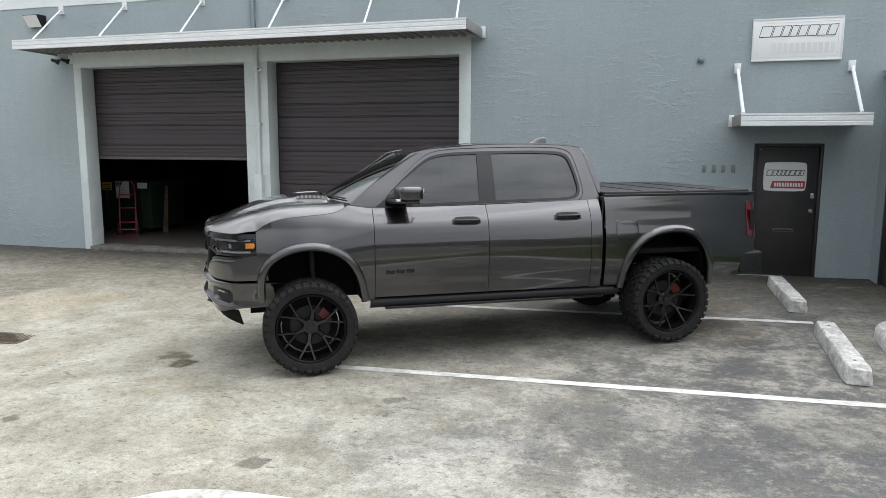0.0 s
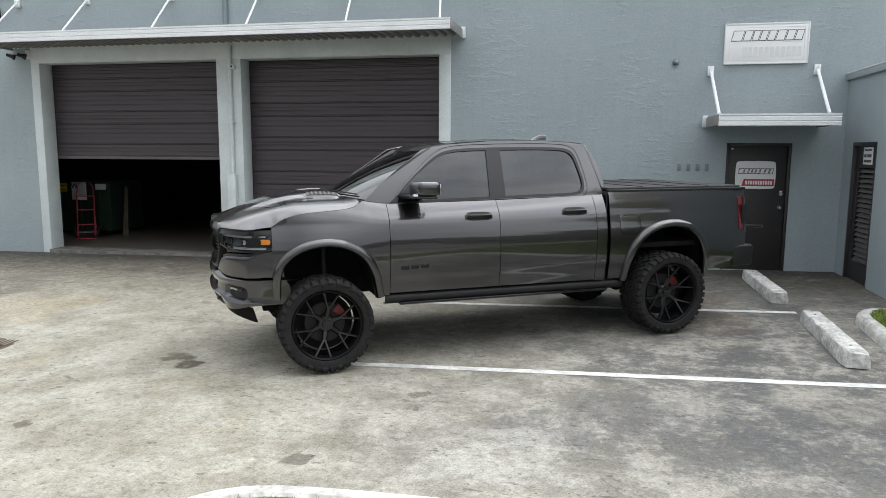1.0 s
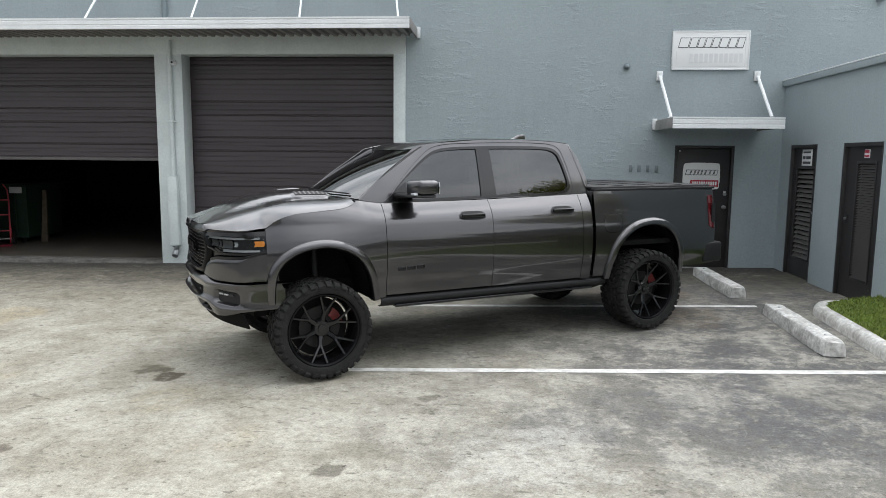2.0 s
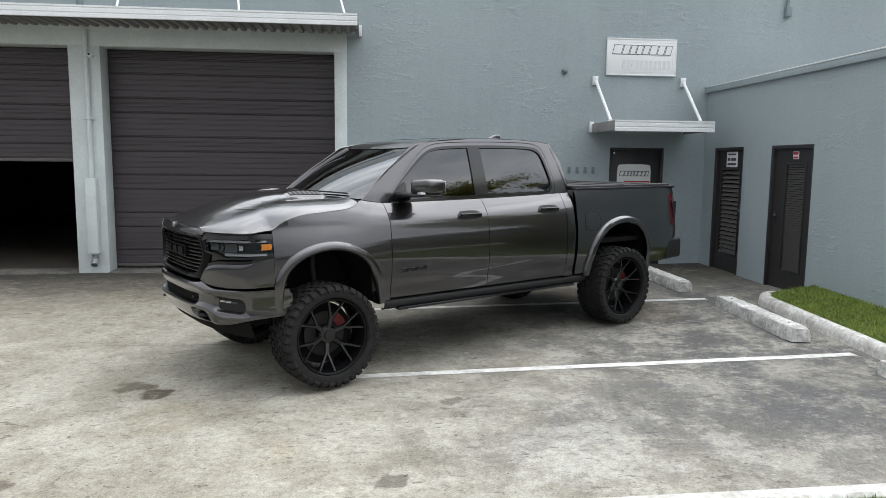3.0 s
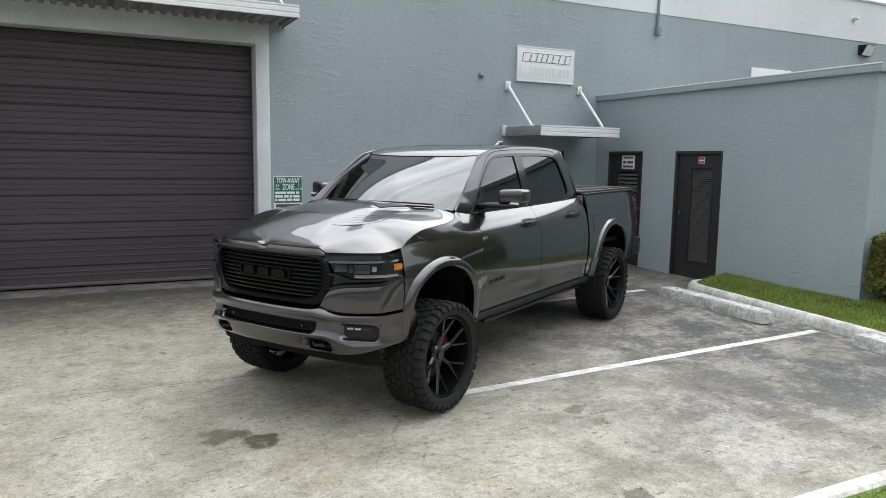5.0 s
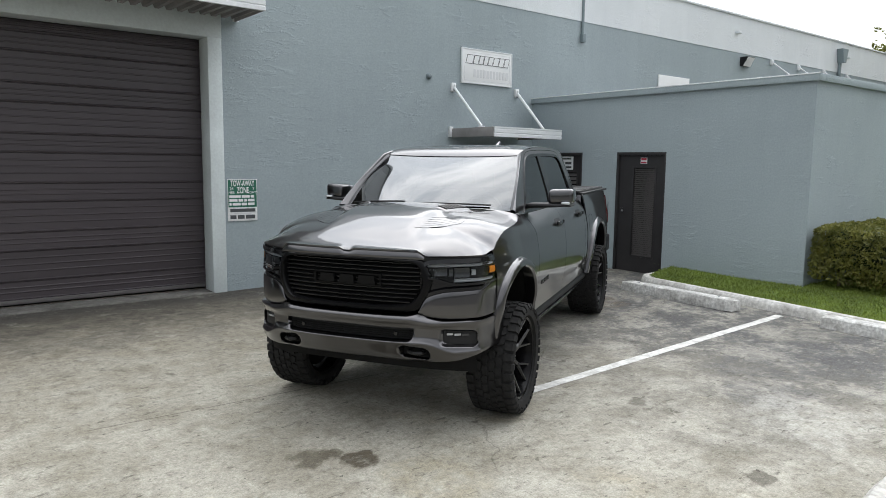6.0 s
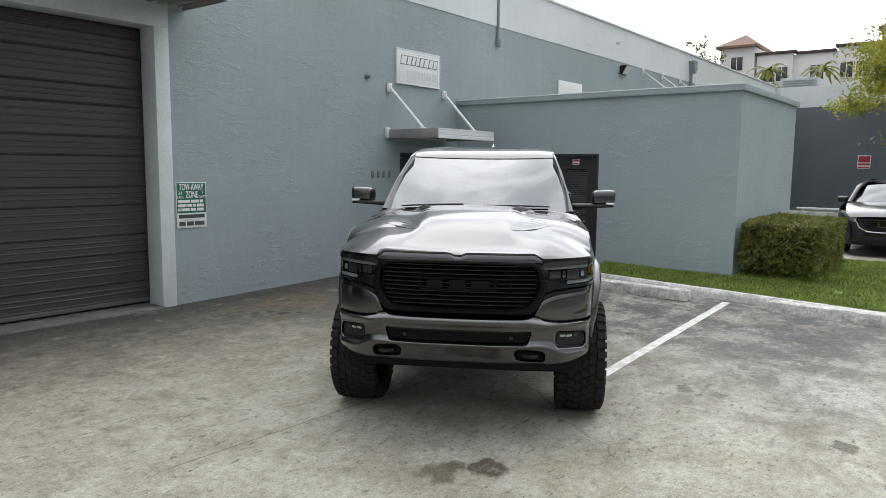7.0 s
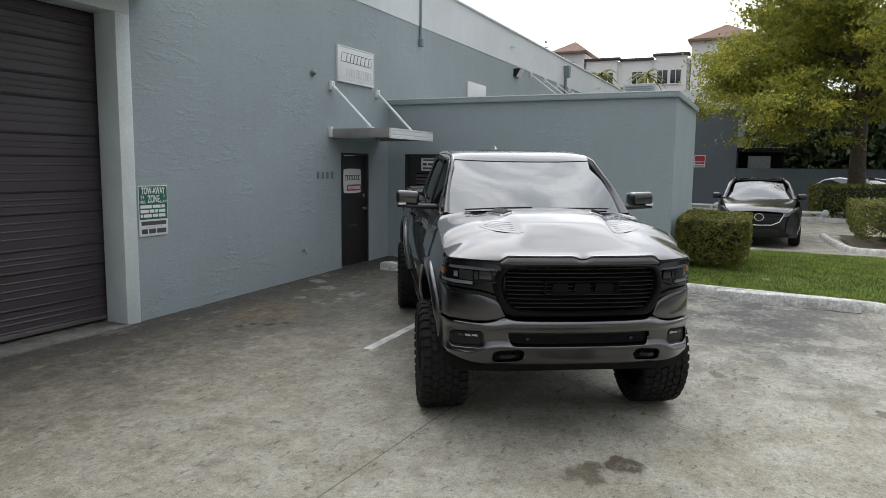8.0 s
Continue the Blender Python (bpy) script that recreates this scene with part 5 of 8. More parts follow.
    part("sunroof", facing(patch(lambda u, v: tuple(Vector(roof(0.55 * u, 0.24 + 0.38 * v)) + Vector((0, 0, 0.002))), span(-1, 1, 14), span(0, 1, 10)), (0, 0, 1)), M_PANE, rf, "black glass sunroof", solid=0.003)
    fin = bmesh.new()
    patch(lambda u, v: (-2.48 - 0.20 * u + 0.0 * v, 0.028 * v * (1 - 0.6 * math.sin(math.pi * 0.5 * u)), rail_z(-2.5) + 0.022 + 0.062 * (math.sin(math.pi * min(1.0, u * 0.62 + 0.0))) * (1 - v * v)**0.5), span(0, 1, 10), span(-1, 1, 8), None, fin)
    part("antenna_fin", facing(fin, (0, 0, 1)), M_PAINT, rf, "dark grey roof antenna fin", solid=0.004)
    part("cowl_panel", facing(patch(lambda u, v: (cowl_x(0.79 * u) + 0.045 - 0.06 * v, 0.825 * u, 1.568 + 0.030 * (1 - u * u) - 0.010 * v - 0.022 * u**8), span(-1, 1, 20), span(0, 1, 3)), (0, 0, 1)), M_BLACK, T, "black cowl under the windscreen", solid=0.01)
    for y0, y1 in ((-0.70, -0.10), (0.05, 0.68)):
        wp = [tuple(Vector(screen(y0 / 0.835 + (y1 - y0) / 0.835 * w, 0.030 + 0.020 * math.sin(1.2 * w))) + Vector((0.012, 0, 0.012))) for w in span(0, 1, 8)]
        part("wiper", tube(wp, 0.007, 6), M_BLACK, T, "black wiper blade")
    # cab back with its window
    back = lambda u, v: (-2.805 - 0.145 * (1 - v), u * (0.834 + (0.668 - 0.834) * v), 1.60 + 0.482 * v + 0.04 * v * (1 - u * u))
    part("cab_back", facing(patch(back, [-1, -0.72, 0, 0.72, 1], [0, 0.12, 0.86, 1], lambda i, j: i in (1, 2) and j == 1), (-1, 0, 0)), M_PAINT, T, solid=0.012)
    part("rear_window", facing(patch(back, [-0.72, 0, 0.72], [0.12, 0.86]), (-1, 0, 0)), M_TINT, T, "dark tinted rear window")

    # grille
    go = [(-0.475, 1.292), (0.475, 1.292), (0.535, 1.250), (0.550, 1.150), (0.520, 1.060), (0.450, 0.985), (-0.450, 0.985), (-0.520, 1.060), (-0.550, 1.150), (-0.535, 1.250)]
    gf = [(-0.548, 1.318), (0.548, 1.318), (0.575, 1.270), (0.618, 1.180), (0.592, 1.080), (0.535, 0.945), (-0.535, 0.945), (-0.592, 1.080), (-0.618, 1.180), (-0.575, 1.270)]
    gx = lambda y, e=0.0: nose(y) + e
    gi = resample(rounded(go, 0.2, 2), 80)
    gg = resample(rounded(gf, 0.12, 2), 80)
    gr = part("grille", facing(patch(lambda y, v: (gx(y, -0.085), y, 0.96 + 0.35 * v), span(-0.57, 0.57, 14), span(0, 1, 4)), (1, 0, 0)), M_DARK, T, "gloss black grille with thin horizontal bars", solid=0.02)
    fr = bmesh.new()
    rows = []
    for w, e in ((0.0, -0.03), (0.0, -0.004), (0.35, 0.010), (0.75, 0.008), (1.0, -0.012), (1.0, -0.09)):
        rows.append([fr.verts.new((gx(a[0] * (1 - w) + b[0] * w, e), a[0] * (1 - w) + b[0] * w, a[1] * (1 - w) + b[1] * w)) for a, b in zip(gg, gi)])
    for ra, rb in zip(rows, rows[1:]):
        for i in range(80):
            fr.faces.new((ra[i], ra[(i + 1) % 80], rb[(i + 1) % 80], rb[i]))
    bmesh.ops.recalc_face_normals(fr, faces=fr.faces[:])
    part("grille_frame", facing(fr, (1, 0, 0)), M_GRILLE, gr, "gloss black grille surround", angle=50)
    z, k = 1.012, 0
    while z < 1.285:
        hw = float(np.interp(z, [0.985, 1.06, 1.15, 1.25, 1.292], [0.450, 0.520, 0.550, 0.535, 0.475])) - 0.012
        amp = 0.0015 if k % 2 else 0.0
        hgt = 0.011
        part("grille_bar", facing(patch(lambda y, a: (gx(y, -0.035 + 0.018 * math.sin(a)), y, z + hgt * (a / 1.57 - 1) + amp * (1 if int(y * 40) % 2 else -1)), span(-hw, hw, 46), span(0.2, 2.9, 5)), (1, 0, 0)), M_GLOSSBLACK, gr, solid=0.006)
        z += 0.0300
        k += 1
    bz = 1.155
    part("badge_plate", facing(ring([(-0.265, -0.045), (0.265, -0.045), (0.265, 0.045), (-0.265, 0.045)], [(-0.25, -0.034), (0.25, -0.034), (0.25, 0.034), (-0.25, 0.034)], lambda y, w: (gx(y, -0.004), y, bz + w)), (1, 0, 0)), M_GRILLE, gr, solid=0.02)
    for yc, wd in ((-0.155, 0.060), (0.0, 0.060), (0.155, 0.068)):
        part("badge_block", prism([(yc - wd, bz - 0.029), (yc + wd, bz - 0.029), (yc + wd * 0.86, bz + 0.029), (yc - wd * 0.86, bz + 0.029)], lambda y, z: (gx(y, -0.02), y, z), lambda y, z: (gx(y, 0.004), y, z)), M_GRILLE, gr, "black badge block", angle=20)

    # front bumper: two ridges, a sunk slot, rounded hook and lamp openings
    base_x = lambda y: nose(y, 0.964)
    b_top = curve([0, 0.45, 0.53, 0.60, 0.70, 0.96], [0.918, 0.922, 0.934, 0.908, 0.888, 0.882])
    b_low = curve([0, 0.50, 0.75, 0.96], [0.590, 0.590, 0.605, 0.665])
    b_prof = curve([0.585, 0.61, 0.64, 0.68, 0.715, 0.738, 0.750, 0.780, 0.830, 0.860, 0.885, 0.900, 0.915, 0.935], [-0.085, -0.045, -0.022, -0.002, 0.014, 0.026, 0.016, 0.0, 0.0, 0.008, 0.020, 0.022, 0.012, -0.012])
    step = lambda a, b, v: (lambda w: w * w * (3 - 2 * w))(min(1.0, max(0.0, (v - a) / (b - a))))

    def sunk(y, z, cy, cz, hy, hz, r):
        """Depth of a rounded opening at a point: 1 inside, 0 outside."""
        dy, dz = max(0.0, abs(y - cy) - hy + r), max(0.0, abs(z - cz) - hz + r)
        return 1 - step(-0.008, 0.008, math.hypot(dy, dz) - r)

    slot_at = lambda y, z: sunk(y, z, 0.0, 0.790, 0.505 - 0.35 * max(0.0, 0.83 - z), 0.040, 0.020)
    hook_at = lambda y, z: sunk(y, z + 0.12 * (y - 0.5), 0.50, 0.664, 0.100, 0.041, 0.038)
    fog_at = lambda y, z: sunk(y, z + 0.10 * (y - 0.775), 0.778, 0.764, 0.104, 0.054, 0.030)

    def bumper(y, v):
        a = abs(y)
        if v > 1:
            return (base_x(y) - 0.012 - 0.07 * (v - 1), y, b_top(a) + 0.004 * (v - 1))
        z = b_low(a) + (b_top(a) - b_low(a)) * v
        turn = 0.070 * step(0.54, 0.78, a) * (1 - step(0.66, 0.84, z)) + 0.024 * step(0.46, 0.64, a) * step(0.80, 0.88, z)
        x = base_x(y) + b_prof(min(0.935, z + turn)) - 0.02 * step(0.86, 0.96, a) * (1 - v)
        return (x - 0.055 * slot_at(a, z) - 0.070 * hook_at(a, z) - 0.040 * fog_at(a, z), y, z)

    fb = part("front_bumper", facing(patch(bumper, [0.960 * math.sin(w * 1.35) / math.sin(1.35) for w in span(-1, 1, 240)], span(0, 1, 84) + [1.5, 2.0]), (1, 0, 0.2)), M_PAINT, T, "dark grey painted front bumper", angle=60, solid=0.012)
    part("bumper_slot_mesh", facing(patch(lambda y, v: (base_x(y) - 0.034, y * (0.975 + 0.02 * v), 0.753 + 0.074 * v), span(-0.500, 0.500, 24), span(0, 1, 2)), (1, 0, 0)), M_BLACK, fb, "black mesh in the bumper slot", solid=0.008)
    for z in (0.766, 0.781, 0.796, 0.811):
        part("slot_bar", facing(patch(lambda y, v: (base_x(y) - 0.026, y, z + 0.005 * v), span(-0.485, 0.485, 16), [-1, 1]), (1, 0, 0)), M_DARK, fb, solid=0.006)
    for s in (1, -1):
        part("hook_opening", facing(patch(lambda u, v: (base_x(0.50 + 0.090 * u) - 0.062, s * (0.50 + 0.090 * u), 0.664 + 0.034 * v - 0.011 * u), span(-1, 1, 6), span(-1, 1, 3)), (1, 0, 0)), M_DARK, fb, "black hook opening", solid=0.006)
        part("tow_hook", tube([(0.82, s * 0.455, 0.668), (0.905, s * 0.46, 0.666), (0.925, s * 0.50, 0.664), (0.895, s * 0.545, 0.660), (0.80, s * 0.55, 0.660)], 0.014, 8), M_BLACK, fb, "black tow hook")
        part("fog_recess", facing(patch(lambda u, v: (base_x(0.778 + 0.096 * u) - 0.030, s * (0.778 + 0.096 * u), 0.764 + 0.046 * v - 0.010 * u), span(-1, 1, 8), span(-1, 1, 3)), (1, s * 0.5, 0)), M_BLACK, fb, "black lamp recess", solid=0.006)
        for q in range(3):
            part("fog_lamp", facing(patch(lambda u, v: (base_x(0.725 + 0.045 * q + 0.018 * u) - 0.016, s * (0.725 + 0.045 * q + 0.018 * u), 0.793 + 0.007 * v - 0.0045 * q), span(-1, 1, 3), span(-1, 1, 2)), (1, s * 0.5, 0)), M_DRL if q < 2 else M_LAMPDARK, fb, "small bright fog lamp", solid=0.010)
        part("parking_sensor", lathe([(0.0, 0.016), (0.008, 0.014), (0.010, 0.0)], 14, "x"), M_GLOSSBLACK, fb, "round parking sensor").location = (base_x(0.37) - 0.026, s * 0.37, 0.790)
    part("air_dam", facing(patch(lambda y, v: (base_x(y) - 0.07 - 0.04 * v, y, 0.625 - (0.085 + 0.05 * (abs(y) / 0.85)**3) * v), span(-0.86, 0.86, 24), span(0, 1, 3)), (1, 0, 0)), M_DARK, fb, "black lower air dam", solid=0.012)

    # bed: floor, cover, tailgate, bumper
    part("bed_floor", box(-4.68, -2.96, -0.90, 0.90, 1.00, 1.05), M_DARK, T)
    part("bed_rail_cap", box(-4.69, -2.95, 0.862, 0.926, 1.596, 1.622, 0.008), M_BLACK, T, "black bed rail cap")
    part("bed_rail_cap", box(-4.69, -2.95, -0.926, -0.862, 1.596, 1.622, 0.008), M_BLACK, T, "black bed rail cap")
    part("bed_front_wall", box(-2.975, -2.94, -0.90, 0.90, 0.75, 1.60, 0.01), M_PAINT, T)
    tc = part("tonneau_cover", box(-4.66, -2.97, -0.875, 0.875, 1.612, 1.644, 0.010), M_VINYL, T, "black folding bed cover")
    for x in (-3.39, -3.81, -4.23):
        part("cover_seam", box(x - 0.008, x + 0.008, -0.87, 0.87, 1.642, 1.650, 0.003), M_BLACK, tc)
    part("tailgate", box(-4.735, -4.69, -0.86, 0.86, 0.82, 1.60, 0.015), M_PAINT, T, "dark grey tailgate")
    part("rear_bumper", box(-4.81, -4.68, -0.78, 0.78, 0.77, 0.980, 0.03), M_GLOSSBLACK, T, "gloss black rear bumper")
    # inner body, engine bay, cabin
    part("engine_bay", box(-0.40, 0.80, -0.38, 0.38, 0.70, 1.32), M_DARK, T)
    part("inner_body", box(-3.10, -0.60, -0.88, 0.88, 0.68, 1.20), M_DARK, T)
    part("inner_bed", box(-4.60, -4.16, -0.88, 0.88, 0.78, 1.0), M_DARK, T)
    part("nose_core", box(0.42, 0.76, -0.54, 0.54, 0.57, 1.29), M_DARK, T)
    part("bumper_core", box(0.38, 0.54, -0.72, 0.72, 0.56, 0.88), M_DARK, T)
    part("dashboard", facing(patch(lambda u, v: (-0.24 - 0.60 * v, 0.76 * u, 1.525 - 0.02 * u * u - 0.10 * v * v), span(-1, 1, 8), span(0, 1, 5)), (0, 0, 1)), M_SEAT, T, "dark dashboard", solid=0.05)
    for sy in (0.38, -0.38):
        for sx in (-1.62, -2.45):
            part("seat_back", box(sx - 0.11, sx + 0.06, sy - 0.25, sy + 0.25, 1.15, 1.68, 0.05), M_SEAT, T, "dark seat back")
            part("head_rest", box(sx - 0.09, sx + 0.01, sy - 0.13, sy + 0.13, 1.70, 1.88, 0.035), M_SEAT, T, "dark head rest")
    part("steering_wheel", lathe([(0.016 * math.cos(a), 0.175 + 0.016 * math.sin(a)) for a in span(0, 2 * math.pi, 8)], 24, "x"), M_BLACK, T).location = (-0.92, 0.38, 1.50)
    part("inner_mirror", box(-1.00, -0.97, -0.11, 0.11, 1.89, 1.95, 0.012), M_BLACK, T, "black interior mirror")
    part("headliner", box(-2.70, -1.25, -0.60, 0.60, 2.030, 2.045), M_SEAT, T)
    # axles
    part("rear_axle", tube([(-3.68, -0.78, 0.508), (-3.68, -0.16, 0.508), (-3.68, 0.16, 0.508), (-3.68, 0.78, 0.508)], [0.05, 0.05, 0.05, 0.05], 12), M_DARK, T)
    part("differential", lathe([(-0.17, 0.0), (-0.14, 0.10), (0.0, 0.155), (0.14, 0.10), (0.17, 0.0)], 20), M_DARK, T).location = (-3.68, 0, 0.508)
    part("front_crossmember", box(-0.15, 0.30, -0.42, 0.42, 0.52, 0.66, 0.02), M_DARK, T)
    part("drive_shaft", tube([(-0.9, 0.05, 0.62), (-3.5, 0.02, 0.54)], 0.04, 10), M_DARK, T)
    part("exhaust_pipe", tube([(-0.8, -0.30, 0.60), (-2.9, -0.32, 0.58), (-3.4, -0.45, 0.80), (-4.5, -0.55, 0.72)], 0.038, 10), M_STEEL, T, "steel exhaust pipe")
    for x, z in ((0.0, 0.450), (-3.68, 0.508)):
        for s in (1, -1):
            wheel(T, x, s * 0.885, z, s)
    return T


pickup()


# ---- things on the walls ----
def awning(x0, x1, yf, z0, z1, rods, wall_z, label, ribs, name="awning", reach=0.14, r=0.017):
    """Flat metal awning hung from the wall on slanting rods."""
    cx = (x0 + x1) / 2
    T = thing(name, pose(cx, WY, z0), label, "awning", "metal awnings")
    d = yf - WY
    h = z1 - z0
    hw = (x1 - x0) / 2
    fas = bmesh.new()
    prof = [(0, 0), (-0.012, 0.004), (-0.012, h * 0.30), (-0.004, h * 0.34), (-0.004, h * 0.40), (-0.012, h * 0.44), (-0.012, h * 0.72), (-0.004, h * 0.76), (-0.004, h * 0.82), (-0.014, h * 0.86), (-0.014, h), (0.05, h), (0.05, h - 0.012), (0.012, h - 0.02), (0.012, 0)]
    ends = [[fas.verts.new((sx, d + a, b)) for a, b in prof] for sx in (-hw, hw)]
    for i in range(len(prof)):
        j = (i + 1) % len(prof)
        fas.faces.new((ends[0][i], ends[0][j], ends[1][j], ends[1][i]))
    fas.faces.new(ends[0])
    fas.faces.new(ends[1][::-1])
    bmesh.ops.recalc_face_normals(fas, faces=fas.faces[:])
    part("front_fascia", fas, M_WHITE_METAL, T, "white ribbed aluminium fascia", angle=25)
    for s in (-1, 1):
        # end plates share the sheet's grey, darker than the white front
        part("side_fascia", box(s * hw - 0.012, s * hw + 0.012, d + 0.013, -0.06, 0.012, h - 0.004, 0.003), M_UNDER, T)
        part("wall_bracket", box(s * (hw + 0.02) - 0.035, s * (hw + 0.02) + 0.035, -0.06, -0.004, 0.02, h + 0.03, 0.004), M_WHITE_METAL, T)
    n = ribs
    xs, us = [], []
    w = 2 * (hw - 0.02) / n
    for i in range(n):
        a = -hw + 0.02 + i * w
        xs += [a, a + w * 0.30, a + w * 0.42, a + w * 0.80, a + w * 0.92]
        us += [0.0, 0.0, 0.045, 0.045, 0.0]
    xs.append(hw - 0.02)
    us.append(0.0)
    pan = patch(lambda i, y: (xs[i], y, 0.035 + us[i] + 0.02 * (y - d) / -d), range(len(xs)), [d + 0.02, -0.012])
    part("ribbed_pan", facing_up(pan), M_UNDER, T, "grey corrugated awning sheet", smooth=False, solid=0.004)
    for xb, xt in rods:
        rod = part("hanger_rod", tube([(xt - cx, -0.05, wall_z - z0), (xb - cx, d + reach, h + 0.02)], r, 8), M_WHITE_METAL, T, "white hanger rod")
        part("rod_bracket", box(xt - cx - 0.045, xt - cx + 0.045, -0.055, -0.004, wall_z - z0 - 0.075, wall_z - z0 + 0.075, 0.003), M_WHITE_METAL, rod)
        part("rod_lug", box(xt - cx - 0.012, xt - cx + 0.012, -0.085, -0.02, wall_z - z0 - 0.04, wall_z - z0 + 0.045, 0.003), M_WHITE_METAL, rod)
        part("rod_foot", box(xb - cx - 0.04, xb - cx + 0.04, d + reach - 0.05, d + reach + 0.05, h - 0.002, h + 0.022, 0.003), M_WHITE_METAL, rod)
    return T


def facing_up(bm):
    return facing(bm, (0, 0, -1))


awning(-11.59, -2.88, 10.78, 3.905, 4.075, [(x, x - 0.17) for x in (-11.26, -9.75, -8.03, -6.31, -4.60, -3.07)], 4.79, "long white metal awning over the two bays", 58)
awning(1.05, 2.655, 10.70, 2.435, 2.605, [(1.115, 1.075), (2.615, 2.61)], 3.32, "small white metal awning over the entry door", 10, reach=0.40, r=0.025)
awning(11.9, 18.0, 10.78, 3.905, 4.075, [(12.1, 12.0), (13.65, 13.5), (15.2, 15.05), (16.8, 16.6)], 4.79, "white metal awning further along the wall", 40)
awning(23.6, 25.4, 10.70, 2.5, 2.67, [(23.7, 23.7), (25.3, 25.3)], 3.35, "small white metal awning of the next unit", 10)


def bars(parent, rows, f, material, name="print_bar"):
    """Plain bars in place of small print: (x0, x1, z0, z1) each."""
    for a, b, c, d in rows:
        bm = prism([(a, c), (b, c), (b, d), (a, d)], lambda x, z: f(x, z, 0.0), lambda x, z: f(x, z, 0.003))
        part(name, bm, material, parent, smooth=False)


def slant_block(parent, x0, x1, z0, z1, f, lean=0.02):
    """A slanted letter-sized shape: dark outline with a white heart."""
    for g, m, up in ((0.0, M_INK, 0.003), (0.010, M_SIGN, 0.005)):
        pts = [(x0 + g, z0 + g), (x1 - g, z0 + g), (x1 - g + lean, z1 - g), (x0 + g + lean, z1 - g)]
        part("logo_shape", prism(pts, lambda x, z: f(x, z, 0.0), lambda x, z: f(x, z, up)), m, parent, smooth=False)


def wall_sign():
    T = thing("wall_sign", pose(1.862, WY, 3.415), "white rectangular business sign with grey slanted logo shapes", "sign")
    part("panel", box(-0.607, 0.607, -0.035, -0.004, 0.0, 0.612, 0.003), M_SIGN, T, "white sign panel")
    for a, b, c, d in ((-0.607, 0.607, 0.590, 0.612), (-0.607, 0.607, 0.0, 0.022), (-0.607, -0.587, 0.022, 0.590), (0.587, 0.607, 0.022, 0.590)):
        part("panel_frame", box(a, b, -0.043, -0.0355, c, d, 0.002), M_WHITE_METAL, T)
    f = lambda x, z, e: (x, -0.0352 - e, z)
    x = -0.52
    for w in (0.17, 0.13, 0.11, 0.11, 0.12, 0.14, 0.13, 0.12):
        slant_block(T, x, x + w - 0.008, 0.345, 0.505, f, 0.04)
        x += w
    bars(T, [(0.22, 0.50, 0.325, 0.338)], f, M_PALEINK)
    for k in range(11):
        bars(T, [(-0.33 + k * 0.078, -0.33 + k * 0.078 + 0.052, 0.115, 0.255)], f, M_PALEINK)
    bars(T, [(-0.54, -0.535, 0.06, 0.30), (-0.54, 0.545, 0.055, 0.060), (-0.42, 0.545, 0.545, 0.550), (0.540, 0.545, 0.06, 0.545)], f, M_PALEINK, "sign_line")
    return T


wall_sign()


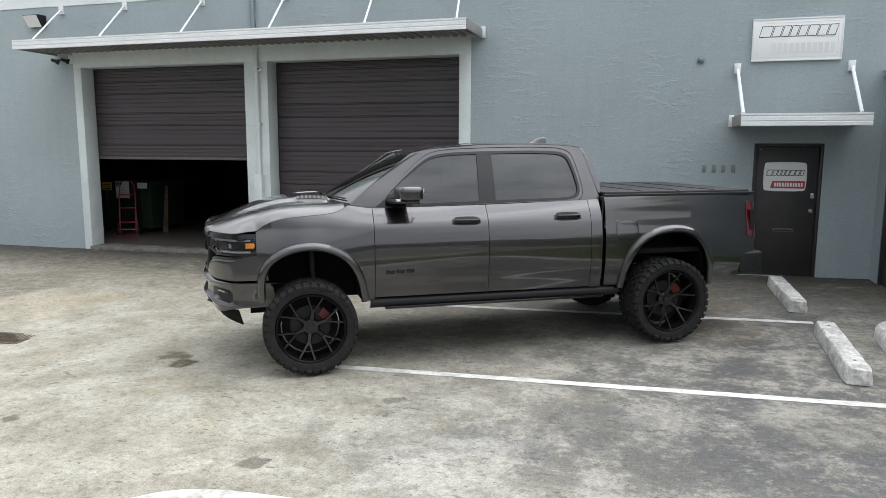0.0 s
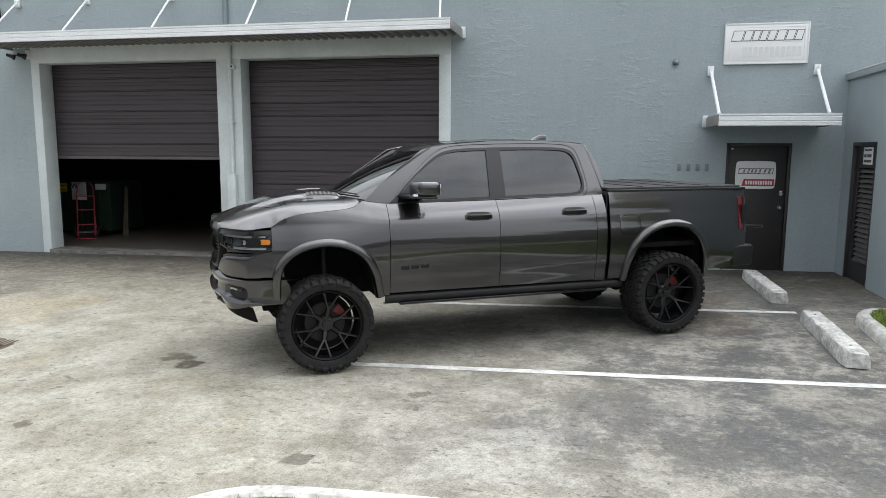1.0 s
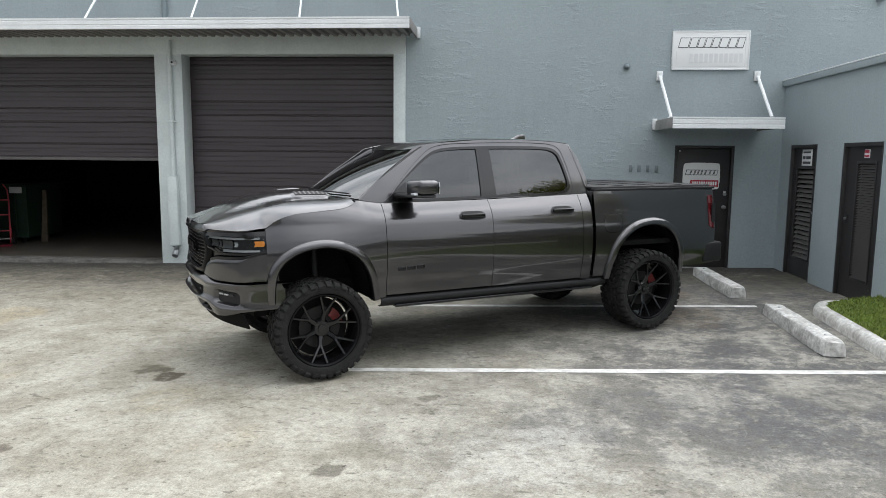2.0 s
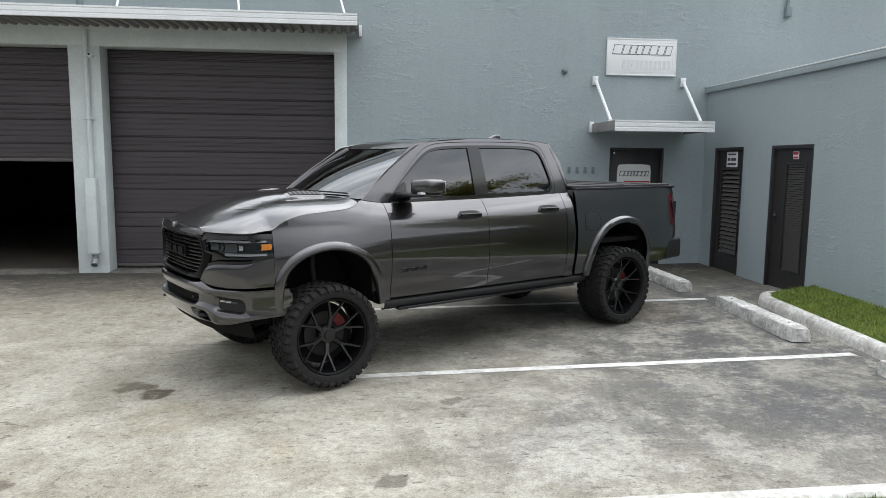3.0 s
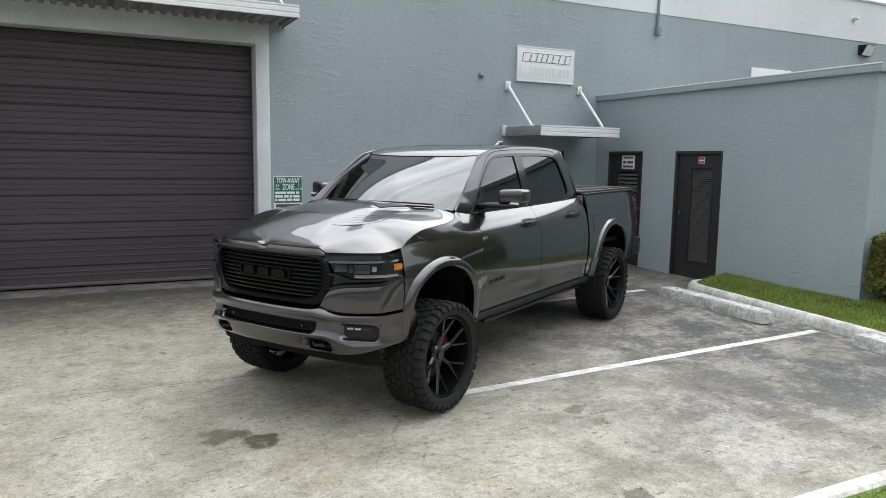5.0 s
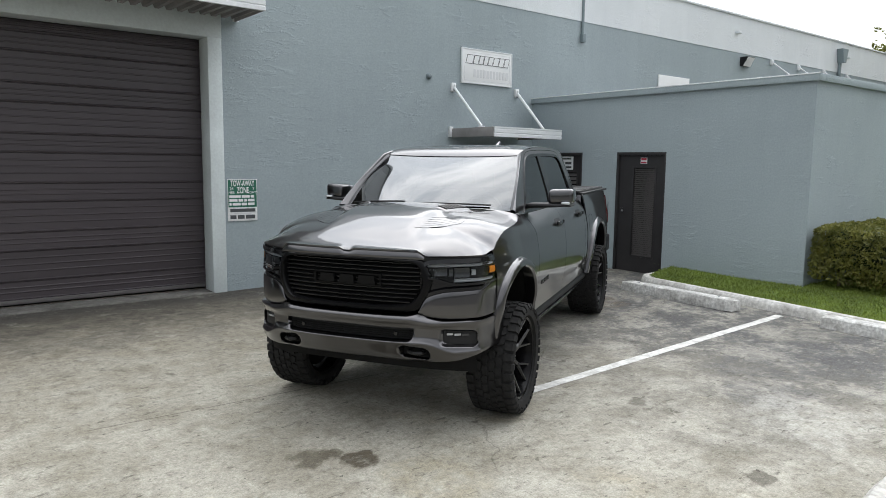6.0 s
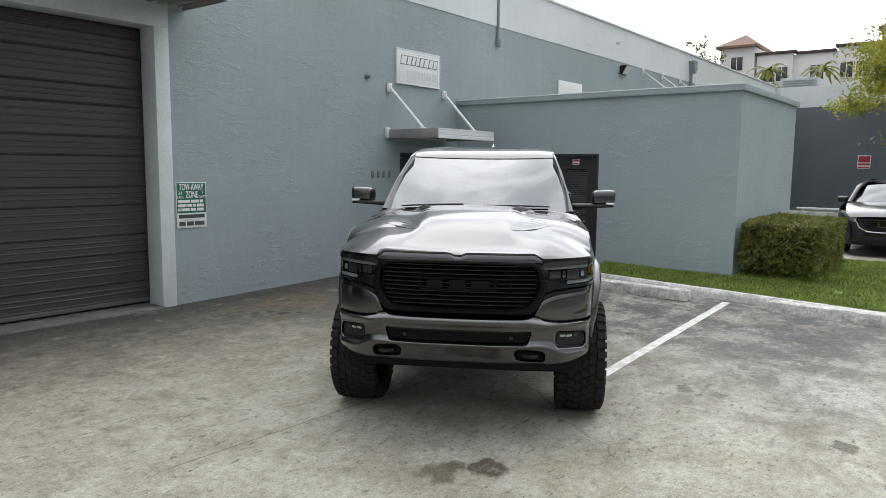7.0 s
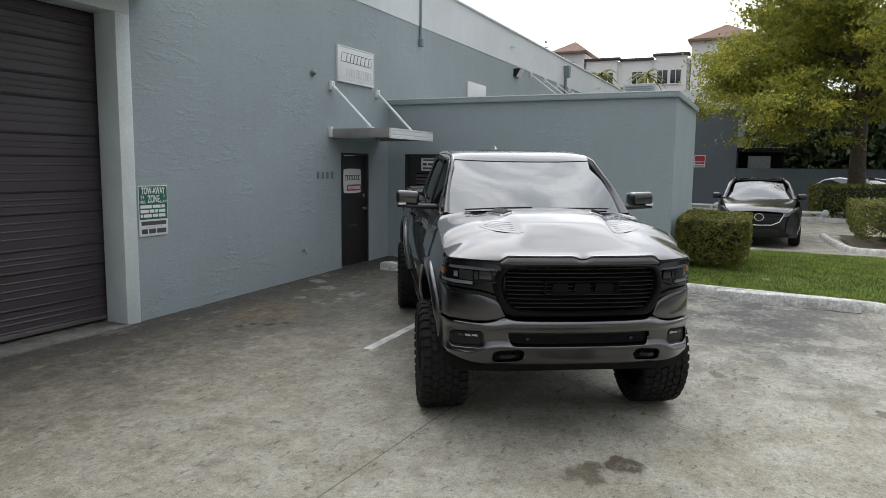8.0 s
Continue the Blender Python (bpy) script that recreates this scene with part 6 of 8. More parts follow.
def entry_door():
    T = thing("entry_door", pose(1.865, WY, 0.17), "closed black flush steel entry door", "door")
    for a, b, c, d in ((-0.479, -0.435, 0.0, 2.038), (0.435, 0.479, 0.0, 2.038), (-0.435, 0.435, 1.995, 2.038)):
        part("door_frame", box(a, b, 0.012, 0.14, c, d, 0.004), M_DOOR, T)
    part("door_leaf", box(-0.431, 0.431, 0.06, 0.105, 0.02, 1.992, 0.003), M_DOOR, T, "black door leaf")
    part("threshold", box(-0.479, 0.479, 0.01, 0.16, -0.02, 0.018, 0.004), M_STEEL, T)
    part("mail_slot", box(-0.14, 0.14, 0.050, 0.0598, 0.700, 0.752, 0.004), M_LOUVER, T, "dark metal mail slot")
    part("slot_flap", box(-0.12, 0.12, 0.045, 0.0502, 0.712, 0.738, 0.002), M_DOOR, T)
    part("deadbolt", tube([(0.37, 0.03, 1.245), (0.37, 0.0598, 1.245)], 0.026, 14), M_STEEL, T, "steel deadbolt")
    part("lock_plate", box(0.35, 0.39, 0.052, 0.0598, 1.27, 1.295, 0.002), M_SIGN, T)
    part("door_knob", lathe([(0.0, 0.0), (0.006, 0.022), (0.025, 0.031), (0.044, 0.024), (0.05, 0.014), (0.062, 0.014), (0.064, 0.032), (0.070, 0.033)], 18), M_STEEL, T, "round steel door knob").location = (0.365, -0.010, 1.03)
    for z in (0.25, 1.0, 1.75):
        part("hinge", tube([(-0.435, 0.052, z), (-0.435, 0.052, z + 0.1)], 0.009, 8), M_DOOR, T)
    part("contact_plate", box(-0.40, -0.365, 0.052, 0.0598, 1.94, 1.96, 0.001), M_SIGN, T)
    S = thing("door_sign", pose(1.845, WY + 0.058, 1.49), "white business sign with red strip, on the black door", "sign")
    part("panel", prism(rounded([(-0.30, 0.0), (0.30, 0.0), (0.30, 0.44), (-0.30, 0.44)], 0.08, 2), lambda x, z: (x, -0.001, z), lambda x, z: (x, -0.006, z)), M_SIGN, S, smooth=False)
    f = lambda x, z, e: (x, -0.0062 - e, z)
    x = -0.265
    for w in (0.085, 0.065, 0.055, 0.055, 0.06, 0.075, 0.065, 0.06):
        slant_block(S, x, x + w - 0.005, 0.235, 0.325, f, 0.02)
        x += w
    part("red_strip", prism([(-0.20, 0.045), (0.28, 0.045), (0.28, 0.155), (-0.17, 0.155)], lambda x, z: f(x, z, 0.0), lambda x, z: f(x, z, 0.002)), M_SIGNRED, S, "red strip", smooth=False)
    for k in range(11):
        bars(S, [(-0.145 + k * 0.037, -0.145 + k * 0.037 + 0.026, 0.07, 0.13)], lambda x, z, e: (x, -0.0085 - e, z), M_SIGN)
    return T


entry_door()


def number_bars():
    T = thing("wall_numerals", pose(0.885, WY, 1.765), "small weathered metal numerals fixed to the stucco", "numerals")
    for k in range(4):
        part("numeral_bar", box(-0.235 + k * 0.14, -0.225 + k * 0.14 + 0.045, -0.016, -0.004, 0.0, 0.115, 0.004), M_NUM, T)


number_bars()


def tow_sign():
    T = thing("tow_away_sign", pose(-2.808, WY, 1.12), "green and white metal tow-away sign on the stucco", "sign")
    part("panel", box(-0.222, 0.222, -0.014, -0.004, 0.0, 0.605, 0.002), M_SIGN, T, "white sign panel")
    part("green_field", box(-0.214, 0.214, -0.0165, -0.0142, 0.200, 0.597), M_SIGNGREEN, T, "green printed field", smooth=False)
    at = lambda x, z: pose(x, -0.0172, z, 90, 0, 0)
    text_part("TOW-AWAY", 0.115, at(0, 0.540), M_SIGN, T, width=0.36, bold=0.002)
    text_part("ZONE", 0.125, at(0.005, 0.440), M_SIGN, T, width=0.185, bold=0.002)
    text_part("24", 0.06, at(-0.165, 0.465), M_SIGN, T)
    text_part("HRS", 0.05, at(-0.165, 0.410), M_SIGN, T)
    text_part("7", 0.06, at(0.165, 0.465), M_SIGN, T)
    text_part("DAYS", 0.05, at(0.165, 0.410), M_SIGN, T)
    f = lambda x, z, e: (x, -0.0166 - e, z)
    for z, ws in ((0.335, (0.17, 0.12, 0.05)), (0.280, (0.12, 0.07, 0.04, 0.10)), (0.225, (0.03, 0.12, 0.08, 0.10))):
        x = -0.2
        for w in ws:
            bars(T, [(x, x + w, z, z + 0.038)], f, M_SIGN)
            x += w + 0.016
    g = lambda x, z, e: (x, -0.0142 - e, z)
    bars(T, [(-0.19, 0.19, 0.130, 0.178)], g, M_INK)
    bars(T, [(-0.13, 0.13, 0.100, 0.116)], g, M_PALEINK)
    x = -0.19
    for w in (0.09, 0.1, 0.14):
        bars(T, [(x, x + w, 0.030, 0.085)], g, M_INK)
        x += w + 0.022


tow_sign()

# the next unit's sign above the low wing
ns = thing("wall_sign", pose(7.63, WY, 3.43), "blank white sign of the next unit, half hidden by the wing", "sign")
part("panel", box(-0.6, 0.6, -0.035, -0.004, 0.0, 0.62, 0.003), M_SIGN, ns, "white sign panel")


def wall_lamp(x, z):
    """Wedge-shaped wall pack with a bright glass front."""
    T = thing("wall_lamp", pose(x, WY, z), "dark box wall lamp with pale prismatic glass", "lamp", "wall lamps")
    bm = prism([(-0.004, 0.0), (-0.004, 0.22), (-0.19, 0.22), (-0.07, 0.0)], lambda y, w: (-0.20, y, w), lambda y, w: (0.20, y, w))
    part("housing", bm, M_BLACK, T, "dark bronze housing", angle=20)
    part("glass_front", prism([(-0.075, -0.004), (-0.195, 0.205), (-0.215, 0.205), (-0.095, -0.004)], lambda y, w: (-0.17, y, w), lambda y, w: (0.15, y, w)), M_SIGN, T, "pale prismatic glass", angle=20)


wall_lamp(-12.04, 4.49)
wall_lamp(10.66, 4.56)


def security_camera(x, z):
    T = thing("security_camera", pose(x, TY, z), "white dome security camera on the pillar", "camera")
    part("base", lathe([(-0.03, 0.0), (-0.03, 0.05), (0.0, 0.055)], 20), M_WHITE_METAL, T)
    part("dome", lathe([(-0.085, 0.0), (-0.082, 0.02), (-0.07, 0.038), (-0.03, 0.046)], 20), M_WHITE_METAL, T)
    part("lens", lathe([(-0.092, 0.0), (-0.092, 0.017), (-0.080, 0.019)], 16), M_GLOSSBLACK, T, "black lens")


security_camera(-7.03, 3.535)


def flood_lamp():
    T = thing("flood_lamp", pose(-11.28, WY, 3.82), "small dark twin-head flood lamp beside the bay header", "lamp")
    part("mount", box(-0.05, 0.05, -0.05, -0.004, -0.06, 0.10, 0.006), M_WHITE_METAL, T)
    for x, tilt in ((-0.30, 0.3), (-0.06, 0.2)):
        hd = part("lamp_head", lathe([(-0.08, 0.0), (-0.08, 0.03), (0.0, 0.034), (0.06, 0.055), (0.065, 0.0)], 14, "x"), M_BLACK, T, "dark lamp head")
        hd.location, hd.rotation_euler = (x, -0.11, -0.01), (0, 0.3, 0.4)
    part("lamp_arm", tube([(0, -0.05, 0.0), (-0.15, -0.09, 0.01), (-0.30, -0.11, 0.0)], 0.012, 8), M_BLACK, T)


flood_lamp()
bell = thing("alarm_sounder", pose(0.548, WY, 3.465), "small dark round alarm sounder on the stucco", "alarm")
part("dome", lathe([(-0.075, 0.0), (-0.070, 0.022), (-0.05, 0.040), (-0.02, 0.046), (-0.004, 0.046)], 20), M_NUM, bell)
part("base", lathe([(-0.02, 0.0), (-0.02, 0.055), (-0.003, 0.055)], 20), M_PIPE, bell)
tap = thing("hose_tap", pose(0.24, WY, 0.61), "small steel hose tap on the stucco", "tap")
part("pipe", tube([(0, -0.003, 0), (0, -0.06, 0), (0, -0.085, -0.03), (0, -0.085, -0.06)], 0.013, 8), M_STEEL, tap)
part("handle", lathe([(0.0, 0.0), (0.0, 0.032), (0.012, 0.032), (0.012, 0.0)], 10, "z"), M_STEEL, tap).location = (0, -0.055, 0.03)


def wall_pipe(x, z0, z1, r, y, label, m, clamps=(), foot=None):
    T = thing("wall_pipe", pose(x, y, z0), label, "pipe")
    part("pipe", tube([(0, -r - 0.003, 0), (0, -r - 0.003, z1 - z0)], r, 12), m, T)
    for c in clamps:
        part("clamp", box(-r - 0.035, r + 0.035, -2 * r - 0.012, -0.003, c - z0 - 0.012, c - z0 + 0.012, 0.003), m, T)
    if foot:
        part("boot", box(-foot[0], foot[0], -foot[1], -0.003, foot[2] - z0, foot[3] - z0, 0.015), m, T, "white metal guard round the pipe foot")
    return T


wall_pipe(-7.15, 4.08, 5.76, 0.045, WY, "blue-grey painted downpipe on the stucco", M_PIPE)
wall_pipe(-7.09, 0.36, 3.90, 0.040, TY, "white painted pipe with metal guard on the pillar", M_TRIM, (2.55, 1.55, 1.12, 0.60), (0.085, 0.13, 0.42, 1.62))
elbow = thing("pipe_outlet", pose(-7.09, TY, 0.30), "pale metal outlet at the pipe foot", "pipe")
part("spout", tube([(0, -0.06, 0.10), (0, -0.06, 0.02), (0.01, -0.14, -0.06)], 0.052, 10), M_GALV, elbow)
wall_pipe(4.41, 4.60, 5.76, 0.028, WY, "thin grey conduit with end box on the upper wall", M_PIPE)
cb = thing("conduit_box", pose(4.41, WY, 4.46), "small grey conduit end box", "electrical box")
part("body", box(-0.05, 0.05, -0.09, -0.004, 0.0, 0.16, 0.01), M_PIPE, cb)
hp = wall_pipe(16.0, 3.3, 5.15, 0.05, WY, "grey downpipe further along the wall", M_PIPE)
part("hopper_head", prism([(-0.19, 5.55 - 3.3), (0.19, 5.55 - 3.3), (0.08, 5.15 - 3.3), (-0.08, 5.15 - 3.3)], lambda x, z: (x, -0.20, z), lambda x, z: (x, -0.014, z)), M_PIPE, hp, "grey hopper head")
for px in (1.9, 10.2, 16.5, 21.5):
    sc = thing("roof_scupper", pose(px, WY - 0.012, 5.35), "small pale roof drain spout in the parapet", "drain spout", "roof scuppers")
    part("spout", box(-0.06, 0.06, -0.12, -0.002, -0.03, 0.03, 0.008), M_BAND, sc)


def louvred_door(y0, y1, z0, z1, ly0, ly1, lz0, lz1, n, hy, label):
    """Steel door in the wing's wall with a field of fixed louvres."""
    T = thing("louvred_door", pose(WX, (y0 + y1) / 2, z0), label, "door", "louvred doors")
    c = (y0 + y1) / 2
    hw = (y1 - y0) / 2
    H = z1 - z0
    for a, b, p, q in ((-hw, -hw + 0.04, 0, H), (hw - 0.04, hw, 0, H), (-hw + 0.04, hw - 0.04, H - 0.05, H)):
        part("door_frame", box(0.004, 0.135, a, b, p, q, 0.003), M_DOOR, T)
    la, lb, lc, ld = ly0 - c, ly1 - c, lz0 - z0, lz1 - z0
    for a, b, p, q in ((-hw + 0.042, la, 0.01, H - 0.052), (lb, hw - 0.042, 0.01, H - 0.052), (la, lb, 0.01, lc), (la, lb, ld, H - 0.052)):
        part("door_leaf", box(0.05, 0.09, a, b, p, q), M_DOOR, T, smooth=False)
    part("louvre_back", box(0.095, 0.10, la, lb, lc, ld), M_DARK, T, smooth=False)
    pitch = (ld - lc) / n
    for k in range(n):
        z = lc + k * pitch
        bm = prism([(0.046, z + pitch * 0.05), (0.052, z + pitch * 0.05), (0.086, z + pitch * 0.80), (0.080, z + pitch * 0.80)], lambda x, w: (x, la + 0.004, w), lambda x, w: (x, lb - 0.004, w))
        part("louvre_slat", bm, M_LOUVER, T, smooth=False)
    for a, b, p, q in ((la - 0.03, la, lc - 0.03, ld + 0.03), (lb, lb + 0.03, lc - 0.03, ld + 0.03), (la, lb, lc - 0.03, lc), (la, lb, ld, ld + 0.03)):
        part("louvre_frame", box(0.038, 0.0498, a, b, p, q, 0.002), M_DOOR, T)
    part("handle_plate", box(0.030, 0.0498, hy - c - 0.04, hy - c + 0.04, 1.00, 1.09, 0.004), M_DOOR, T)
    part("lock", tube([(0.012, hy - c - 0.01, 1.045), (0.03, hy - c - 0.01, 1.045)], 0.018, 12), M_STEEL, T, "small steel lock")
    return T


louvred_door(10.56, 11.485, 0.175, 2.215, 10.72, 11.28, 0.50, 1.85, 19, 10.63, "black steel door with wide louvres, closed")
louvred_door(8.80, 9.79, 0.175, 2.215, 9.03, 9.45, 0.47, 1.945, 44, 9.66, "black steel door with narrow louvre panel, closed")
nt = thing("notice", pose(WX, 10.985, 1.90), "white printed notice on the louvred door", "sign")
part("sheet", box(0.042, 0.0495, -0.17, 0.17, 0.0, 0.245, 0.003), M_SIGN, nt)
bars(nt, [(-0.12, 0.12, 0.19, 0.215), (-0.13, 0.02, 0.10, 0.145), (0.05, 0.13, 0.10, 0.145), (-0.13, 0.13, 0.03, 0.065)], lambda y, z, e: (0.0418 - e, y, z), M_INK)
nt = thing("sticker", pose(WX, 9.26, 2.02), "small red and white sticker on the door", "sign")
part("sheet", box(0.0435, 0.0495, -0.065, 0.065, 0.0, 0.105, 0.002), M_SIGN, nt)
bars(nt, [(-0.055, 0.055, 0.060, 0.098), (-0.055, 0.055, 0.010, 0.035)], lambda y, z, e: (0.0433 - e, y, z), M_SIGNRED)


# ---- inside the open bay ----
def steel_cabinet():
    T = thing("steel_bin", pose(-12.1, 14.6, 0.125), "dark green steel waste bin with notices on its side", "waste bin")
    part("body", box(-0.78, 0.78, -0.6, 0.6, 0.10, 1.20, 0.02), M_BINGREEN, T, "dark green steel body")
    for x in (-0.5, 0.0, 0.5):
        part("stiffener", box(x - 0.04, x + 0.04, -0.635, -0.6005, 0.15, 1.15, 0.008), M_BINGREEN, T)
    part("rim", box(-0.81, 0.81, -0.64, 0.64, 1.16, 1.22, 0.012), M_BINGREEN, T)
    part("lid", box(-0.80, 0.80, -0.62, 0.62, 1.225, 1.255, 0.01), M_BLACK, T, "black plastic lid")
    for x in (-0.6, 0.6):
        for y in (-0.45, 0.45):
            part("caster", lathe([(-0.025, 0.0), (-0.025, 0.05), (0.025, 0.05), (0.025, 0.0)], 14), M_BLACK, T).location = (x, y, 0.05)
    for x, z, w, hh, m in ((-0.42, 0.98, 0.27, 0.19, M_SIGNYELLOW), (0.02, 0.80, 0.38, 0.40, M_SIGN), (0.58, 1.04, 0.27, 0.13, M_PALEINK)):
        S = thing("notice", pose(-12.1 + x, 13.96, 0.125 + z), {M_SIGNYELLOW: "yellow notice on the green bin", M_SIGN: "white notice with dark heading on the green bin", M_PALEINK: "grey notice on the green bin"}[m], "sign")
        part("sheet", box(-w / 2, w / 2, -0.008, -0.002, 0, hh, 0.002), m, S)
        f = lambda a, b, e: (a, -0.0082 - e, b)
        if m is M_SIGN:
            text_part("W", 0.17, pose(-0.11, -0.0095, 0.31, 90, 0, 0), M_INK, S, bold=0.004)
            bars(S, [(-0.14, 0.14, 0.17 - k * 0.05, 0.195 - k * 0.05) for k in range(3)], f, M_PALEINK)
        elif m is M_SIGNYELLOW:
            bars(S, [(-0.11, 0.11, 0.03, 0.05), (-0.11, 0.11, 0.13, 0.15)], f, M_INK)


steel_cabinet()


def hand_truck():
    T = thing("hand_truck", pose(-11.50, 13.38, 0.125, 0, 0, 30), "red tubular hand truck with black tyres", "hand truck")
    tilt = lambda x, z: (x, 0.02 + 0.16 * z, z)
    for s in (-1, 1):
        part("side_tube", tube([tilt(s * 0.17, 0.06), tilt(s * 0.17, 0.9), tilt(s * 0.15, 1.12), tilt(s * 0.08, 1.24)], 0.014, 8), M_SIGNRED, T, "red steel tube")
        wl_ = part("wheel", lathe([(-0.03, 0.05), (-0.03, 0.105), (-0.015, 0.125), (0.015, 0.125), (0.03, 0.105), (0.03, 0.05)], 20, "x"), M_RUBBER, T, "black tyre")
        wl_.location = (s * 0.23, 0.14, 0.125)
        hub = part("rim", lathe([(-0.025, 0.0), (-0.025, 0.055), (0.025, 0.055), (0.025, 0.0)], 16, "x"), M_STEEL, T, "pale wheel rim")
        hub.location = (s * 0.23, 0.14, 0.125)
        part("brace", tube([tilt(s * 0.17, 0.55), (s * 0.19, 0.15, 0.13)], 0.010, 6), M_SIGNRED, T)
    for z in (0.3, 0.62, 0.92):
        part("cross_bar", tube([tilt(-0.17, z), tilt(0.17, z)], 0.012, 8), M_SIGNRED, T)
    part("axle", tube([(-0.24, 0.14, 0.125), (0.24, 0.14, 0.125)], 0.010, 8), M_STEEL, T)
    part("toe_plate", box(-0.2, 0.2, -0.2, 0.03, 0.01, 0.022, 0.003), M_SIGNRED, T)
    part("handle", tube([tilt(-0.08, 1.24), tilt(0.0, 1.27), tilt(0.08, 1.24)], 0.016, 8), M_BLACK, T, "black handle grip")


hand_truck()
pl = thing("plank", pose(-11.05, 14.1, 0.125), "dull brown board leaning inside the workshop", "board")
part("board", prism([(-0.09, 0.0), (0.05, 0.0), (-0.02, 1.1), (-0.10, 1.1)], lambda x, z: (x, 0.02 + z * 0.15, z), lambda x, z: (x, 0.05 + z * 0.15, z)), M_BARK, pl, smooth=False)
sh = thing("storage_shelf", pose(-8.2, 22.5, 0.125), "dark steel shelf in the back of the workshop", "shelf")
for x in (-1.2, 1.2):
    for y in (-0.3, 0.3):
        part("upright", box(x - 0.03, x + 0.03, y - 0.03, y + 0.03, 0, 2.2), M_NUM, sh, smooth=False)
for z in (0.3, 1.0, 1.7, 2.15):
    part("shelf_board", box(-1.2, 1.2, -0.3, 0.3, z, z + 0.03), M_NUM, sh, smooth=False)


# ---- kerbs, stops, lines, lawn ----
KERB = [(3.06, 8.70), (2.80, 8.76), (2.52, 8.76), (2.34, 8.66), (2.24, 8.45), (2.21, 8.1), (2.10, 6.6), (1.99, 5.2), (1.88, 3.90), (1.82, 3.62), (1.60, 3.53), (0.5, 3.525), (-1.2, 3.545), (-2.25, 3.555), (-2.62, 3.50), (-2.86, 3.36), (-2.99, 3.15), (-3.03, 2.91), (-2.97, 2.63), (-2.79, 2.44), (-2.44, 2.33), (0.0, 2.3), (4.0, 2.3), (7.6, 2.3)]


def kerb(path, hgt, wid, label, name="kerb_lawn"):
    """A concrete kerb along a line; the line is its outer face at the lot."""
    pts = smoothline(path, 150, 1)
    bm = bmesh.new()
    rows = []
    n = len(pts)
    for i, p in enumerate(pts):
        t = (Vector(pts[min(i + 1, n - 1)]) - Vector(pts[max(i - 1, 0)])).normalized()
        o = Vector((-t.y, t.x))
        g = grade(*p)
        wob = 0.008 * noise.noise(Vector((p[0] * 1.7, p[1] * 1.7, 0)))
        row = []
        for d, z in ((0.0, -0.12), (0.008 + wob, hgt * 0.55), (0.022 + wob, hgt - 0.02), (0.045 + wob, hgt + wob * 0.5), (wid - 0.02, hgt + wob * 0.5), (wid, hgt - 0.02), (wid, -0.12)):
            row.append(bm.verts.new((p[0] + o.x * d, p[1] + o.y * d, g + z)))
        rows.append(row)
    for a, b in zip(rows, rows[1:]):
        for j in range(6):
            bm.faces.new((a[j], b[j], b[j + 1], a[j + 1]))
    bm.faces.new(rows[0])
    bm.faces.new(rows[-1][::-1])
    bmesh.ops.recalc_face_normals(bm, faces=bm.faces[:])
    return structure(name, bm, M_CONC, label, "kerb")


kerb(KERB, 0.125, 0.15, "white painted concrete kerb, stained and chipped, round the lawn")
LAWN = [(3.06, 8.58), (2.80, 8.62), (2.56, 8.60), (2.44, 8.50), (2.36, 8.3), (2.26, 6.6), (2.15, 5.2), (2.01, 3.38), (1.6, 3.37), (-2.3, 3.36), (-2.60, 3.30), (-2.78, 3.06), (-2.82, 2.82), (-2.72, 2.58), (-2.4, 2.47), (7.6, 2.46), (7.6, 9.0), (3.06, 9.0)]


def lawn_z(x, y):
    up = 0.105 if x < 2.0 else 0.105 + 0.10 * min(1.0, max(0.0, (x - 2.3) / 0.9)) - 0.10 * min(1.0, max(0.0, (x - 5.0) / 2.5))
    return grade(x, y) + up + 0.015 * noise.noise(Vector((x, y, 3)))


def inside(p, poly):
    c = False
    for (xa, ya), (xb, yb) in zip(poly, poly[1:] + poly[:1]):
        if (ya > p[1]) != (yb > p[1]) and p[0] < (xb - xa) * (p[1] - ya) / (yb - ya) + xa:
            c = not c
    return c


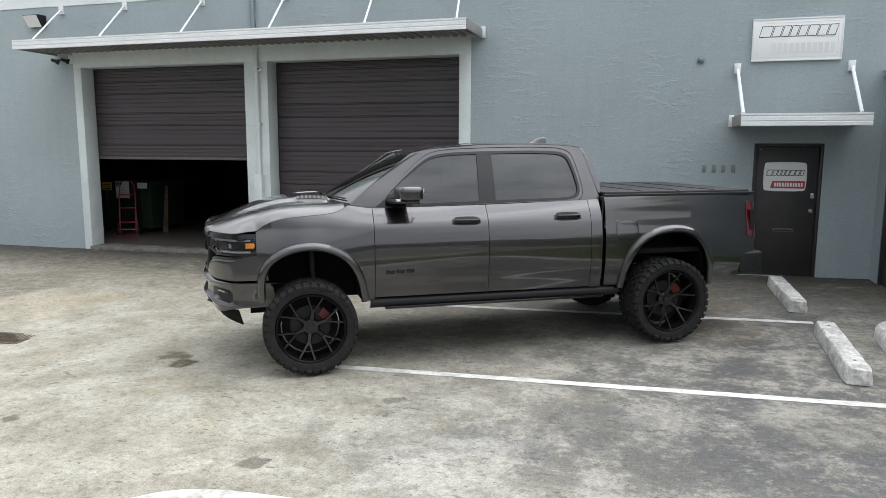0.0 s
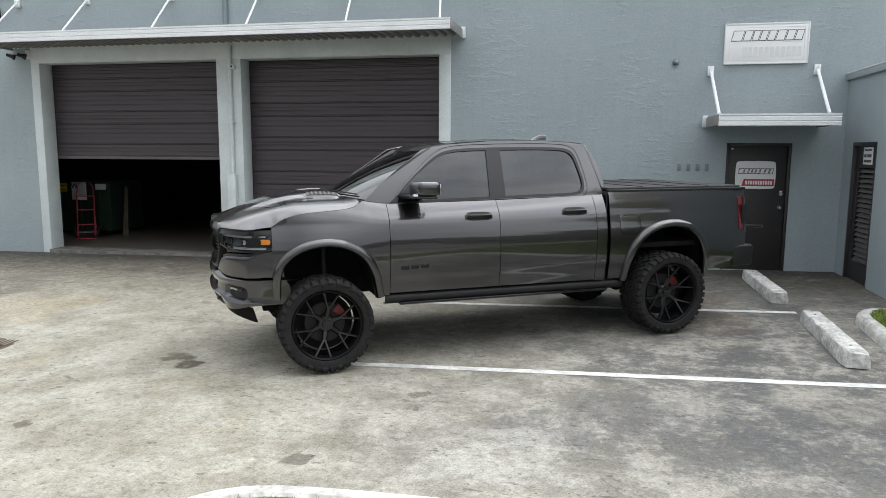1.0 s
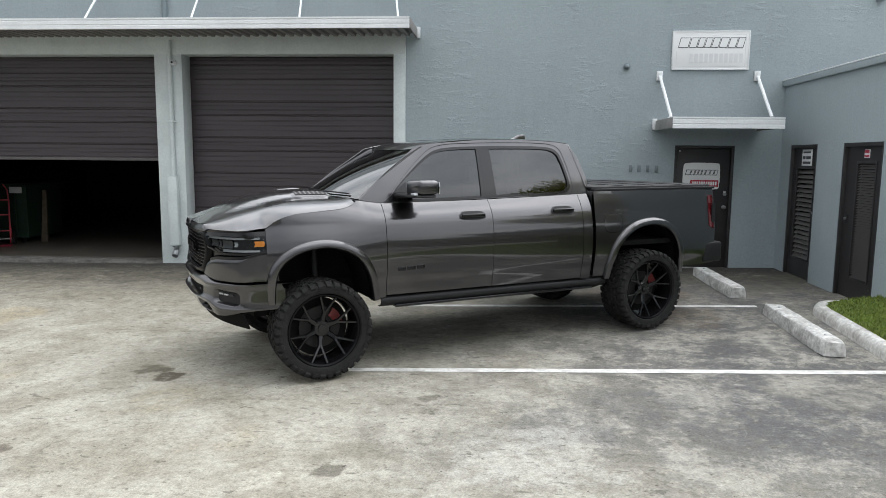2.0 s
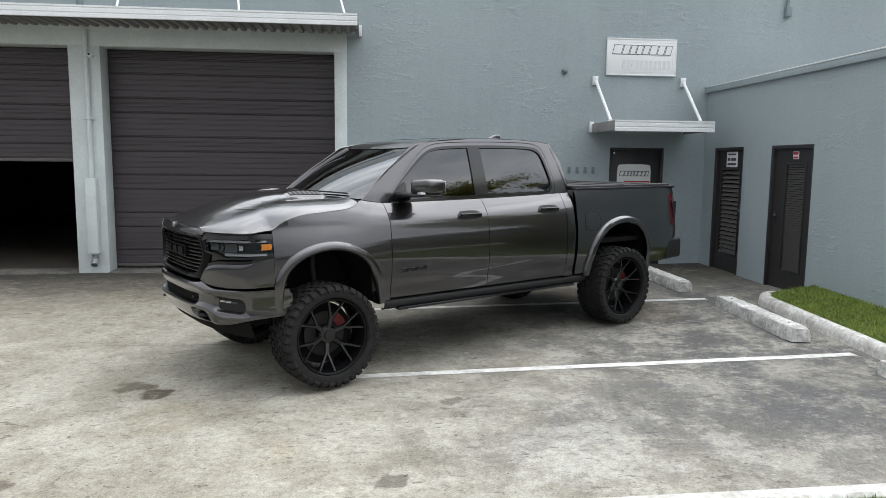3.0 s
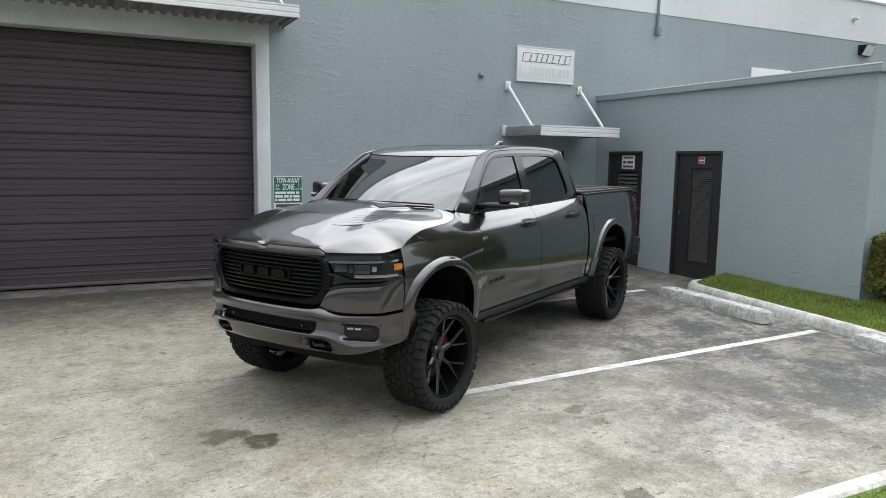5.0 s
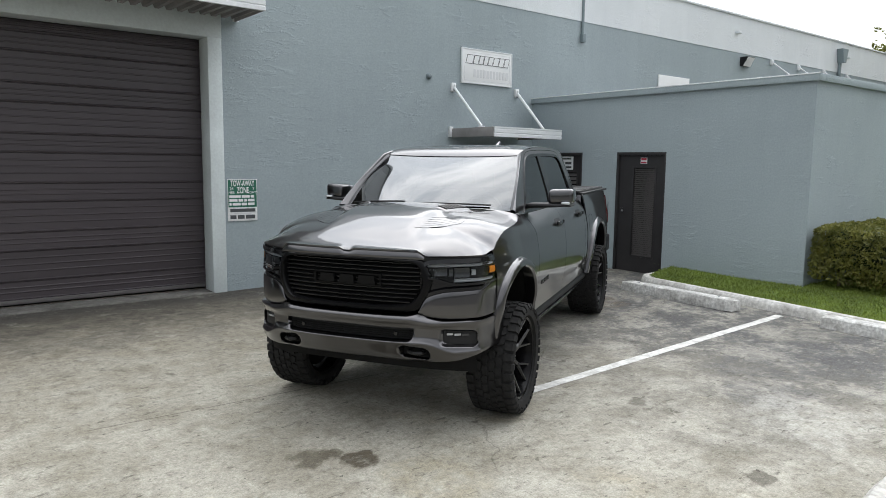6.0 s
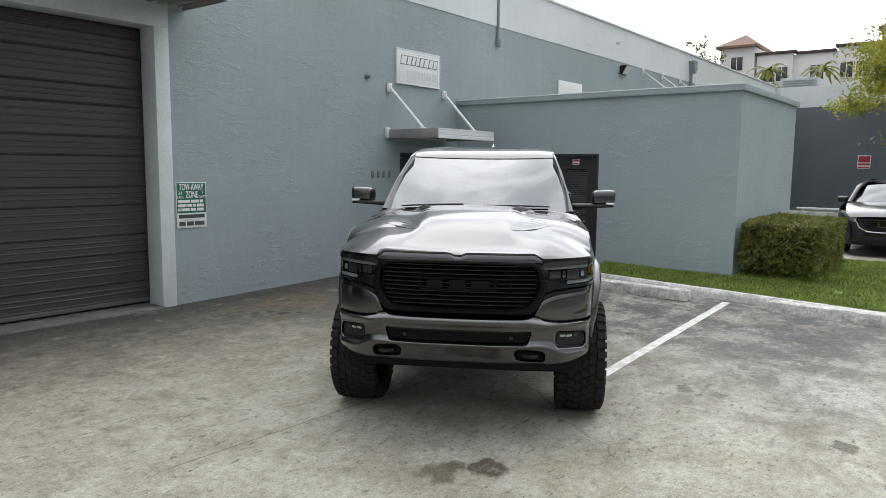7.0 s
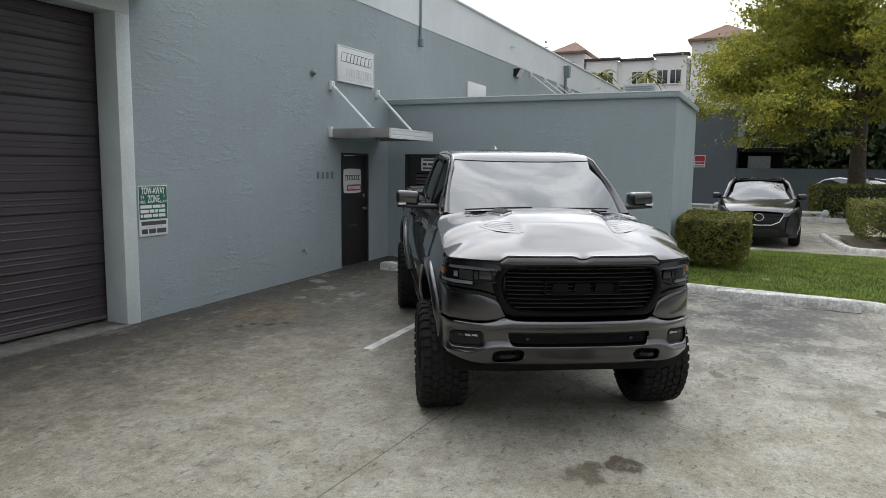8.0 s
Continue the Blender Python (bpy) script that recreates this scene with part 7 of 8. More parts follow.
def lawn():
    step = 0.13
    bm = bmesh.new()
    grid = {}
    for i in range(int(11.4 / step)):
        for j in range(int(8.0 / step)):
            x, y = -3.25 + i * step, 1.45 + j * step
            if inside((x + step / 2, y + step / 2), LAWN):
                q = []
                for a, b in ((i, j), (i + 1, j), (i + 1, j + 1), (i, j + 1)):
                    if (a, b) not in grid:
                        xx, yy = -3.25 + a * step, 1.45 + b * step
                        grid[a, b] = bm.verts.new((xx, yy, lawn_z(xx, yy)))
                    q.append(grid[a, b])
                bm.faces.new(q)
    bm.normal_update()
    structure("lawn_bed", bm, M_SOIL, "short mown lawn on dark soil behind the kerb", "lawn", angle=80)
    rnd = random.Random(11)
    verts, faces = [], []
    spots = 0
    while spots < 110000:
        x, y = rnd.uniform(-3.1, 7.5), rnd.uniform(1.5, 8.65)
        if not inside((x, y), LAWN) or (WX < x < 6.65 and y > 6.48) or (x > 6 and rnd.random() < 0.5):
            continue
        spots += 1
        if noise.noise(Vector((x * 1.3, y * 1.3, 9))) < -0.75:
            continue
        a, z = rnd.uniform(0, 6.283), lawn_z(x, y) - 0.004
        hgt, w = rnd.uniform(0.018, 0.045), rnd.uniform(0.004, 0.009)
        lx, ly = rnd.uniform(-0.03, 0.03), rnd.uniform(-0.03, 0.03)
        k = len(verts)
        verts += [(x - w * math.cos(a), y - w * math.sin(a), z), (x + w * math.cos(a), y + w * math.sin(a), z), (x + lx, y + ly, z + hgt)]
        faces.append((k, k + 1, k + 2))
    me = bpy.data.meshes.new("grass")
    me.from_pydata(verts, [], faces)
    me.materials.append(M_GRASS)
    tagged(new("grass", me), "short green lawn grass", "grass", "", "stuff")


lawn()


def wheel_stop(x, y, length, rz, label):
    T = thing("wheel_stop", pose(x, y, grade(x, y) - 0.005, 0, 0, rz), label, "wheel stop", "wheel stops")
    bm = bmesh.new()
    n = 22
    rows = []
    rnd = random.Random(int(y * 10))
    for i in range(n + 1):
        yy = -length / 2 + length * i / n
        e = 0.012 if i in (0, n) else 0.0
        q = lambda: rnd.uniform(-0.004, 0.004)
        rows.append([bm.verts.new((a + q(), yy, b + q())) for a, b in ((-0.110 + e, 0.0), (-0.106 + e, 0.07), (-0.092 + e, 0.138 - e), (-0.078 + e, 0.150 - e), (0.078 - e, 0.150 - e), (0.092 - e, 0.138 - e), (0.106 - e, 0.07), (0.110 - e, 0.0))])
    for a, b in zip(rows, rows[1:]):
        for j in range(7):
            bm.faces.new((a[j], b[j], b[j + 1], a[j + 1]))
    bm.faces.new(rows[0][::-1])
    bm.faces.new(rows[-1])
    bmesh.ops.recalc_face_normals(bm, faces=bm.faces[:])
    part("bar", bm, M_STOPPAINT, T, "chipped white concrete bar", angle=30)
    for s in (-1, 1):
        part("pin", tube([(0, s * length * 0.36, 0.13), (0, s * length * 0.36, 0.157)], 0.012, 8), M_GALV, T, "rusty steel pin")


wheel_stop(1.69, 10.28, 1.83, 0, "white painted concrete wheel stop, chipped, by the entry")
wheel_stop(1.745, 7.60, 1.83, -3, "white painted concrete wheel stop, worn and stained, in the stall")
wheel_stop(1.80, 4.74, 1.83, -3, "white painted concrete wheel stop, stained, beside the lawn kerb")


def stripe(x0, y0, x1, y1, w, label):
    """A painted line with ragged edges, following the lot."""
    n = 60
    bm = bmesh.new()
    d = Vector((x1 - x0, y1 - y0)).normalized()
    o = Vector((-d.y, d.x))
    rows = []
    for i in range(n + 1):
        c = Vector((x0, y0)).lerp(Vector((x1, y1)), i / n)
        row = []
        for s in (-1, 1):
            p = c + o * s * (w / 2 + 0.008 * noise.noise(Vector((c.x * 6, c.y * 6, s * 5.0))))
            row.append(bm.verts.new((p.x, p.y, grade(p.x, p.y) + 0.004)))
        rows.append(row)
    for a, b in zip(rows, rows[1:]):
        bm.faces.new((a[0], b[0], b[1], a[1]))
    facing(bm, (0, 0, 1))
    return structure("parking_line", bm, M_LINE, label, "painted line")


stripe(-2.84, 8.83, 1.76, 8.90, 0.105, "white painted stall line, slightly worn")
stripe(-3.05, 6.125, 1.95, 6.235, 0.105, "white painted stall line, slightly worn")


def drain():
    z = grade(-7.07, 6.19)
    T = thing("drain_grate", pose(-7.07, 6.19, z, 0, 0, 5), "rusty cast-iron drain grate set in the lot", "drain grate")
    part("frame", ring([(-0.33, -0.20), (0.33, -0.20), (0.33, 0.20), (-0.33, 0.20)], [(-0.28, -0.15), (0.28, -0.15), (0.28, 0.15), (-0.28, 0.15)], lambda x, y: (x, y, 0.006)), M_BARK, T, solid=0.02)
    # thin dark sheet stands in for the shaded hollow under the bars
    part("pit_shade", box(-0.28, 0.28, -0.15, 0.15, 0.0005, 0.003), M_DARK, T, smooth=False)
    for k in range(11):
        part("grate_bar", box(-0.265 + k * 0.053 - 0.010, -0.265 + k * 0.053 + 0.010, -0.15, 0.15, 0.003, 0.012, 0.002), M_BARK, T)


drain()


# ---- planting ----
def leaf_cloud(name, centres, size, seed, material, parent, label=""):
    """Many small folded leaves at given places."""
    rnd = random.Random(seed)
    verts, faces = [], []
    for c in centres:
        n = Vector((rnd.gauss(0, 1), rnd.gauss(0, 1), rnd.gauss(0.5, 0.8))).normalized()
        t = n.cross(Vector((rnd.gauss(0, 1), rnd.gauss(0, 1), rnd.gauss(0, 1)))).normalized()
        b = n.cross(t)
        s = size * rnd.uniform(0.6, 1.3)
        k = len(verts)
        c = Vector(c)
        verts += [c - t * s, c + b * s * 0.42 + n * s * 0.12, c + t * s, c - b * s * 0.42 + n * s * 0.12]
        faces += [(k, k + 1, k + 2), (k, k + 2, k + 3)]
    me = bpy.data.meshes.new(name)
    me.from_pydata([tuple(v) for v in verts], [], faces)
    me.materials.append(material)
    ob = new(name, me)
    ob.parent = parent
    if label:
        ob["label"] = label
    return ob


def hedge(x0, x1, y0, y1, z0, z1, n, size, seed, label, stems):
    cx, cy = (x0 + x1) / 2, (y0 + y1) / 2
    T = thing("hedge", pose(cx, cy, z0), label, "hedge", "clipped hedges")
    rnd = random.Random(seed)
    hx, hy, h = (x1 - x0) / 2, (y1 - y0) / 2, z1 - z0
    base = 0.12
    pts = []
    while len(pts) < n:
        x, y, z = rnd.uniform(-1, 1), rnd.uniform(-1, 1), rnd.random()
        face = rnd.random()
        if face < 0.72:
            k = rnd.randrange(5)
            dep = abs(rnd.gauss(0, 0.05))
            if k == 0:
                x = 1 - dep / hx
            elif k == 1:
                x = -1 + dep / hx
            elif k == 2:
                y = 1 - dep / hy
            elif k == 3:
                y = -1 + dep / hy
            else:
                z = 1 - dep / h
        px, py, pz = x * hx, y * hy, base + z * (h - base)
        bulge = 0.07 * noise.noise(Vector((px * 2.2 + seed, py * 2.2, pz * 2.2)))
        edge = max(abs(x)**8, abs(y)**8)
        low = 0.10 * max(0.0, 0.35 - z)
        px *= 1 + bulge / hx - low
        py *= 1 + bulge / hy - low
        pz += bulge * 0.8 - 0.05 * edge * z
        if z < 0.16 and rnd.random() < 0.55:
            continue
        pts.append((px, py, pz))
    leaf_cloud("foliage", pts, size, seed, M_LEAF, T, "dense small green leaves")
    # dark solid core stands in for the shade among the inner leaves
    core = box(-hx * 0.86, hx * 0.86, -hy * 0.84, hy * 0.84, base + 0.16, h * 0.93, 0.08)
    part("shade_core", core, M_LEAF_D, T)
    for sx, sy in stems:
        part("stem", tube([(sx, sy, -0.05), (sx + 0.01, sy + 0.01, 0.12), (sx + 0.05, sy - 0.03, 0.4)], [0.022, 0.018, 0.012], 7), M_BARK, T)
        part("stem", tube([(sx, sy, 0.02), (sx - 0.05, sy - 0.04, 0.15), (sx - 0.12, sy, 0.42)], [0.016, 0.013, 0.010], 7), M_BARK, T)
    return T


hedge(3.05, 5.20, 5.30, 6.42, 0.33, 1.22, 15000, 0.034, 3, "boxy clipped green hedge with bare stems, on the lawn", [(-0.72, 0.30), (-0.3, -0.1), (0.1, 0.15), (0.5, -0.1), (0.8, 0.2)])
hedge(9.75, 13.5, -4.0, 3.02, 0.20, 1.26, 15000, 0.05, 4, "long clipped green hedge beyond the lawn", [(-1.5, 2.9), (-1.2, 1.5), (-1.5, 0)])
hedge(20.6, 22.6, -2.0, 3.5, 0.16, 1.45, 6000, 0.08, 5, "dark shaded shrub row under the tree", [(-0.5, 2.0)])
kerb([(13.0, 3.66), (11.9, 3.64), (10.4, 3.50), (9.35, 3.36), (9.12, 3.24), (9.04, 3.0), (9.0, 1.0), (9.0, -4.0)], 0.13, 0.15, "pale concrete kerb round the far hedge", "kerb_island")
structure("mulch_bed", patch(lambda x, y: (x, y, grade(x, y) + 0.10), span(9.12, 13.0, 8), span(-4, 3.2, 12)), M_BARK, "brown mulch round the far hedge", "planting bed", angle=80)
kerb([(19.6, -6.0), (19.7, 1.5), (19.8, 4.0), (20.2, 4.4), (24.0, 4.6)], 0.16, 0.25, "pale far kerb before the shrubs", "kerb_far")
kerb([(22.6, 11.8), (22.5, 9.0), (22.5, 6.6)], 0.16, 0.25, "pale far kerb before the next wing", "kerb_far")


def tree(x, y, z, h, spread, n, size, seed, label, trunk=0.22, crown_low=0.35, material=None, name="tree"):
    T = thing(name, pose(x, y, z), label, "tree")
    rnd = random.Random(seed)
    limbs = []
    fork = h * crown_low
    part("trunk", tube([(0, 0, -0.1), (0.03, 0.02, fork * 0.5), (-0.05, 0.06, fork), (0.0, 0.1, h * 0.62)], [trunk, trunk * 0.8, trunk * 0.7, trunk * 0.3], 12), M_BARK, T, "brown trunk")
    pts = []
    tips = []
    for k in range(13):
        a = k * 2.4 + rnd.uniform(-0.3, 0.3)
        z0 = fork * (0.75 + 0.06 * k)
        r = spread * rnd.uniform(0.65, 1.0)
        up = rnd.uniform(0.02, 0.45) * h
        tip = Vector((math.cos(a) * r, math.sin(a) * r, min(h * 0.92, z0 + up)))
        mid = Vector((math.cos(a) * r * 0.45, math.sin(a) * r * 0.45, z0 + up * 0.62))
        part("limb", tube([(0, 0.05, z0), tuple(mid), tuple(tip)], [trunk * 0.4, trunk * 0.22, 0.02], 7), M_BARK, T)
        tips += [tip, mid.lerp(tip, 0.5), mid]
        for q in range(3):
            b = a + rnd.uniform(-0.7, 0.7)
            t2 = mid + Vector((math.cos(b), math.sin(b), rnd.uniform(-0.1, 0.5))) * r * 0.45
            part("twig", tube([tuple(mid), tuple(t2)], [trunk * 0.13, 0.012], 5), M_BARK, T)
            tips.append(t2)
    tips += [Vector((rnd.gauss(0, spread * 0.25), rnd.gauss(0, spread * 0.25), h * rnd.uniform(0.72, 1.0))) for _ in range(10)]
    sprays = []
    for t in tips:
        for q in range(9):
            sprays.append(t + Vector((rnd.gauss(0, spread * 0.13), rnd.gauss(0, spread * 0.13), rnd.gauss(0, h * 0.055))))
    for q in range(n):
        c = sprays[rnd.randrange(len(sprays))]
        pts.append((c.x + rnd.gauss(0, spread * 0.065), c.y + rnd.gauss(0, spread * 0.065), c.z + rnd.gauss(0, h * 0.014)))
    leaf_cloud("crown", pts, size, seed, material or M_LEAF_T, T, "open crown of small yellow-green leaves")
    return T


tree(22.4, 1.9, 0.16, 9.9, 6.1, 150000, 0.088, 7, "spreading yellow-green street tree with open layered crown", 0.36, 0.42)


tree(48.2, 25.4, 0.15, 10.0, 1.5, 9000, 0.15, 31, "dark treetop showing behind the warehouse roof", 0.2, 0.45, M_LEAF)
tree(49.0, 22.5, 0.15, 10.3, 1.7, 10000, 0.15, 32, "dark treetop showing behind the warehouse roof", 0.2, 0.45, M_LEAF)


def palm(x, y, z, h, seed):
    T = thing("palm_tree", pose(x, y, z), "slim palm with drooping green fronds", "palm", "far palms")
    rnd = random.Random(seed)
    part("trunk", tube([(0, 0, 0), (0.1, 0, h * 0.5), (0, 0, h)], [0.16, 0.12, 0.10], 8), M_BARK, T)
    for k in range(12):
        a = k * 0.55 + rnd.uniform(-0.2, 0.2)
        lift = rnd.uniform(0.1, 1.3)
        bm = bmesh.new()
        L = 1.8
        for sd in (-1, 1):
            rows = []
            for i in range(9):
                t = i / 8
                c = Vector((math.cos(a) * L * t, math.sin(a) * L * t, h + lift * t * 1.5 - 1.9 * t * t))
                s = Vector((-math.sin(a), math.cos(a), 0)) * sd
                w = 0.24 * math.sin(math.pi * min(1, t * 0.9 + 0.1)) * (1.0 if i % 2 else 0.55)
                rows.append((bm.verts.new(c), bm.verts.new(c + s * w - Vector((0, 0, w * 0.7)))))
            for p, q in zip(rows, rows[1:]):
                bm.faces.new((p[0], q[0], q[1], p[1]))
        part("frond", bm, M_LEAF, T, smooth=False)


palm(55, 19.1, 0.15, 10.0, 1)
palm(55, 15.1, 0.15, 9.8, 2)
palm(52, 17.2, 0.15, 8.2, 3)


def treeline(name, pts, h, seed, n, label, size=0.8):
    """A far row of woods: many leaf clumps along a line."""
    rnd = random.Random(seed)
    verts, faces = [], []
    for q in range(n):
        w = rnd.random() * (len(pts) - 1)
        i = int(w)
        p = Vector(pts[i]).lerp(Vector(pts[i + 1]), w - i)
        top = h * (0.62 + 0.38 * noise.noise(Vector((p.x * 0.10 + seed, p.y * 0.10, 0))) + 0.16 * noise.noise(Vector((p.x * 0.5, p.y * 0.5, seed))))
        c = Vector((p.x + rnd.gauss(0, 1.2), p.y + rnd.gauss(0, 1.2), top * rnd.random()**0.6))
        nn = Vector((rnd.gauss(0, 1), rnd.gauss(0, 1), rnd.gauss(0.4, 1))).normalized()
        t = nn.cross(Vector((rnd.gauss(0, 1), rnd.gauss(0, 1), rnd.gauss(0, 1)))).normalized()
        b = nn.cross(t)
        s = size * rnd.uniform(0.5, 1.3)
        k = len(verts)
        verts += [tuple(c - t * s), tuple(c + b * s * 0.6), tuple(c + t * s), tuple(c - b * s * 0.6)]
        faces.append((k, k + 1, k + 2, k + 3))
    me = bpy.data.meshes.new(name)
    me.from_pydata(verts, [], faces)
    me.materials.append(M_LEAF_D)
    tagged(new(name, me), label, "trees", "", "stuff")


treeline("far_woods", [(34, -14), (36, -2), (38, 2.5), (44, 6.5), (52, 9)], 7.0, 21, 24000, "dark green woods behind the far lot", 0.24)
treeline("woods_behind", [(-45, 8), (-42, -20), (-20, -34), (8, -36), (30, -30), (36, -14)], 4.4, 22, 16000, "row of trees on the far side of the lot", 0.8)


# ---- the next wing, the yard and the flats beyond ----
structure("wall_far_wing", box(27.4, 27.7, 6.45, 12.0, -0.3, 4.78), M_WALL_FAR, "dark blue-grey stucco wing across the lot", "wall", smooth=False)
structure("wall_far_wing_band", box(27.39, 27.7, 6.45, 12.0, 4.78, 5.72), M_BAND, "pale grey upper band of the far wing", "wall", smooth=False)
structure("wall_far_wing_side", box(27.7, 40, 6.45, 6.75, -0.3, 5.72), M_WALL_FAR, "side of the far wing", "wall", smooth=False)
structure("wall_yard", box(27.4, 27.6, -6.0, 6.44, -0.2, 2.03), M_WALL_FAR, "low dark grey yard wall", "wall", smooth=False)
rs = thing("warning_sign", pose(27.4, 8.07, 2.05), "small red and white warning sign on the far wall", "sign")
part("panel", box(-0.02, -0.004, -0.25, 0.25, 0.0, 0.58, 0.003), M_SIGN, rs)
bars(rs, [(-0.22, 0.22, 0.28, 0.55), (-0.22, 0.22, 0.16, 0.24), (-0.22, 0.22, 0.04, 0.09)], lambda y, z, e: (-0.0205 - e, y, z), M_SIGNRED)


def yard_shed():
    T = thing("yard_shed", pose(29.2, 5.5, 0.1), "dark open shed with pale panel behind the yard wall", "shed")
    part("roof", box(-1.2, 1.2, -1.2, 1.1, 2.72, 2.92, 0.02), M_BLACK, T, "black flat roof")
    part("back_wall", box(0.9, 1.0, -1.1, 1.0, 0, 2.72), M_DARK, T, smooth=False)
    for y in (-1.05, 0.98):
        part("post", box(-1.1, -1.0, y - 0.05, y + 0.05, 0, 2.72), M_DARK, T, smooth=False)
    part("pale_panel", box(-0.8, -0.74, -0.55, 0.45, 1.75, 2.52, 0.01), M_GALV, T, "grey metal panel")


yard_shed()


def bar_rail(x, y0, y1, z):
    T = thing("barrier_rail", pose(x, (y0 + y1) / 2, 0.18), "low white pipe barrier with round end", "barrier", "pipe barriers")
    h = (y1 - y0) / 2
    part("rail", tube([(0, -h, z), (0, h, z)], 0.05, 8), M_TRIM, T)
    for s in (-0.85, 0.85):
        part("post", tube([(0, s * h, -0.05), (0, s * h, z)], 0.05, 8), M_TRIM, T)
    part("end_cap", lathe([(-0.13, 0.0), (-0.09, 0.09), (0.0, 0.13), (0.09, 0.09), (0.13, 0.0)], 12), M_TRIM, T).location = (0, -h, z)


bar_rail(20.1, 3.05, 4.6, 0.24)
bar_rail(22.4, 6.9, 9.6, 0.30)


def flats():
    """White stucco flats with tiled corner towers."""
    T = thing("apartment_building", pose(68, 18, 0), "white stucco apartment building with brown tiled tower roofs", "building")
    part("wall", box(0, 12, -5.2, 5.5, 0, 13.1), M_STUCCO_W, T, "white stucco wall", smooth=False)
    for y0, y1, x, z in ((-5.2, -1.6, -0.7, 13.3), (-1.6, 1.8, -0.3, 13.0), (1.8, 5.6, -0.5, 13.15)):
        part("parapet", box(x, 0.5, y0, y1, z + 0.08, z + 0.35, 0.03), M_ROOFBROWN, T, "dark brown parapet")
        part("bay_wall", box(x + 0.2, 0, y0 + 0.25, y1 - 0.25, 0, z + 0.08), M_STUCCO_W, T, smooth=False)
    for cy, hw, eave, apex in ((7.2, 2.0, 14.1, 15.4), (-8.4, 3.4, 14.6, 16.2)):
        tw = part("tower", box(-0.6, 5, cy - hw + 0.35, cy + hw - 0.35, 0, eave), M_STUCCO_W, T, "white stucco tower", smooth=False)
        bm = bmesh.new()
        b = [bm.verts.new(p) for p in ((-1.1, cy - hw, eave), (5.4, cy - hw, eave), (5.4, cy + hw, eave), (-1.1, cy + hw, eave))]
        u = [bm.verts.new((p.co.x, p.co.y, eave + 0.22)) for p in b]
        t = bm.verts.new((2.1, cy, apex + 0.4))
        for i in range(4):
            j = (i + 1) % 4
            bm.faces.new((b[i], b[j], u[j], u[i]))
            bm.faces.new((u[i], u[j], t))
        bm.faces.new(b[::-1])
        part("tower_roof", bm, M_ROOFTILE, tw, "brown tiled hip roof", smooth=False)
        wn_ = part("window", box(-0.66, -0.602, cy - 0.55, cy + 0.55, eave - 2.2, eave - 0.9, 0.01), M_PANE, tw, "dark window")
        part("window_frame", box(-0.68, -0.662, cy - 0.03, cy + 0.03, eave - 2.2, eave - 0.9), M_STUCCO_W, wn_, smooth=False)
    for y, x in ((-3.9, -0.5), (-2.6, -0.5), (0.0, -0.1), (3.0, -0.3), (4.3, -0.3)):
        for z in (10.6, 7.4, 4.2, 1.2):
            w = part("window", box(x - 0.06, x - 0.002, y - 0.5, y + 0.5, z, z + 1.35, 0.01), M_PANE, T, "dark glazed window")
            part("window_frame", box(x - 0.085, x - 0.062, y - 0.03, y + 0.03, z, z + 1.35), M_STUCCO_W, w, smooth=False)
            part("window_sill", box(x - 0.14, x - 0.004, y - 0.58, y + 0.58, z - 0.1, z - 0.01), M_STUCCO_W, w, smooth=False)


flats()


def roof_unit(x, y, z, w):
    T = thing("rooftop_unit", pose(x, y, z), "grey metal air conditioner on a roof", "air conditioner", "rooftop units")
    part("casing", box(-w / 2, w / 2, -w / 2, w / 2, 0.0, w * 0.62, 0.03), M_GALV, T, "grey metal casing")
    for k in range(7):
        part("grille_slat", box(-w / 2 - 0.02, -w / 2 - 0.004, -w * 0.42, w * 0.42, w * (0.08 + 0.07 * k), w * (0.12 + 0.07 * k)), M_NUM, T, smooth=False)


roof_unit(33.0, 11.9, 5.6, 1.75)
roof_unit(33.0, 16.6, 5.6, 2.0)
structure("roof_far_wing", box(27.7, 40, 6.75, 45, 5.4, 5.6), M_ROOFFELT, "flat roof of the far wing", "roof", smooth=False)


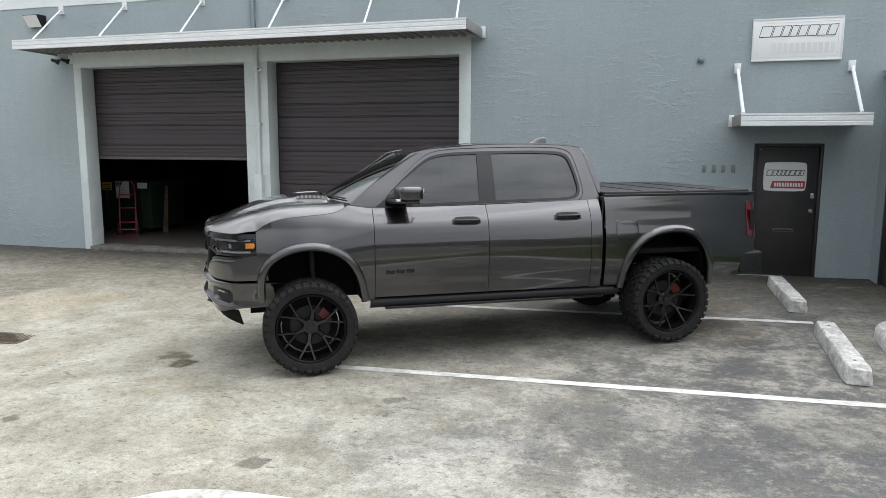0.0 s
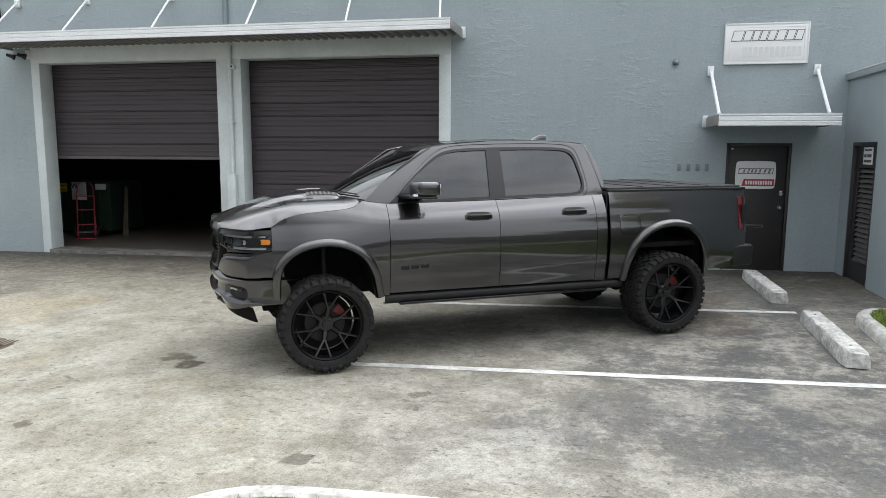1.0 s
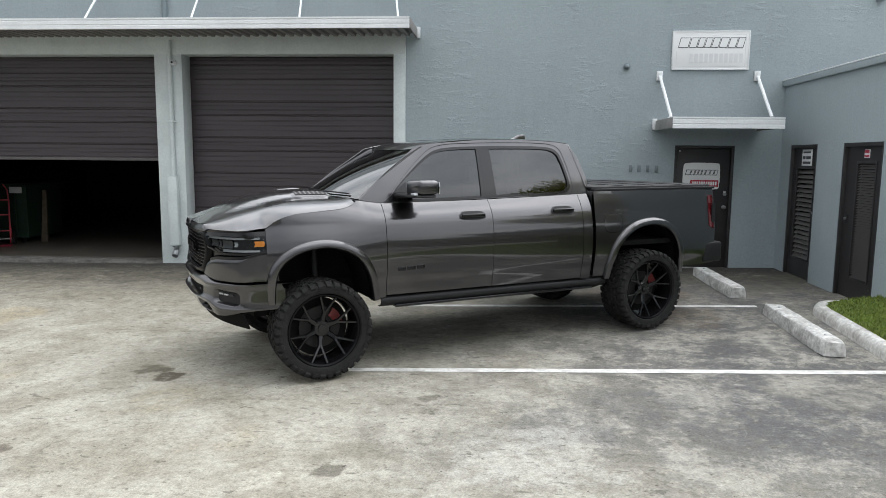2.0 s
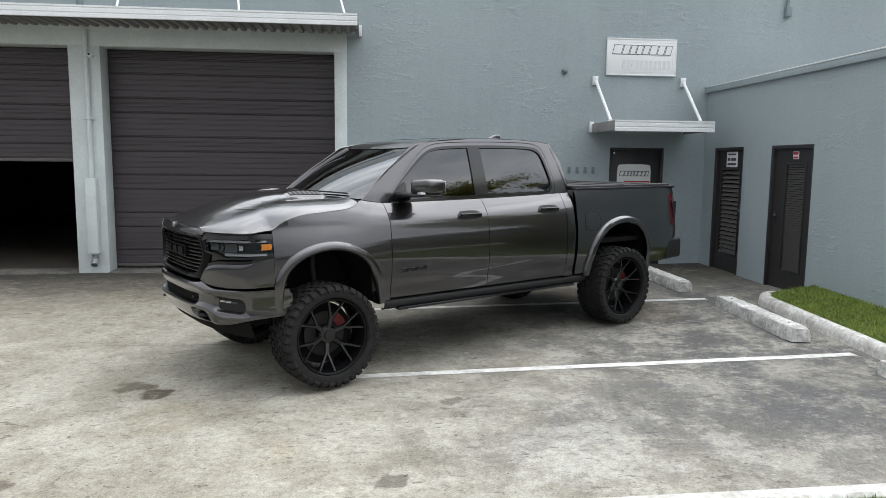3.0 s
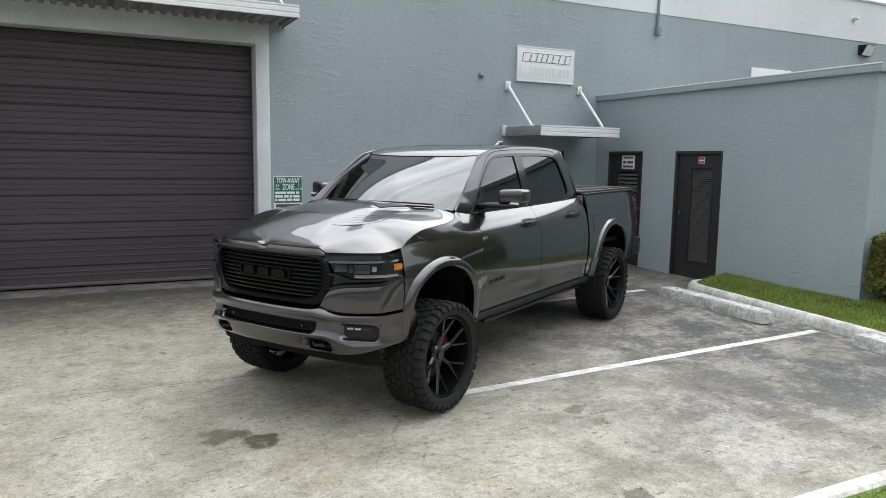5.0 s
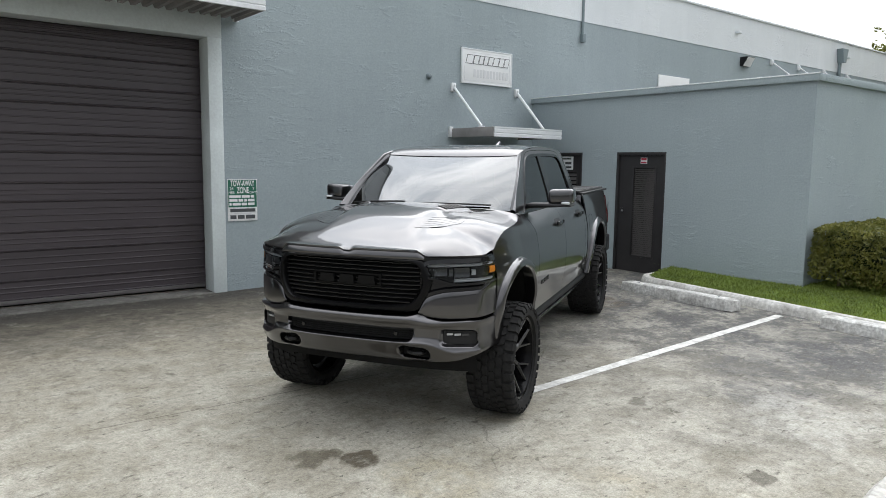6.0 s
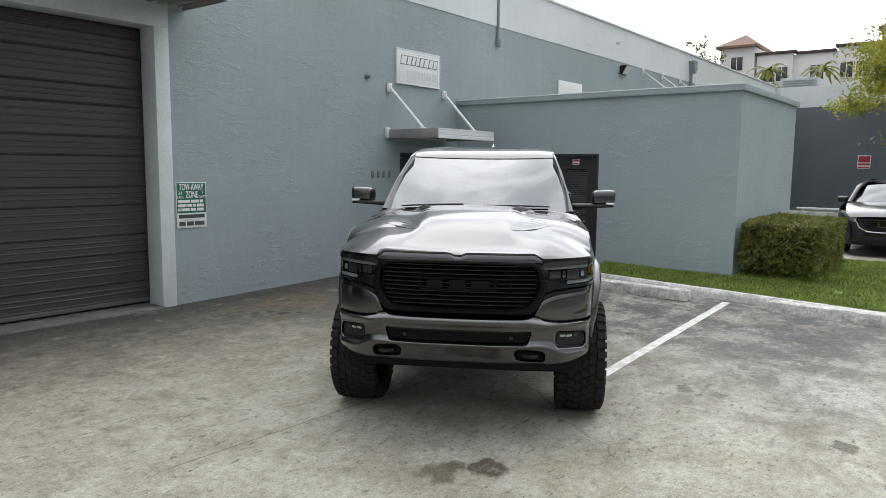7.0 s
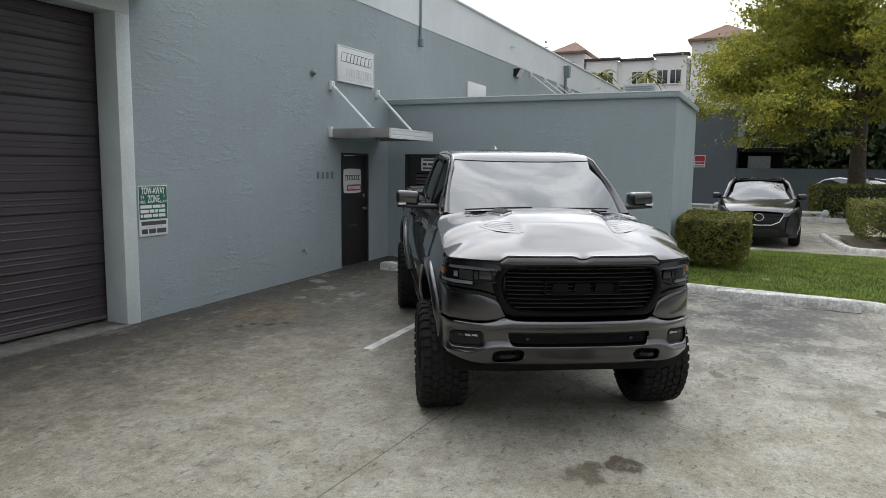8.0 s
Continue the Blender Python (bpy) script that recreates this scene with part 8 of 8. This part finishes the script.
# ---- parked cars ----
def simple_car(name, m, paint, label, H=1.62, L=5.0, W=0.955, suv=True):
    """A crossover, nose along -x of its own frame; origin under the nose."""
    T = thing(name, m, label, "car")
    zt = curve([0.0, 0.06, 0.35, 1.15, 1.35, L - 0.9, L - 0.2, L], [0.62, 0.86, 0.97, 1.10, 1.12, 1.14, 1.12, 0.95])
    wd = curve([0.0, 0.10, 0.35, 0.8, L - 0.7, L - 0.1, L], [0.60, 0.76, 0.90, W, W, 0.86, 0.70])
    wx = (0.98, L - 1.05)
    R = 0.385

    def bottom(x):
        b = 0.28 if x > 0.1 else 0.28 + (0.1 - x) * 1.2
        for c in wx:
            d = abs(x - c)
            if d < R + 0.05:
                b = max(b, 0.36 + math.sqrt((R + 0.05)**2 - d * d))
        return b
    xs = sorted({*span(0, 0.5, 10), *span(0.5, 1.5, 26), *span(1.5, L - 1.6, 12), *span(L - 1.6, L - 0.5, 26), *span(L - 0.5, L, 8)})
    for s in (1, -1):
        def side(x, v):
            b, t = bottom(x), zt(x)
            z = b + (t - b) * v
            k = 1 - 0.10 * max(0.0, (z - 0.75) / 0.45)**2 - 0.05 * max(0.0, (0.6 - z) / 0.3)**2
            return (x, s * wd(x) * k, z)
        part("body_side", facing(patch(side, xs, span(0, 1, 12)), (0, s, 0)), paint, T, solid=0.01)
        gy = lambda z: 0.80 - 0.20 * max(0, (z - 1.10) / 0.6)
        top = curve([1.35, 1.75, 2.15, 3.0, L - 0.8, L - 0.35], [1.11, 1.42, H - 0.10, H - 0.04, H - 0.10, 1.15])
        part("side_window", facing(patch(lambda x, v: (x, s * gy(1.10 + (top(x) - 1.10) * v), 1.10 + (top(x) - 1.10) * v), span(1.35, L - 0.35, 20), span(0, 1, 6)), (0, s, 0)), M_TINT, T, "dark side window", solid=0.006)
        part("roof_pillar", tube([(1.30, s * 0.815, 1.10), (1.75, s * 0.70, 1.46), (2.16, s * 0.615, H - 0.07), (3.2, s * 0.605, H - 0.02), (L - 0.7, s * 0.62, H - 0.10), (L - 0.3, s * 0.74, 1.18)], 0.045, 8), paint, T)
        hl = part("headlamp", facing(patch(lambda u, v: (0.10 + 0.46 * u * u, s * (0.52 + 0.36 * u), 0.74 + 0.07 * u + (0.12 + 0.04 * u) * v), span(0, 1, 8), span(0, 1, 3)), (-1, s, 0)), M_LAMPGLASS, T, "pale headlamp", solid=0.02)
        part("fog_recess", facing(patch(lambda u, v: (0.035 + 0.16 * u * u, s * (0.46 + 0.34 * u), 0.44 + 0.14 * v), span(0, 1, 6), span(0, 1, 2)), (-1, 0, 0)), M_BLACK, T, solid=0.01)
        part("fog_trim", tube([(0.03, s * 0.46, 0.52), (0.09, s * 0.66, 0.50), (0.20, s * 0.80, 0.55)], 0.014, 6), M_CHROME, T, "chrome fog lamp trim")
        mir = part("side_mirror", box(1.62, 1.80, s * 1.00 - 0.11, s * 1.00 + 0.11, 1.08, 1.24, 0.05, seg=3), paint, T)
        part("mirror_arm", box(1.66, 1.76, s * 0.85 - 0.06, s * 0.85 + 0.06, 1.09, 1.13, 0.015), M_BLACK, mir)
        for c in wx:
            wl_ = part("wheel", lathe([(-0.11, 0.27), (-0.12, R - 0.04), (-0.09, R), (0.09, R), (0.12, R - 0.04), (0.11, 0.27)], 32), M_RUBBER, T, "black tyre on alloy rim")
            wl_.location = (c, s * (W - 0.125), R)
            rm = part("rim", lathe([(-0.10, 0.27), (0.04, 0.25), (0.09, 0.27), (0.10, 0.265)], 28), M_STEEL, wl_, "silver alloy rim")
            for q in range(5):
                a = q * 2 * math.pi / 5
                part("spoke", tube([(0.03 * math.cos(a), s * 0.07, 0.03 * math.sin(a)), (0.255 * math.cos(a), s * 0.085, 0.255 * math.sin(a))], 0.03, 6), M_STEEL, wl_)
    part("bonnet", facing(patch(lambda u, y: (0.05 + 1.32 * u + 0.10 * (1 - abs(y)) * -1 * (1 - u) + 0.0, y * (0.62 + 0.24 * u**0.4), zt(0.05 + 1.32 * u) - 0.01 + 0.045 * (1 - y * y)), span(0, 1, 14), span(-1, 1, 14)), (0, 0, 1)), paint, T, solid=0.012)
    nosef = lambda y: -0.03 + 0.16 * (abs(y) / 0.8)**3
    part("front_bumper", facing(patch(lambda y, z: (nosef(y) + 0.02 * abs(z - 0.5), y, z), span(-0.84, 0.84, 20), [0.26, 0.34, 0.44, 0.60, 0.75]), (-1, 0, 0)), paint, T, solid=0.02)
    gr = part("grille", facing(patch(lambda u, v: (nosef(u * 0.5) - 0.018 + 0.05 * v, u * (0.36 + 0.14 * v), 0.56 + 0.26 * v), span(-1, 1, 12), span(0, 1, 4)), (-1, 0, 0)), M_BLACK, T, "black grille", solid=0.01)
    for k in range(5):
        z = 0.59 + 0.045 * k
        w = 0.36 + 0.12 * (z - 0.56) / 0.26
        part("grille_bar", facing(patch(lambda y, v: (nosef(y) - 0.03 + 0.19 * (z - 0.56), y, z + 0.012 * v), span(-w, w, 10), [0, 1]), (-1, 0, 0)), M_GLOSSBLACK, gr, solid=0.008)
    part("grille_trim", tube([(nosef(0.5) + 0.03, -0.53, 0.80), (nosef(0.42), -0.44, 0.63), (-0.06, -0.28, 0.555), (-0.065, 0, 0.545), (-0.06, 0.28, 0.555), (nosef(0.42), 0.44, 0.63), (nosef(0.5) + 0.03, 0.53, 0.80)], 0.017, 8), M_CHROME, gr, "bright chrome grille trim")
    em = bmesh.new()
    for q in range(24):
        a, b = q * math.pi / 12, (q + 1) * math.pi / 12
        for r0, r1 in ((0.075, 0.092),):
            vs = [em.verts.new((-0.062, r * math.cos(t) * 1.15, 0.735 + r * math.sin(t))) for r, t in ((r0, a), (r1, a), (r1, b), (r0, b))]
            em.faces.new(vs)
    part("emblem", facing(em, (-1, 0, 0)), M_CHROME, gr, "plain chrome oval emblem", solid=0.012)
    part("lower_grille", box(-0.045, 0.0, -0.42, 0.42, 0.32, 0.45, 0.01), M_BLACK, T, "black lower grille")
    part("windscreen", facing(patch(lambda u, v: (1.24 + 0.12 * u * u + (0.86 + 0.02 * u * u) * v, u * (0.80 - 0.19 * v), 1.10 + 0.02 * (1 - u * u) + (H - 1.17) * v + 0.03 * math.sin(math.pi * v)), span(-1, 1, 16), span(0, 1, 8)), (-1, 0, 1)), M_SCREEN, T, "clear windscreen", solid=0.006)
    part("roof", facing(patch(lambda u, v: (2.10 + 0.04 * u * u + (L - 2.75) * v, 0.62 * u, H - 0.06 + 0.05 * (1 - u * u) * (1 - 0.3 * v) + 0.03 * math.sin(math.pi * v) - 0.03 * v), span(-1, 1, 12), span(0, 1, 10)), (0, 0, 1)), paint, T, solid=0.012)
    part("tail", facing(patch(lambda u, v: (L - 0.35 * v - 0.15 * u * u, u * (0.80 - 0.14 * v), 0.5 + (H - 0.62) * v), span(-1, 1, 8), span(0, 1, 6)), (1, 0, 0)), paint, T, solid=0.012)
    part("inner_body", box(0.2, L - 0.3, -0.68, 0.68, 0.30, 0.92), M_DARK, T, smooth=False)
    part("dashboard", box(1.35, 1.75, -0.70, 0.70, 0.95, 1.07, 0.03), M_SEAT, T)
    for y in (-0.38, 0.38):
        part("seat_back", box(2.45, 2.6, y - 0.24, y + 0.24, 0.8, 1.38, 0.05), M_SEAT, T)
        part("head_rest", box(2.50, 2.58, y - 0.12, y + 0.12, 1.39, 1.55, 0.03), M_SEAT, T)
    part("roof_rail", tube([(2.4, -0.56, H + 0.02), (L - 1.0, -0.56, H + 0.0)], 0.016, 6), M_BLACK, T)
    part("roof_rail", tube([(2.4, 0.56, H + 0.02), (L - 1.0, 0.56, H + 0.0)], 0.016, 6), M_BLACK, T)
    return T


simple_car("crossover_car", pose(9.1, 5.20, 0.14, 0, 0, 1.5), M_CARPAINT, "graphite crossover car with chrome grille trim, parked beyond the lawn")
simple_car("parked_car", pose(22.5, -0.2, 0.16, 0, 0, 40), M_SILVERCAR, "silver car parked under the tree", 1.5, 4.6, 0.90)
